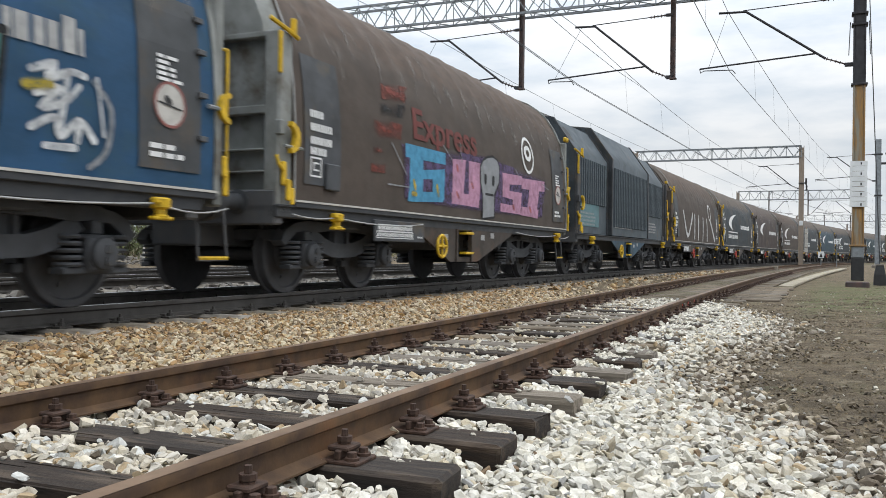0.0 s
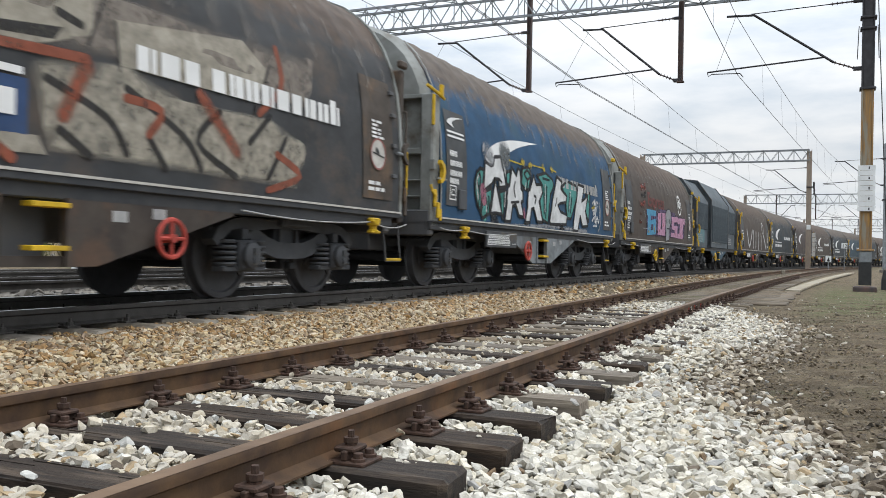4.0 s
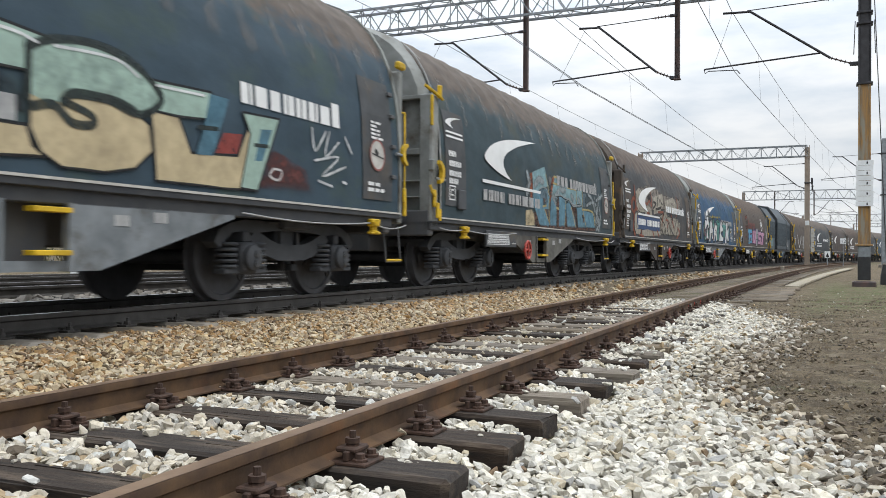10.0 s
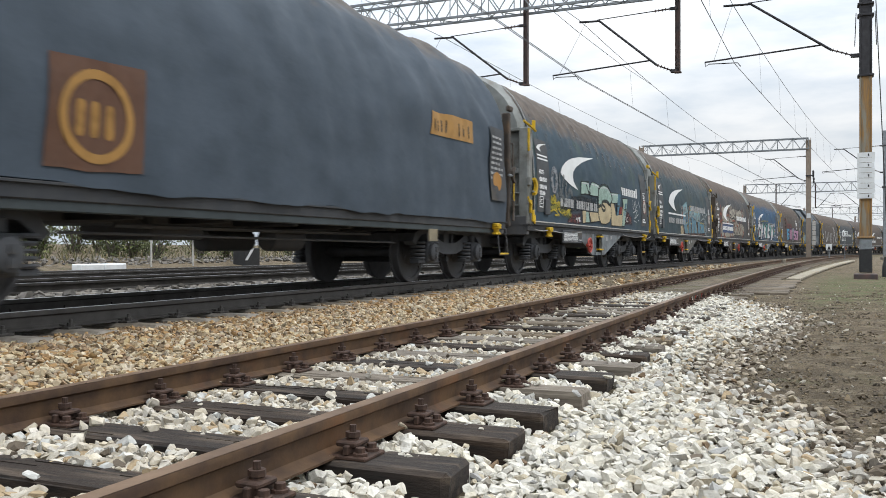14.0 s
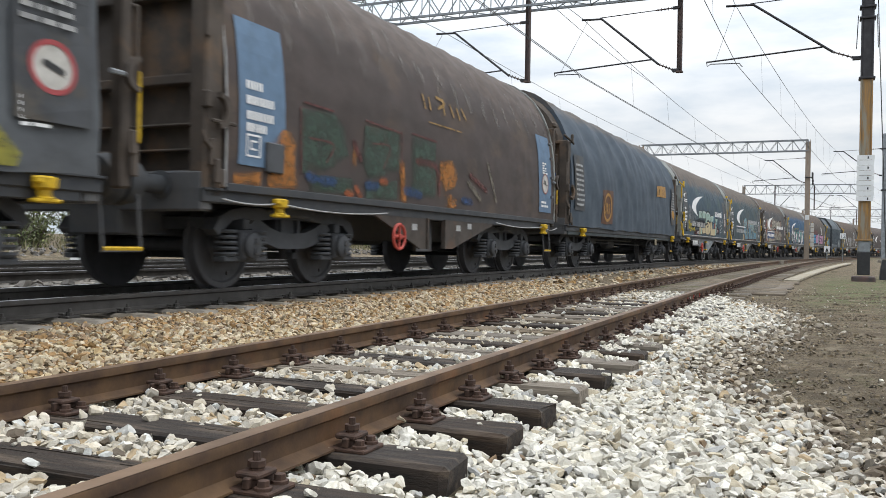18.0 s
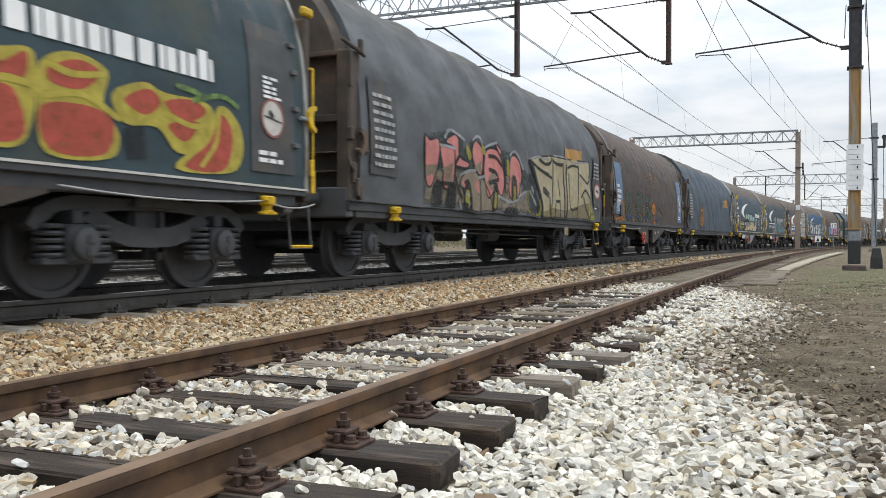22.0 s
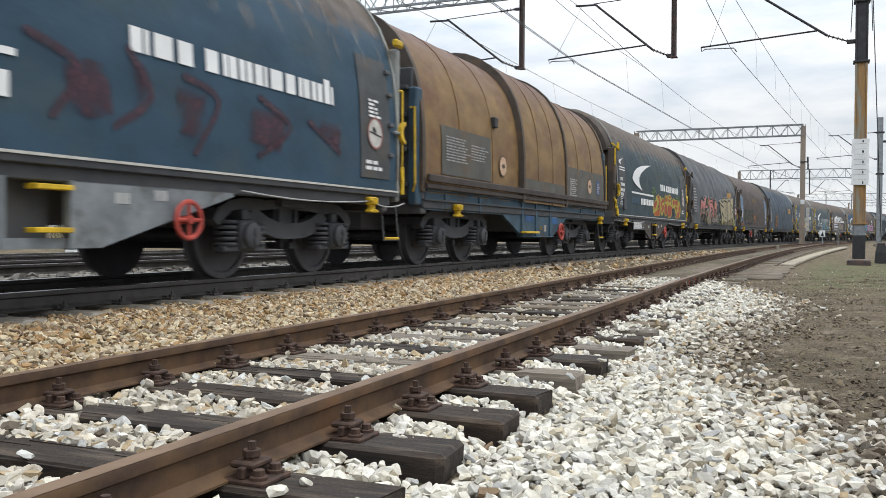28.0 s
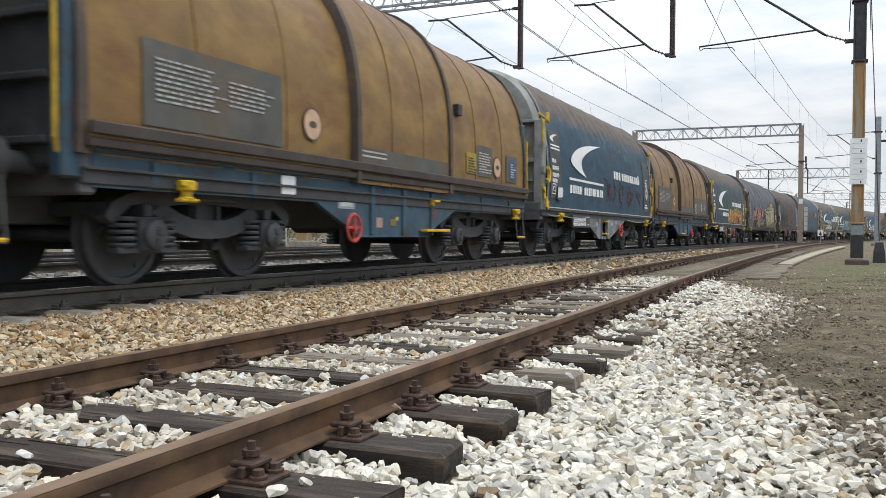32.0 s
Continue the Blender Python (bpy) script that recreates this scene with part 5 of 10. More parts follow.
def quad(sh, u0, u1, z0, z1, out=0.006, prof=HOOD, shear=0.0):
    n = max(1, int((z1 - z0) / 0.15))
    o = len(sh.v)
    for k in range(n + 1):
        z = z0 + (z1 - z0) * k / n
        d = shear * k / n
        sh.v += [tuple(side_point(u0 + d, z, out, prof)), tuple(side_point(u1 + d, z, out, prof))]
    for k in range(n):
        sh.f.append((o + 2 * k, o + 2 * k + 1, o + 2 * k + 3, o + 2 * k + 2))


def ribbon(sh, left, right, out=0.008, prof=HOOD):
    """A band between two lines of (u, z)."""
    o = len(sh.v)
    for a, b in zip(left, right):
        sh.v += [tuple(side_point(*a, out, prof)), tuple(side_point(*b, out, prof))]
    for k in range(len(left) - 1):
        sh.f.append((o + 2 * k, o + 2 * k + 1, o + 2 * k + 3, o + 2 * k + 2))


def spline(pts, n):
    """Points along a smooth curve through pts."""
    out = []
    for i in range(len(pts) - 1):
        p0, p1, p2, p3 = pts[max(i - 1, 0)], pts[i], pts[i + 1], pts[min(i + 2, len(pts) - 1)]
        for k in range(n):
            t = k / n
            out.append(tuple(0.5 * (2 * b + (c - a) * t + (2 * a - 5 * b + 4 * c - d) * t * t + (3 * b - a - 3 * c + d) * t ** 3) for a, b, c, d in zip(p0, p1, p2, p3)))
    out.append(tuple(pts[-1]))
    return out


def swoosh(u=0.0, z=0.0, k=1.0, out=0.008):
    """The crescent mark."""
    outer = spline([(2.9, 0.88), (2.15, 0.83), (1.4, 0.76), (0.75, 0.65), (0.31, 0.52), (0.05, 0.37), (0.02, 0.28), (0.24, 0.19), (0.7, 0.08), (1.28, 0.0)], 5)
    inner = spline([(2.9, 0.88), (2.35, 0.79), (1.75, 0.67), (1.24, 0.53), (1.02, 0.44), (0.92, 0.36), (0.89, 0.27), (0.94, 0.18), (1.05, 0.1), (1.28, 0.0)], 5)
    sh = Shape()
    ribbon(sh, [(u + a * k, z + b * k) for a, b in outer], [(u + a * k, z + b * k) for a, b in inner], out)
    return sh


def word_blocks(w, u0, u1, z0, z1, n, mat, out=0.008, tall=()):
    """A word mark as plain upright bars, one or two for each sign; tall: signs that stand higher."""
    step = (u1 - u0) / n
    kinds = (((0.0, 0.36), (0.46, 0.84)), ((0.0, 0.82),), ((0.0, 0.28), (0.36, 0.84)), ((0.0, 0.5), (0.6, 0.8)), ((0.06, 0.74),))
    for k in range(n):
        a = u0 + k * step
        sh = Shape()
        for j, (b, c) in enumerate(kinds[(k * 3 + n) % 5]):
            quad(sh, a + step * b, a + step * c, z0, z1 + (z1 - z0) * (0.32 if k in tall and j == 0 else 0.0), out)
        part("word_block", sh, mat, w)


def disc(u, z, r, r2=0.0, out=0.009, prof=HOOD, n=20, squash=1.0):
    sh = Shape()
    o = [(u + math.cos(2 * math.pi * k / n) * r, z + math.sin(2 * math.pi * k / n) * r * squash) for k in range(n + 1)]
    i = [(u + math.cos(2 * math.pi * k / n) * r2, z + math.sin(2 * math.pi * k / n) * r2 * squash) for k in range(n + 1)]
    ribbon(sh, o, i, out, prof)
    return sh


def stroke_rows(pts, w):
    """Middle points, half widths across and how far along the ends each row lies, of a painted stroke through (u, z) points."""
    c = spline(pts, 4) if len(pts) > 2 else [tuple(Vector(pts[0]).lerp(Vector(pts[1]), k / 4)) for k in range(5)]
    for end in (0, -1):
        p, o = Vector(c[end]), Vector(c[1 if end == 0 else -2])
        g = (p - o).normalized() if (p - o).length > 1e-6 else Vector((1, 0))
        extra = [tuple(p + g * w * 0.5 * math.sin(f)) for f in (0.5, 1.0, 1.35)]
        c = extra[::-1] + c if end == 0 else c + extra
    n = len(c)
    ease = {0: 0.22, 1: 0.54, 2: 0.88}
    rows = []
    for i, p in enumerate(c):
        q0, q1 = c[max(i - 1, 0)], c[min(i + 1, n - 1)]
        d = Vector((q1[0] - q0[0], q1[1] - q0[1]))
        d = d.normalized() if d.length > 1e-6 else Vector((1, 0))
        k = ease.get(min(i, n - 1 - i), 1.0) * (1 + 0.16 * noise.noise((p[0] * 4, p[1] * 4, w)))
        rows.append((Vector(p), Vector((-d.y, d.x)) * w / 2 * k, 0.0 if i in (0, n - 1) else 1.0))
    return rows


def stroke(sh, pts, w, out, prof=HOOD):
    """A solid painted stroke along (u, z) points."""
    rows = stroke_rows(pts, w)
    ribbon(sh, [tuple(p + n) for p, n, _ in rows], [tuple(p - n) for p, n, _ in rows], out, prof)


def spray_mesh(name, pts, w, out, prof, core, mat):
    """A sprayed stroke whose paint thins out towards its edges."""
    vs, cover, fs = [], [], []
    for i, (p, n, e) in enumerate(stroke_rows(pts, w * 1.12)):
        for a, c in ((-1, 0.0), (-core, e), (core, e), (1, 0.0)):
            q = p + n * a
            vs.append(tuple(side_point(q.x, max(q.y, 1.0), out, prof)))
            cover.append(c)
        if i:
            o = 4 * i
            fs += [(o - 4 + k, o - 3 + k, o + 1 + k, o + k) for k in range(3)]
    me = bpy.data.meshes.new(name)
    me.from_pydata(vs, [], fs)
    at = me.attributes.new("cover", "FLOAT", "POINT")
    at.data.foreach_set("value", cover)
    me.materials.append(mat)
    return me


def patch_mesh(name, pts, out, prof, mat, soft=False):
    """A flat painted shape, cut in strips so that it follows the hood."""
    bm = bmesh.new()
    bm.faces.new([bm.verts.new((u, 0, max(z, 1.02))) for u, z in pts])
    bm.normal_update()
    bmesh.ops.triangulate(bm, faces=bm.faces[:])
    lo, hi = min(p[1] for p in pts), max(p[1] for p in pts)
    z = math.ceil(lo / 0.14) * 0.14
    while z < hi:
        bmesh.ops.bisect_plane(bm, geom=bm.verts[:] + bm.edges[:] + bm.faces[:], plane_co=(0, 0, z), plane_no=(0, 0, 1))
        z += 0.14
    lo, hi = min(p[0] for p in pts), max(p[0] for p in pts)
    u = math.ceil(lo / 0.2) * 0.2
    while u < hi:
        bmesh.ops.bisect_plane(bm, geom=bm.verts[:] + bm.edges[:] + bm.faces[:], plane_co=(u, 0, 0), plane_no=(1, 0, 0))
        u += 0.2
    for v in bm.verts:
        v.co = side_point(v.co.x, v.co.z, out, prof)
    cover = [0.0 if soft and v.is_boundary else 1.0 for v in bm.verts]
    me = bpy.data.meshes.new(name)
    bm.to_mesh(me)
    bm.free()
    at = me.attributes.new("cover", "FLOAT", "POINT")
    at.data.foreach_set("value", cover)
    me.materials.append(mat)
    return me


def paint(name, rgb, worn=0.0):
    """Sprayed paint: patchy, dusty, and thin where its cover runs out."""
    key = (name, worn)
    if key not in PAINTS:
        c = srgb(rgb)
        m = shader("sprayed_" + name, c, tuple(v * 0.78 for v in c[:3]) + (1,), 0.75, scale=5, bump=0.05, stain=(0.06, 0.056, 0.052, 1), stain_scale=2.6, stain_at=(0.56, 1.15))
        if worn:
            n, l = m.node_tree.nodes, m.node_tree.links
            at = n.new("ShaderNodeAttribute")
            at.attribute_name = "cover"
            tc = n.new("ShaderNodeTexCoord")
            t = n.new("ShaderNodeTexNoise")
            t.inputs["Scale"].default_value, t.inputs["Detail"].default_value, t.inputs["Roughness"].default_value = 7.0, 6.0, 0.7
            l.new(tc.outputs["Object"], t.inputs["Vector"])
            r = n.new("ShaderNodeMapRange")
            r.inputs["From Min"].default_value, r.inputs["From Max"].default_value = 0.3, 0.62
            r.inputs["To Min"].default_value, r.inputs["To Max"].default_value = 1.0 - worn, 1.0
            l.new(t.outputs["Fac"], r.inputs["Value"])
            x = n.new("ShaderNodeMath")
            x.operation = "MULTIPLY"
            l.new(at.outputs["Fac"], x.inputs[0])
            l.new(r.outputs["Result"], x.inputs[1])
            l.new(x.outputs[0], n["Principled BSDF"].inputs["Alpha"])
        PAINTS[key] = m
    return PAINTS[key]


PAINTS = {}
SHARED = {"wheelset": wheelset_mesh()}


def tarp(name, rgb, rgb2=None, top="5e544c", stain=None, top_z=(2.95, 3.25), rough=0.72, fold=0.03):
    return shader(name, srgb(rgb), srgb(rgb2) if rgb2 else None, rough, scale=1.6, bump=0.25 if fold < 0.05 else 0.4, bscale=3.0 if fold < 0.05 else 0.8, bdist=fold, bdetail=4.0 if fold < 0.05 else 1.5, stain=srgb(stain) if stain else None, stain_scale=0.9, top=srgb(top), top_z=top_z, stretch=(1, 1, 1.5), spec=0.25)


def running_gear(w, half, frame_mat, kind):
    """Underframe, buffers, bogies and the fittings under the floor."""
    pivot = 3.5 if half < 6.5 else 4.6
    for u in (-pivot, pivot):
        bogie(w, u, SHARED)
    key = ("under", half, kind)
    if key not in SHARED:
        e = half - 0.62
        SHARED[key] = {
            "floor": Shape().box(-e, e, -1.3, 1.3, 0.93, 1.0, 0.01).box(-e, e, -0.35, 0.35, 0.55 if half < 6.5 else 0.74, 0.93, 0.02).mesh("floor", M_UNDER),
            "sill": Shape().box(-e, e, -0.06, 0.06, 0.86, 1.0, 0.012).box(-e, e, -0.09, -0.05, 0.975, 1.0, 0.004).mesh("side_sill", M_SILL),
            "buffer": Shape().spin((0, 0, 0), (1, 0, 0), [(0, 0.13), (0.02, 0.14), (0.03, 0.09), (0.36, 0.085), (0.37, 0.11), (0.4, 0.2), (0.55, 0.235), (0.585, 0.22), (0.6, 0.1)], 18).mesh("buffer", M_CAP_DARK, True),
            "headstock": Shape().box(-0.08, 0.08, -1.35, 1.35, 0.78, 1.16, 0.02).mesh("headstock", M_UNDER),
            "hook": Shape().box(0, 0.35, -0.04, 0.04, 0.98, 1.08, 0.02).ring((0.42, 0, 0.95), (0, 1, 0), 0.1, 0.025, 12, 6).mesh("coupling", M_BOGIE),
            "step_bar": Shape().tube([(-0.22, 0, 0.42), (0.22, 0, 0.42)], 0.02, 6).mesh("step", M_YELLOW),
            "step_leg": Shape().tube([(-0.22, 0.05, 0.9), (-0.22, 0, 0.4), (0.22, 0, 0.4), (0.22, 0.05, 0.9)], 0.015, 6).mesh("step_hanger", M_UNDER),
            "bracket": Shape().spin((0, -0.05, 0.765), (0, 0, 1), [(0, 0.07), (0.025, 0.075), (0.04, 0.05), (0.08, 0.05), (0.1, 0.085), (0.17, 0.09), (0.185, 0.06)], 12).box(-0.12, 0.12, -0.1, -0.02, 0.755, 0.785, 0.01).box(-0.11, 0.02, -0.11, -0.03, 0.89, 0.95, 0.015).mesh("lashing_bracket", M_YELLOW),
            "wheel": Shape().ring((0, 0, 0), (0, 1, 0), 0.165, 0.022, 20, 6).tube([(-0.16, 0, 0), (0.16, 0, 0)], 0.018, 6).tube([(0, 0, -0.16), (0, 0, 0.16)], 0.018, 6).spin((0, -0.03, 0), (0, 1, 0), [(0, 0.04), (0.12, 0.04)], 10),
            "tank": Shape().spin((-0.5, 0, 0), (1, 0, 0), [(0, 0.05), (0.03, 0.14), (0.97, 0.14), (1.0, 0.05)], 14).mesh("brake_tank", M_UNDER, True),
        }
        SHARED[key]["wheel_red"] = SHARED[key]["wheel"].mesh("brake_handwheel", M_RED, True)
        SHARED[key]["wheel_yellow"] = SHARED[key]["wheel"].mesh("brake_handwheel", M_YELLOW, True)
    k = SHARED[key]
    part("floor", k["floor"], None, w)
    for s in (-1, 1):
        part("side_sill", k["sill"], None, w).matrix_basis = Matrix.Translation((0, s * 1.32, 0)) @ (Matrix.Rotation(math.pi, 4, "Z") if s > 0 else Matrix())
        part("headstock", k["headstock"], None, w).location = (s * (half - 0.7), 0, 0)
        part("coupling", k["hook"], None, w).matrix_basis = Matrix.Translation((s * (half - 0.62), 0, 0)) @ (Matrix.Rotation(math.pi, 4, "Z") if s < 0 else Matrix())
        for y in (-0.87, 0.87):
            part("buffer", k["buffer"], None, w).matrix_basis = Matrix.Translation((s * (half - 0.62), y, 1.03)) @ (Matrix.Rotation(math.pi, 4, "Z") if s < 0 else Matrix())
        for y in (-1.2, 1.2) if s > 0 else ():
            for nm, mk in (("step", "step_bar"), ("step_hanger", "step_leg")):
                part(nm, k[mk], None, w).location = (s * (half - 0.22), y, 0)
        br = part("lashing_bracket", k["bracket"], None, w)
        br.location = (s * (half - 1.75) + (0.0 if s < 0 else 0.52), -1.38, 0)
    part("brake_tank", k["tank"], None, w).location = (0.9, 0.5, 0.62)
    return k


def frame_beam(w, mat, deep=0.36, steps=True):
    """The deep grey side beam between the bogies, open in the middle for the steps."""
    for s in (-1, 1):
        y0, y1 = (s * 1.36 - 0.02, s * 1.36 + 0.02)
        web = [(-2.15, 0.88), (-0.78, deep), (0.35, deep), (2.05, 0.84), (2.05, 0.88), (0.02, 0.88), (0.02, 0.44), (-0.55, 0.44), (-0.55, 0.88)]
        b = part("side_beam", Shape().plate(web, y0, y1), mat, w, "painted deep side beam")
        for u in (-0.57, 0.04):
            part("web_stiffener", Shape().box(u - 0.02, u + 0.02, y0 - 0.03 if s < 0 else y1, y0 if s < 0 else y1 + 0.03, deep, 0.88), mat, b)
        if s < 0:
            part("step_recess", Shape().box(-0.53, 0.0, y1 + 0.15, y1 + 0.2, 0.4, 0.88), M_UNDER, b)
            for z in (0.82, 0.5) if steps else ():
                part("step", Shape().box(-0.32, 0.02, y0 - 0.07, y0 + 0.05, z - 0.02, z + 0.02, 0.005), M_YELLOW, b, "yellow step")
            t = Shape()
            for k, (u, z) in enumerate(((0.5, 0.72), (0.95, 0.76), (-1.05, 0.7))):
                t.box(u, u + 0.16, y0 - 0.004, y0 - 0.001, z, z + 0.09)
            tagged(part("lettering", t, M_GREYMARK, b), kind="stuff")


def data_plate(w, mat=None):
    sh = Shape().box(-3.35, -1.87, -1.44, -1.41, 0.64, 0.92, 0.008)
    p = part("data_plate", sh, M_CAP_DARK, w, "dark plate with rows of white bars")
    t = Shape()
    for z in (0.695, 0.785):
        u0, u1 = (-3.26, -2.28) if z > 0.7 else (-3.3, -2.24)
        for a in (z - 0.008, z + 0.076):
            t.box(u0, u1, -1.4455, -1.4435, a - 0.005, a + 0.005)
        n = 15
        for k in range(n + 1):
            u = u0 + (u1 - u0) * k / n
            t.box(u - 0.004, u + 0.004, -1.4455, -1.4435, z - 0.008, z + 0.076)
            if k < n:
                t.box(u + 0.018, u + 0.05, -1.4455, -1.4435, z + 0.012, z + 0.058)
    for k in range(3):
        t.box(-2.1 + k * 0.06, -2.07 + k * 0.06, -1.4455, -1.4435, 0.7, 0.725)
    tagged(part("lettering", t, M_WHITE, p), kind="stuff")


def curved_plate(u, z, r, w, a0, a1, y0, y1):
    """A flat curved hook cut from plate: middle, radius, breadth, from one angle to another."""
    pts = []
    for side in (1, -1):
        run = [a0 + (a1 - a0) * k / 8 for k in range(9)][::side]
        for a in run:
            f = (a - a0) / (a1 - a0)
            rr = r + side * w / 2 * (0.45 + 0.55 * math.sin(math.pi * min(max(f, 0.08), 0.92)))
            pts.append((u + math.cos(radians(a)) * rr, z + math.sin(radians(a)) * rr))
    return Shape().plate(pts, y0, y1)


def end_structure(w, half, prof, cap, yellow=True):
    """End walls with ribs, corner posts, ladder rails and the yellow locking levers."""
    e = half - 0.66
    y = -1.37
    ym = M_YELLOW if yellow else M_CAP_BROWN
    for s in (-1, 1):
        wall = part("end_wall", Shape().box(s * (e - 0.14) - 0.03, s * (e - 0.14) + 0.03, -1.22, 1.22, 1.0, 2.85, 0.01), cap, w)
        for z, h, d in ((1.09, 0.03, 0.07), (1.36, 0.012, 0.06), (1.6, 0.012, 0.06), (2.03, 0.045, 0.07), (2.84, 0.03, 0.08)):
            part("end_rib", Shape().box(s * (e - 0.06) - d, s * (e - 0.06) + d, -1.24, 1.24, z - h, z + h, 0.008), cap, wall)
        for b in (-0.42, 0.42):
            part("end_stiffener", Shape().box(s * (e - 0.09) - 0.03, s * (e - 0.09) + 0.03, b - 0.03, b + 0.03, 1.1, 2.82, 0.008), cap, wall)
        if s > 0:
            continue
        dome = Shape()
        pts = [(a, z) for a, z in prof if z > 2.8]
        full = [(-a * 0.985, z) for a, z in pts] + [(a * 0.985, z) for a, z in pts[::-1][1:]]
        full = [(full[0][0], 2.83)] + full + [(full[-1][0], 2.83)]
        n = len(full)
        for u, g in ((s * (e - 0.5), 1.0), (s * (e - 0.12), 0.985), (s * (e + 0.0), 0.93)):
            for a, z in full:
                dome.v.append((u, a * g, 2.83 + (z - 2.83) * g))
        for k in range(2):
            for j in range(n - 1):
                dome.f.append((k * n + j, k * n + j + 1, (k + 1) * n + j + 1, (k + 1) * n + j))
        dome.f.append(tuple(2 * n + j for j in range(n)))
        part("end_dome", dome, cap, wall, "curved painted end cap", True)
        for b in (-1.28, 1.28):
            part("corner_post", Shape().box(s * (e - 0.1) - 0.13, s * (e - 0.1) + 0.13, b - 0.1, b + 0.1, 0.9, 2.88, 0.025), cap, w)
    # rear: the levers that lock the hood
    lv = Shape().box(-e - 0.01, -e + 0.07, y - 0.06, y - 0.02, 1.2, 1.46, 0.012).box(-e + 0.04, -e + 0.12, y - 0.09, y - 0.05, 1.04, 1.27, 0.012).box(-e + 0.1, -e + 0.16, y - 0.1, y - 0.07, 1.0, 1.18, 0.01)
    part("locking_lever", lv, ym, w, "yellow locking lever" if yellow else "")
    part("lever_catch", Shape().tube([(-e - 0.08, y - 0.02, 1.52), (-e - 0.07, y - 0.05, 1.42), (-e - 0.01, y - 0.07, 1.36)], 0.022, 6), ym, w)
    part("lever_hook", curved_plate(-e + 0.04, 1.72, 0.15, 0.085, -80, 80, y - 0.12, y - 0.06), ym, w)
    part("hook_pin", Shape().tube([(-e - 0.02, y - 0.08, 1.62), (-e + 0.32, y - 0.08, 1.62)], 0.02, 6).box(-e - 0.06, -e + 0.02, y - 0.06, y + 0.02, 1.74, 1.9, 0.012), cap, w)
    part("top_catch", Shape().tube([(-e - 0.12, y + 0.05, 2.98), (-e + 0.15, y - 0.05, 2.86), (-e + 0.25, y - 0.06, 2.82)], 0.026, 6).box(-e + 0.14, -e + 0.2, y - 0.08, y - 0.02, 2.83, 3.02, 0.01).box(-e - 0.05, -e + 0.0, y - 0.04, y + 0.0, 2.4, 2.85, 0.01), ym, w)
    # front: a post beyond the hood with its ladder rail and catches
    f = e + 0.24
    for b in (-1, 1):
        part("front_post", Shape().box(f, f + 0.12, b * 1.3 - 0.07, b * 1.3 + 0.07, 0.92, 3.0, 0.02), cap, w)
    part("grab_rail", Shape().box(f + 0.12, f + 0.15, y - 0.04, y - 0.015, 1.12, 2.45, 0.008).tube([(f + 0.05, -1.3, 2.44), (f + 0.13, y - 0.03, 2.44)], 0.016, 6), ym, w, "yellow grab rail" if yellow else "")
    part("lever_hook", curved_plate(f + 0.12, 1.86, 0.13, 0.08, 95, 262, y - 0.1, y - 0.05), ym, w)
    part("hook_pin", Shape().tube([(f - 0.2, y - 0.07, 1.84), (f + 0.02, y - 0.07, 1.84)], 0.022, 6), M_GALV, w)
    part("locking_lever", Shape().box(f + 0.06, f + 0.13, y - 0.07, y - 0.03, 1.02, 1.28, 0.012).box(f + 0.02, f + 0.08, y - 0.09, y - 0.05, 1.2, 1.4, 0.012), ym, w)
    part("catch", Shape().box(f - 0.06, f + 0.14, y - 0.04, y + 0.04, 3.02, 3.12, 0.02), ym, w, "yellow catch" if yellow else "")
    if not yellow:
        part("grab_rail", Shape().box(f + 0.13, f + 0.16, y - 0.06, y - 0.02, 1.3, 1.9, 0.01), M_YELLOW, w, "worn yellow rail")


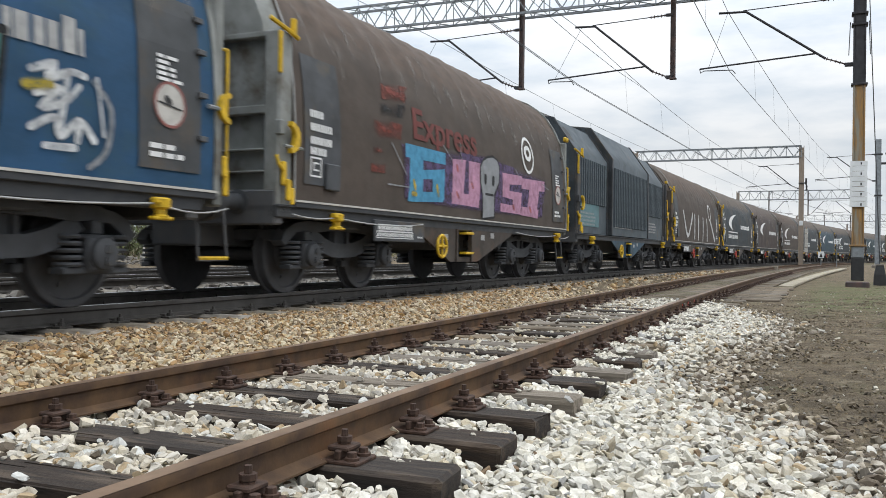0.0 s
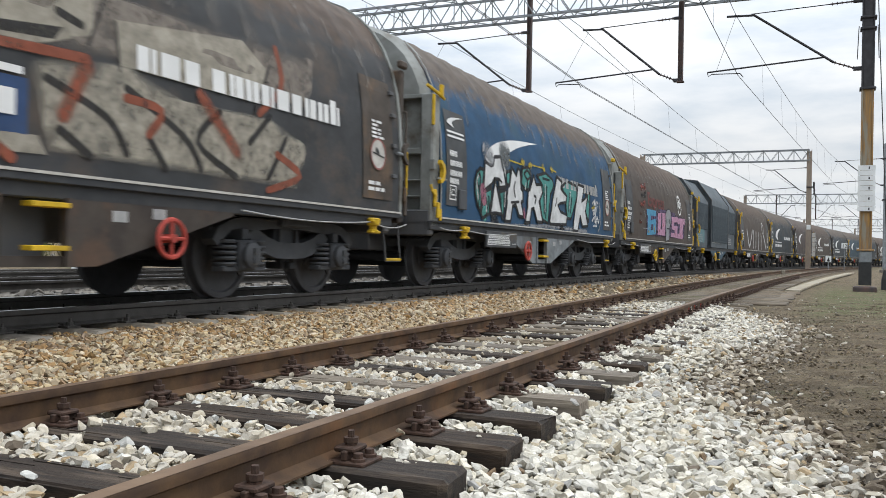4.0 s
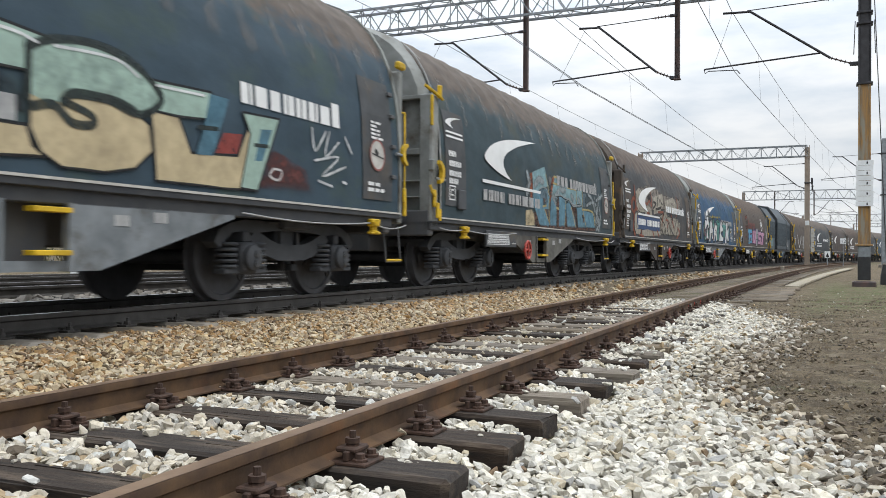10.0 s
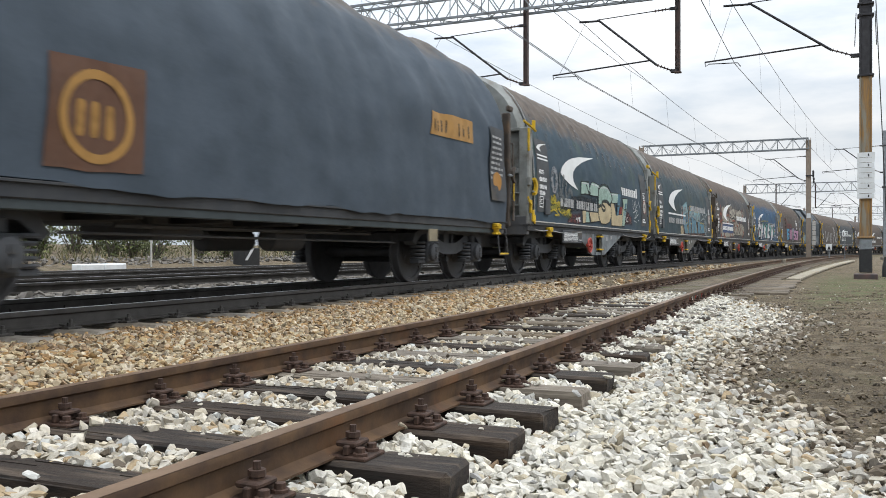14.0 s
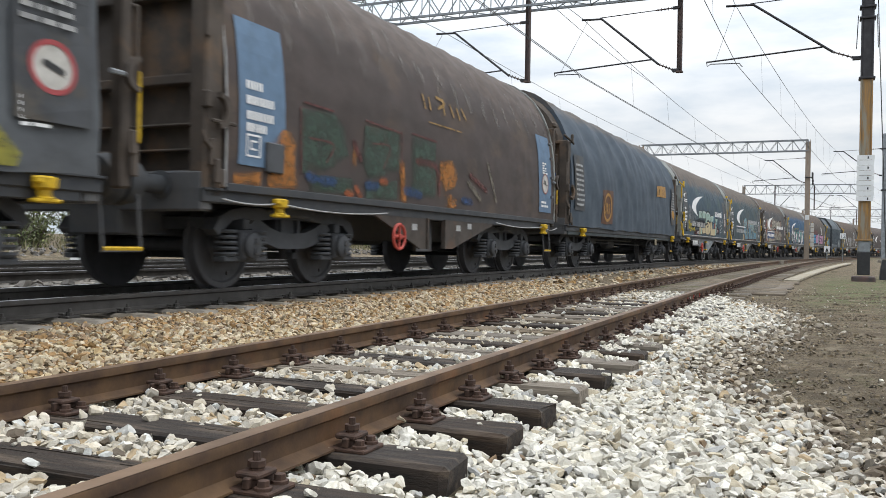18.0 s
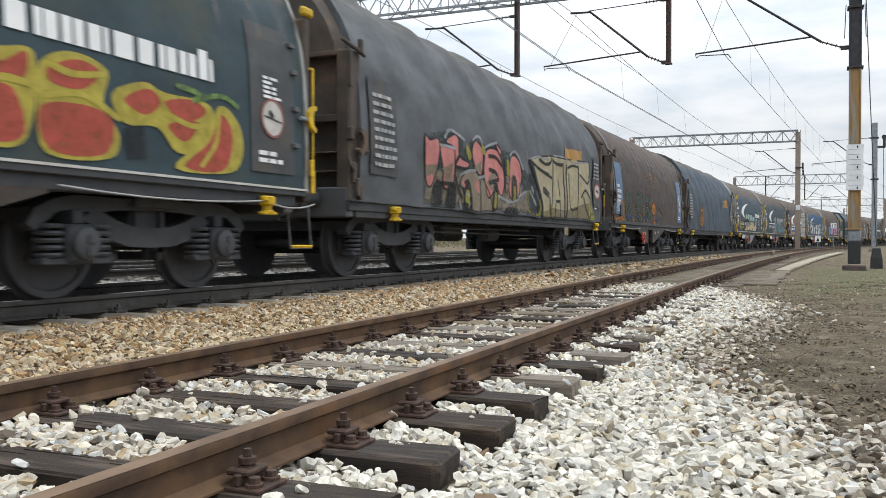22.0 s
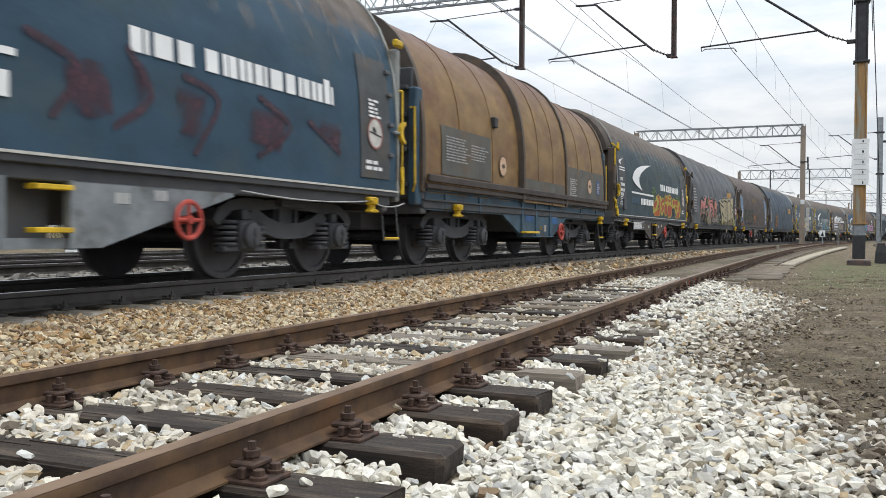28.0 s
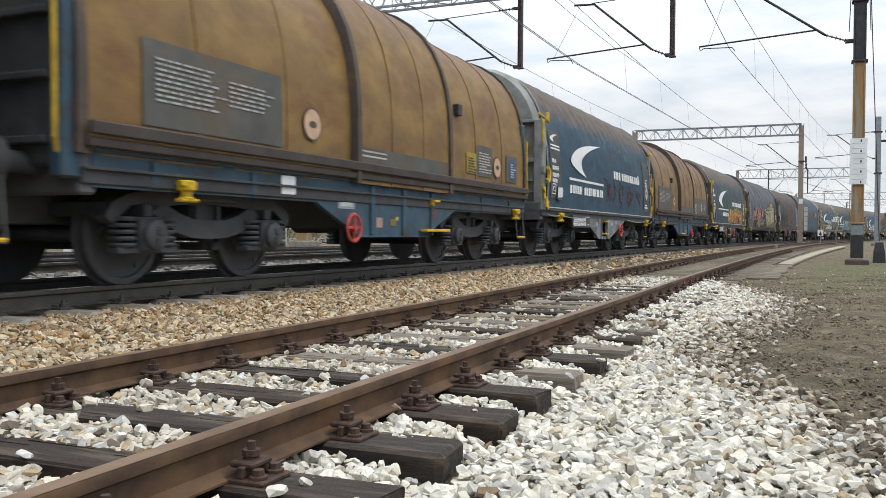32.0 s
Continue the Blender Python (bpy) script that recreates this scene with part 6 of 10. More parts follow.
def hatch_panels(w, col, half):
    """Dark steel end panels on the side of the hood."""
    e = half - 0.66
    sh = Shape()
    quad(sh, -e + 0.42, -e + 1.2, 1.25, 2.72, 0.012)
    p = part("end_panel", sh, col, w, "dark end panel with small lettering")
    t = Shape()
    r = random.Random(4)
    for z, width in ((2.1, 0.26), (1.95, 0.46), (1.8, 0.4), (1.68, 0.32)):
        x = -e + 0.53
        while x < -e + 0.53 + width:
            k = r.uniform(0.025, 0.05)
            quad(t, x, x + k, z - 0.085, z, 0.02)
            x += k + 0.016
    for a, b, c, d in ((0.53, 0.76, 1.34, 1.36), (0.53, 0.76, 1.55, 1.57), (0.53, 0.55, 1.36, 1.55), (0.74, 0.76, 1.36, 1.55), (0.59, 0.7, 1.41, 1.43), (0.59, 0.7, 1.49, 1.51), (0.59, 0.61, 1.43, 1.49)):
        quad(t, -e + a, -e + b, c, d, 0.02)
    tagged(part("lettering", t, M_WHITE, p), kind="stuff")
    sh2 = Shape().box(-e + 0.84, -e + 1.14, -1.45, -1.41, 1.21, 1.52, 0.012)
    part("document_box", sh2, M_CAP_DARK, p)
    sh = Shape()
    quad(sh, e - 0.82, e - 0.03, 1.2, 2.75, 0.012)
    q = part("end_panel", sh, col, w)
    part("warning_disc", disc(e - 0.45, 1.77, 0.2, 0, 0.02), M_SIGN_DUSTY, q, "white round warning sign with a red ring")
    part("warning_ring", disc(e - 0.45, 1.77, 0.205, 0.18, 0.024), paint("dull_red", "8f5a54"), q)
    mk = Shape()
    stroke(mk, [(e - 0.6, 1.78), (e - 0.3, 1.74)], 0.016, 0.026)
    stroke(mk, [(e - 0.5, 1.82), (e - 0.46, 1.79)], 0.06, 0.026)
    part("pictogram", mk, M_BLACK, q)
    t = Shape()
    bars(t, e - 0.7, 1.42, 2, 0.45, 0.045, 0.03, 8, 0.02)
    bars(t, e - 0.6, 2.2, 5, 0.22, 0.03, 0.02, 9, 0.02)
    tagged(part("lettering", t, M_WHITE, q), kind="stuff")
    for z in (1.5, 1.9, 2.3, 2.6):
        a = -side_point(e - 0.05, z)[1]
        part("hinge", Shape().box(e - 0.08, e + 0.03, -a - 0.05, -a + 0.02, z, z + 0.05, 0.005), M_UNDER, q)


def scuff_mesh(mat):
    """Short pale smears on the shoulder of the hood, in pairs at each hoop."""
    rg = random.Random(17)
    vs, cover, fs = [], [], []
    for k in range(18):
        u0 = -4.7 + k * 0.585
        for j in range(3):
            u, z = u0 + rg.uniform(-0.12, 0.12), rg.uniform(2.75, 3.45)
            for i, (p, n, e) in enumerate(stroke_rows([(u, z), (u + rg.uniform(-0.06, 0.06), z - rg.uniform(0.1, 0.28))], rg.uniform(0.08, 0.2))):
                for a, c in ((-1, 0.0), (-0.3, e), (0.3, e), (1, 0.0)):
                    q = p + n * a
                    vs.append(tuple(side_point(q.x, q.y, 0.009)))
                    cover.append(c * 0.24)
                if i:
                    o = len(vs) - 4
                    fs += [(o - 4 + m, o - 3 + m, o + 1 + m, o + m) for m in range(3)]
    me = bpy.data.meshes.new("scuffing")
    me.from_pydata(vs, [], fs)
    at = me.attributes.new("cover", "FLOAT", "POINT")
    at.data.foreach_set("value", cover)
    me.materials.append(mat)
    return me


def tarp_wagon(label, mat, cap=None, frame_mat=None, panel=None, yellow=True, wheel="wheel_red", wheel_u=-1.28, steps=True):
    w = thing("freight_wagon", label, "freight wagon", "wagons of the train")
    k = running_gear(w, 6.02, frame_mat or M_FRAME_GREY, "tarp")
    if "hood12" not in SHARED:
        SHARED["hood12"] = hood_mesh("tarpaulin_hood", M_CAP, HOOD, -5.12, 5.56, 144)
        SHARED["scuffs"] = scuff_mesh(paint("pale_scuff", "8d8780", 0.9))
        SHARED["rope"] = Shape().tube([(-5.13, -a - 0.012, z + (0.012 if z > 2.9 else 0)) for a, z in HOOD[:9]], 0.012, 5).mesh("edge_rope", M_GREYMARK, True)
        SHARED["cables"] = []
        for a, b, sag in ((-5.2, -4.3, 0.03), (-4.3, -1.9, 0.05), (2.1, 4.75, 0.05), (4.75, 5.7, 0.06)):
            SHARED["cables"].append(Shape().tube([(a + (b - a) * k / 6, -1.44, 0.9 - sag * 4 * (k / 6) * (1 - k / 6)) for k in range(7)], 0.009, 5).mesh("hanging_cable", M_GREYMARK, True))
        SHARED["rim_r"] = rim(5.53, 5.6, HOOD, 0.02).mesh("hood_rim", M_CAP, True)
    hood = part("tarpaulin_hood", SHARED["hood12"], None, w)
    hood.material_slots[0].link = "OBJECT"
    hood.material_slots[0].material = mat
    ed = part("hood_rim", SHARED["rim_r"], None, hood)
    for y in (-1.41, 1.41):
        part("hood_skirt", Shape().box(-5.12, 5.56, y - 0.015, y + 0.015, 0.98, 1.06, 0.006), M_SILL, hood)
    if steps:
        part("hem_line", Shape().box(-5.12, 5.56, -1.436, -1.424, 1.04, 1.062), M_SIGN_DUSTY, hood)
    scuffs = part("scuffing", SHARED["scuffs"], None, hood, "pale scuffs where the cloth rubs on its hoops")
    tagged(scuffs, kind="stuff")
    part("edge_rope", SHARED["rope"], None, hood, "pale rope along the edge of the cloth")
    for me in SHARED["cables"]:
        part("hanging_cable", me, None, w, "thin grey sagging cable")
    end_structure(w, 6.02, HOOD, cap or M_CAP, yellow=yellow)
    hatch_panels(w, panel or M_PANEL, 6.02)
    frame_beam(w, frame_mat or M_FRAME_GREY, 0.36 if steps else 0.44, steps)
    if steps:
        data_plate(w)
    part("brake_handwheel", k[wheel], None, w).location = (wheel_u, -1.46, 0.6)
    return w


def long_wagon(label, mat, patch):
    w = thing("freight_wagon", label, "freight wagon", "wagons of the train")
    running_gear(w, 7.02, M_FRAME_BROWN, "long")
    prof = hood_half(1.42, 4.12, 0.98, (9.0, 0.045, 9, -6.2, 6.3))
    part("tarpaulin_hood", hood_mesh("tarpaulin_hood", mat, prof, -6.2, 6.3, 160), None, w)
    end_structure(w, 7.02, HOOD, M_CAP_BROWN, yellow=False)
    t = Shape()
    quad(t, -6.0, -5.25, 1.35, 2.6, 0.03, prof)
    p = part("end_panel", t, M_CAP_DARK, w)
    t = Shape()
    bars(t, -5.9, 2.4, 9, 0.55, 0.05, 0.06, 3, 0.036, prof)
    tagged(part("lettering", t, M_GREYMARK, p), kind="stuff")
    t = Shape()
    quad(t, 5.5, 6.2, 1.35, 2.6, 0.03, prof)
    p = part("end_panel", t, M_CAP_DARK, w)
    t = Shape()
    bars(t, 5.55, 2.45, 5 if patch else 9, 0.5, 0.04, 0.05, 5, 0.036, prof)
    tagged(part("lettering", t, M_GREYMARK, p), kind="stuff")
    if patch:
        part("warning_disc", disc(5.83, 1.74, 0.2, 0, 0.042, prof), M_SIGN_DUSTY, p, "white round warning sign with a red ring")
        part("warning_ring", disc(5.83, 1.74, 0.205, 0.165, 0.046, prof), paint("ring_red", "a34a4c"), p)
        mk = Shape()
        stroke(mk, [(5.77, 1.76), (5.9, 1.72)], 0.055, 0.049, prof)
        part("pictogram", mk, M_BLACK, p)
        t = Shape()
        bars(t, 5.55, 1.5, 5, 0.3, 0.025, 0.02, 15, 0.036, prof)
        tagged(part("lettering", t, M_WHITE, p), kind="stuff")
    else:
        part("warning_disc", disc(5.79, 1.66, 0.17, 0, 0.042, prof), paint("ochre", "a8793c"), p, "worn ochre disc")
    for y in (-1.33, 1.33):
        part("side_beam", Shape().box(-6.2, 6.2, y - 0.03, y + 0.03, 0.78, 0.92, 0.01), M_SILL if patch else M_BEAM, w)
    if not patch:
        n = part("end_notice", Shape().box(-6.28, -6.262, -1.08, -0.8, 1.78, 2.16, 0.004), paint("notice_blue", "35598c"), w, "small blue notice")
        part("notice_mark", Shape().box(-6.284, -6.281, -1.0, -0.88, 1.86, 2.06), paint("notice_gold", "a5903c"), n)
    for u in (-2.4, -1.2, 0, 1.2, 2.4):
        part("cross_bearer", Shape().box(u - 0.05, u + 0.05, -1.2, 1.2, 0.76, 0.9, 0.01), M_SILL, w)
    part("brake_rod", Shape().tube([(-3.0, -0.9, 0.64), (3.0, -0.9, 0.6)], 0.014, 6).tube([(-2.2, -0.7, 0.72), (2.6, -0.7, 0.72)], 0.025, 6), M_UNDER, w)
    part("air_tank", Shape().spin((0.5, -0.4, 0.62), (1, 0, 0), [(0, 0.05), (0.05, 0.14), (0.7, 0.14), (0.75, 0.05)], 16), M_UNDER, w, "", True)
    part("brake_box", Shape().box(-1.5, -0.7, -0.5, 0.5, 0.6, 0.88, 0.03), M_UNDER, w)
    part("grease_card", Shape().box(3.15, 3.45, -1.38, -1.365, 0.62, 0.8, 0.004), paint("dusty", "8b8069"), w)
    return w, prof


def steel_wagon(label, mat, band, turned=False):
    """A wagon with three telescoping steel hoods; turned: the other way round in the train."""
    w = thing("freight_wagon", label, "freight wagon", "wagons of the train")
    k = running_gear(w, 6.02, M_FRAME_BLUE, "steel")
    small, big = hood_half(1.36, 3.88, 1.1, (5.0, 0.006, 0, 0, 1)), hood_half(1.43, 4.0, 1.1, (5.0, 0.008, 0, 0, 1))
    hoods = []
    for u0, u1, pr in ((-5.45, -1.15, small), (-1.22, 1.72, big), (1.66, 5.5, small)):
        h = part("steel_hood", hood_mesh("steel_hood", mat, pr, u0, u1, 32), None, w)
        hoods.append((h, pr))
        ends = (u0 + 0.04, u1 - 0.04) if pr is big else ((u0 + 0.03,) if u0 < -3 else (u1 - 0.03,))
        for u in ends:
            part("hood_rib", rim(u - 0.05, u + 0.05, pr, 0.04).mesh("hood_rib", M_CAP_BROWN, True), None, h)
        n = 3
        for q in range(1, n):
            u = u0 + (u1 - u0) * q / n
            part("hood_seam", rim(u - 0.022, u + 0.022, pr, 0.012).mesh("hood_seam", mat, True), None, h)
    rear, mid, front = hoods

    def plate(name, h, u0, u1, z0, z1, m, out=0.014, label=""):
        sh = Shape()
        quad(sh, u0, u1, z0, z1, out, h[1])
        return part(name, sh, m, h[0], label)

    def words(h, u, z, rows, width, m=M_GREYMARK, seed=12, under=None):
        t = Shape()
        bars(t, u, z, int(rows * 1.6), width, 0.02, 0.025, seed, 0.024, h[1])
        tagged(part("lettering", t, m, under or h[0]), kind="stuff")

    def warning(h, u, z):
        part("warning_ring", disc(u, z, 0.19, 0, 0.021, h[1]), M_CAP_BROWN, h[0])
        part("warning_disc", disc(u, z, 0.17, 0, 0.024, h[1]), paint("peach", "c0a085"), h[0], "round faded peach warning sign")
        part("warning_mark", disc(u, z, 0.08, 0.0, 0.028, h[1], squash=0.5), M_CAP_BROWN, h[0])

    b = plate("lower_band", rear, -4.75, -2.7, 1.4, 2.15, band, label="grey painted lower band")
    words(rear, -4.6, 2.0, 6, 0.9, under=b)
    words(rear, -3.6, 1.95, 4, 0.7, seed=13, under=b)
    warning(rear, -2.12, 1.71)
    plate("lower_band", mid, -1.1, 1.6, 1.36, 1.56, band)
    if turned:
        b = plate("lower_band", front, 2.06, 5.36, 1.36, 2.02, band, label="grey painted lower band")
        words(front, 2.2, 1.76, 6, 0.58, M_SIGN_DUSTY, 21, b)
        warning(front, 3.92, 1.66)
    else:
        plate("yellow_notice", front, 2.5, 2.92, 1.48, 1.82, paint("notice_yellow", "a08a34", 0.0), label="worn yellow notice")
        words(front, 2.55, 1.74, 4, 0.3, M_BLACK, 22)
        b = plate("grey_notice", front, 2.94, 3.7, 1.46, 1.98, band)
        words(front, 3.04, 1.86, 5, 0.5, M_SIGN_DUSTY, 23, b)
        warning(front, 3.92, 1.66)
        t = Shape()
        for z in (1.5, 1.44, 1.5):
            quad(t, -1.2, -0.45, z, z + 0.022, 0.02, big)
        part("white_line", t, M_SIGN_DUSTY, mid[0])
    plate("grey_notice", front, 4.42, 5.0, 1.44, 1.92, band)
    b = plate("blue_notice", front, 4.6, 4.86, 1.5, 1.84, paint("notice_blue", "2c3a4c", 0.0), 0.02)
    words(front, 4.64, 1.78, 4, 0.18, M_SIGN_DUSTY, 24, b)
    u = 2.17 if not turned else -2.5
    hh = front if u > 0 else rear
    part("hand_hole", Shape().box(u - 0.08, u + 0.08, -1.4, -1.3, 2.36, 2.54, 0.01), M_BLACK, hh[0])
    e = 5.36
    for s in (-1, 1):
        wl2 = part("end_wall", Shape().box(s * (e + 0.12) - 0.05, s * (e + 0.12) + 0.05, -1.25, 1.25, 1.0, 2.9, 0.02), M_CAP_DARK, w)
        for z in (1.2, 1.7, 2.2, 2.6):
            part("end_rib", Shape().box(s * (e + 0.2) - 0.05, s * (e + 0.2) + 0.05, -1.2, 1.2, z - 0.03, z + 0.03, 0.008), M_CAP_DARK, wl2)
        for y in (-1.28, 1.28):
            part("corner_post", Shape().box(s * (e + 0.12) - 0.1, s * (e + 0.12) + 0.1, y - 0.07, y + 0.07, 0.9, 2.6, 0.02), M_FRAME_BLUE, w)
        part("grab_rail", Shape().tube([(s * (e + 0.22), -1.25, 2.3), (s * (e + 0.3), -1.36, 2.3), (s * (e + 0.3), -1.37, 1.2), (s * (e + 0.22), -1.3, 1.1)], 0.018, 6), M_YELLOW, w, "", True)
    slope = [(-2.0, 0.84), (-1.0, 0.45), (1.05, 0.45), (1.25, 0.55), (2.05, 0.84)]
    if turned:
        slope = [(-a, z) for a, z in slope[::-1]]
    for s in (-1, 1):
        y = s * 1.33
        web = [(-5.3, 0.84)] + slope + [(5.3, 0.84), (5.3, 1.12), (-5.3, 1.12)]
        bm_ = part("side_beam", Shape().plate(web, y - 0.03, y + 0.03), M_FRAME_BLUE, w, "blue grey deep side beam")
        part("bottom_flange", Shape().box(-1.0 if not turned else -1.05, 1.05 if not turned else 1.0, y - 0.06, y + 0.06, 0.43, 0.452, 0.005), M_FRAME_BLUE, bm_)
        part("top_flange", Shape().box(-5.3, 5.3, y - 0.06, y + 0.06, 1.118, 1.145, 0.006), M_FRAME_BLUE, bm_)
        for u in ((-1.03, -0.18, 0.75) if turned else (-0.68, 0.23, 1.16)):
            part("web_stiffener", Shape().box(u - 0.05, u + 0.05, y + s * 0.03 - 0.03, y + s * 0.03 + 0.03, 0.46, 1.1, 0.008), M_FRAME_BLUE, bm_)
        for u in (-4.6, -3.2, 3.2, 4.6):
            part("web_stiffener", Shape().box(u - 0.04, u + 0.04, y + s * 0.03 - 0.03, y + s * 0.03 + 0.03, 0.86, 1.1, 0.008), M_FRAME_BLUE, bm_)
        for z0, z1, o in ((1.15, 1.23, 0.1), (1.25, 1.36, 0.13)):
            part("hood_rail", Shape().box(-5.4, 5.45, y + s * o - 0.03, y + s * o + 0.03, z0, z1, 0.012), M_HOOD_RAIL, bm_, "dark brown hood rail")
        if s < 0:
            cards = ((0.92, 1.3, 0.72, 1.0, "2f5a8c"), (0.97, 1.25, 0.85, 0.95, "8f9cab"), (0.38, 0.52, 0.55, 0.68, "a89a8c"), (0.05, 0.25, 0.58, 0.66, "6a5a3c"), (-0.9, -0.45, 0.9, 0.95, "b89a34"), (-0.8, -0.35, 0.74, 0.9, "2f4f7c")) if turned else (
                (-1.52, -1.12, 0.78, 0.96, "8f9aa0"), (-1.46, -1.18, 0.81, 0.86, "c0c4c4"), (-0.55, -0.38, 0.56, 0.69, "a88a80"), (-0.16, 0.0, 0.58, 0.68, "7a6a3c"), (0.0, 0.08, 0.66, 0.71, "b0a040"), (1.22, 1.34, 0.7, 0.86, "7a3a34"))
            for n_, (u0, u1, z0, z1, c) in enumerate(cards):
                yy = y - 0.031 - 0.003 * (n_ % 2)
                part("notice_plate", Shape().box(u0, u1, yy - 0.003, yy, z0, z1), paint("card_" + c, c), bm_)
    s0, s1 = (-1.13, -0.32) if turned else (0.74, 1.56)
    part("step", Shape().box(s0, s1, -1.5, -1.38, 0.51, 0.55, 0.005), M_YELLOW, w, "yellow step board")
    if not turned:
        part("lashing_bracket", Shape().box(1.08, 1.28, -1.46, -1.37, 0.95, 0.98, 0.005).box(1.1, 1.16, -1.42, -1.37, 0.9, 0.96), M_YELLOW, w)
        part("document_card", Shape().box(-2.72, -2.46, -1.385, -1.37, 0.9, 1.1, 0.003), M_SIGN_WHITE, w, "white waybill card")
    part("brake_handwheel", k["wheel_red"], None, w).location = (1.35 if turned else -1.27, -1.44, 0.55)
    return w


def ribbed_wagon(label):
    """A steel wagon with chamfered roof and louvred sides."""
    w = thing("freight_wagon", label, "freight wagon", "wagons of the train")
    k = running_gear(w, 6.02, M_FRAME_BLUE, "ribbed")
    small = [(1.3, 1.02), (1.3, 2.95), (0.75, 3.75), (0.0, 3.85)]
    big = [(1.42, 1.02), (1.42, 3.05), (0.82, 3.9), (0.0, 4.0)]
    body = M_LOUVRE
    for u0, u1, pr in ((-5.4, -2.3, small), (-2.35, 2.35, big), (2.3, 5.4, small)):
        h = part("steel_hood", hood_mesh("steel_hood", body, pr, u0, u1, 8), None, w)
        part("hood_rib", rim(u0 + 0.0, u0 + 0.1, pr, 0.03), M_CAP_DARK, h)
        part("hood_rib", rim(u1 - 0.1, u1 + 0.0, pr, 0.03), M_CAP_DARK, h)
        n = int((u1 - u0 - 0.4) / 0.2)
        mesh = Shape().box(-0.04, 0.04, -0.05, 0.02, 1.75 if pr is small else 1.25, 2.85, 0.015).mesh("rib", body)
        for j in range(n):
            part("rib", mesh, None, h).location = (u0 + 0.3 + j * 0.2, -pr[0][0], 0)
        t = Shape()
        bars(t, u0 + 0.4, 1.55, 4, (u1 - u0) * 0.5, 0.05, 0.04, 21, 0.012, pr)
        tagged(part("lettering", t, M_GREYMARK, h), kind="stuff")
    g = Shape()
    quad(g, -5.2, -3.2, 1.2, 2.0, 0.012, small)
    part("sprayed_patch", g, paint("pale_teal", "5f7f84"), w)
    end_structure(w, 6.02, HOOD, M_CAP_DARK, yellow=True)
    frame_beam(w, M_FRAME_BLUE, 0.42)
    part("brake_handwheel", k["wheel_yellow"], None, w).location = (-1.28, -1.46, 0.6)
    return w


# ================= wagons in their order =================
M_LOUVRE = shader("slate_grey_steel", srgb("4d565c"), srgb("3c4449"), 0.65, scale=2.5, bump=0.1, stain=srgb("5a4a3a"), stain_scale=1.4, stain_at=(0.6, 0.8))


def decal(name, sh, mat, w, label=""):
    return part(name, sh, mat, w, label)


def livery(w, plain=None, words=True, url=True, line=True, shift=0.0, lift=0.0, crescent=0.021, first=None):
    """The operator's marks: crescent, line, word blocks."""
    plain = plain or M_WHITE
    o = 0.014 + lift
    decal("crescent_mark", swoosh(-3.37 + shift, 1.85, 1.0, crescent), M_WHITE, w, "white crescent mark")
    decal("crescent_mark", swoosh(-4.88, 2.46, 0.22, 0.022), M_WHITE, w)
    for z in (2.37, 2.3):
        t = Shape()
        quad(t, -4.9, -4.25, z, z + 0.032, 0.022)
        decal("mark_line", t, M_WHITE, w)
    if words:
        if line:
            t = Shape()
            quad(t, -3.5 + shift, -0.4 + shift, 1.72, 1.775, o)
            decal("mark_line", t, M_WHITE, w)
        word_blocks(w, -3.47 + shift, -2.42 + shift, 1.425, 1.61, 4, first or plain, o)
        word_blocks(w, -2.25 + shift, -0.4 + shift, 1.425, 1.61, 5, plain, o)
    if url:
        word_blocks(w, 0.7 + shift, 1.55 + shift, 1.985, 2.195, 3, plain, o)
        word_blocks(w, 1.64 + shift, 4.0 + shift, 1.985, 2.195, 9, plain, o, (8,))


def word_sign(w):
    """The faded red word on the brown hood."""
    cu = bpy.data.curves.new("faded_word", "FONT")
    cu.body, cu.size, cu.offset = "Express", 0.62, 0.012
    tmp = bpy.data.objects.new("faded_word", cu)
    scene.collection.objects.link(tmp)
    me = bpy.data.meshes.new_from_object(tmp.evaluated_get(bpy.context.evaluated_depsgraph_get()))
    bpy.data.objects.remove(tmp)
    for v in me.vertices:
        v.co = side_point(-2.2 + v.co.x * 1.25, 2.12 + v.co.y, 0.014)
    me.materials.clear()
    me.materials.append(paint("brick", "6b3732"))
    part("faded_word", me, None, w, "faded red lettering")


TARP_NAVY = tarp("navy_tarpaulin", "3a4a55", "303f49", stain="3d4c4a")
TARP_BLUE = tarp("blue_tarpaulin", "2b4d6c", "24415a", stain="2f4a5a")
TARP_CLEAN = tarp("teal_blue_tarpaulin", "32495a", "2a3e4c", stain="384850")
TARP_TEAL = tarp("dark_teal_tarpaulin", "38474d", "2e3b40", stain="40453f")
TARP_SLATE = tarp("slate_tarpaulin", "3a4044", "2f3437", stain="433f3a")
TARP_UMBER = tarp("brown_black_tarpaulin", "414244", "353637", stain="524a44", top="5a4d44")
TARP_BROWN = tarp("brown_grey_tarpaulin", "4f463f", "433b35", top="57493f")
TARP_DKBROWN = tarp("dark_brown_tarpaulin", "4a413e", "3e3734", stain="54483f", top="594e48", fold=0.12)
TARP_INK = tarp("ink_blue_tarpaulin", "454e58", "3b444d", top="5a544f", top_z=(3.5, 3.9))
TARP_INK2 = tarp("grey_wrinkled_tarpaulin", "585b5e", "484a4d", top="504d4a", top_z=(3.3, 3.9), fold=0.2)
STEEL_ORANGE = tarp("orange_brown_rusty_steel", "84683c", "6b5334", stain="6b4c30", top="6a4c36", rough=0.6, top_z=(3.0, 3.9))
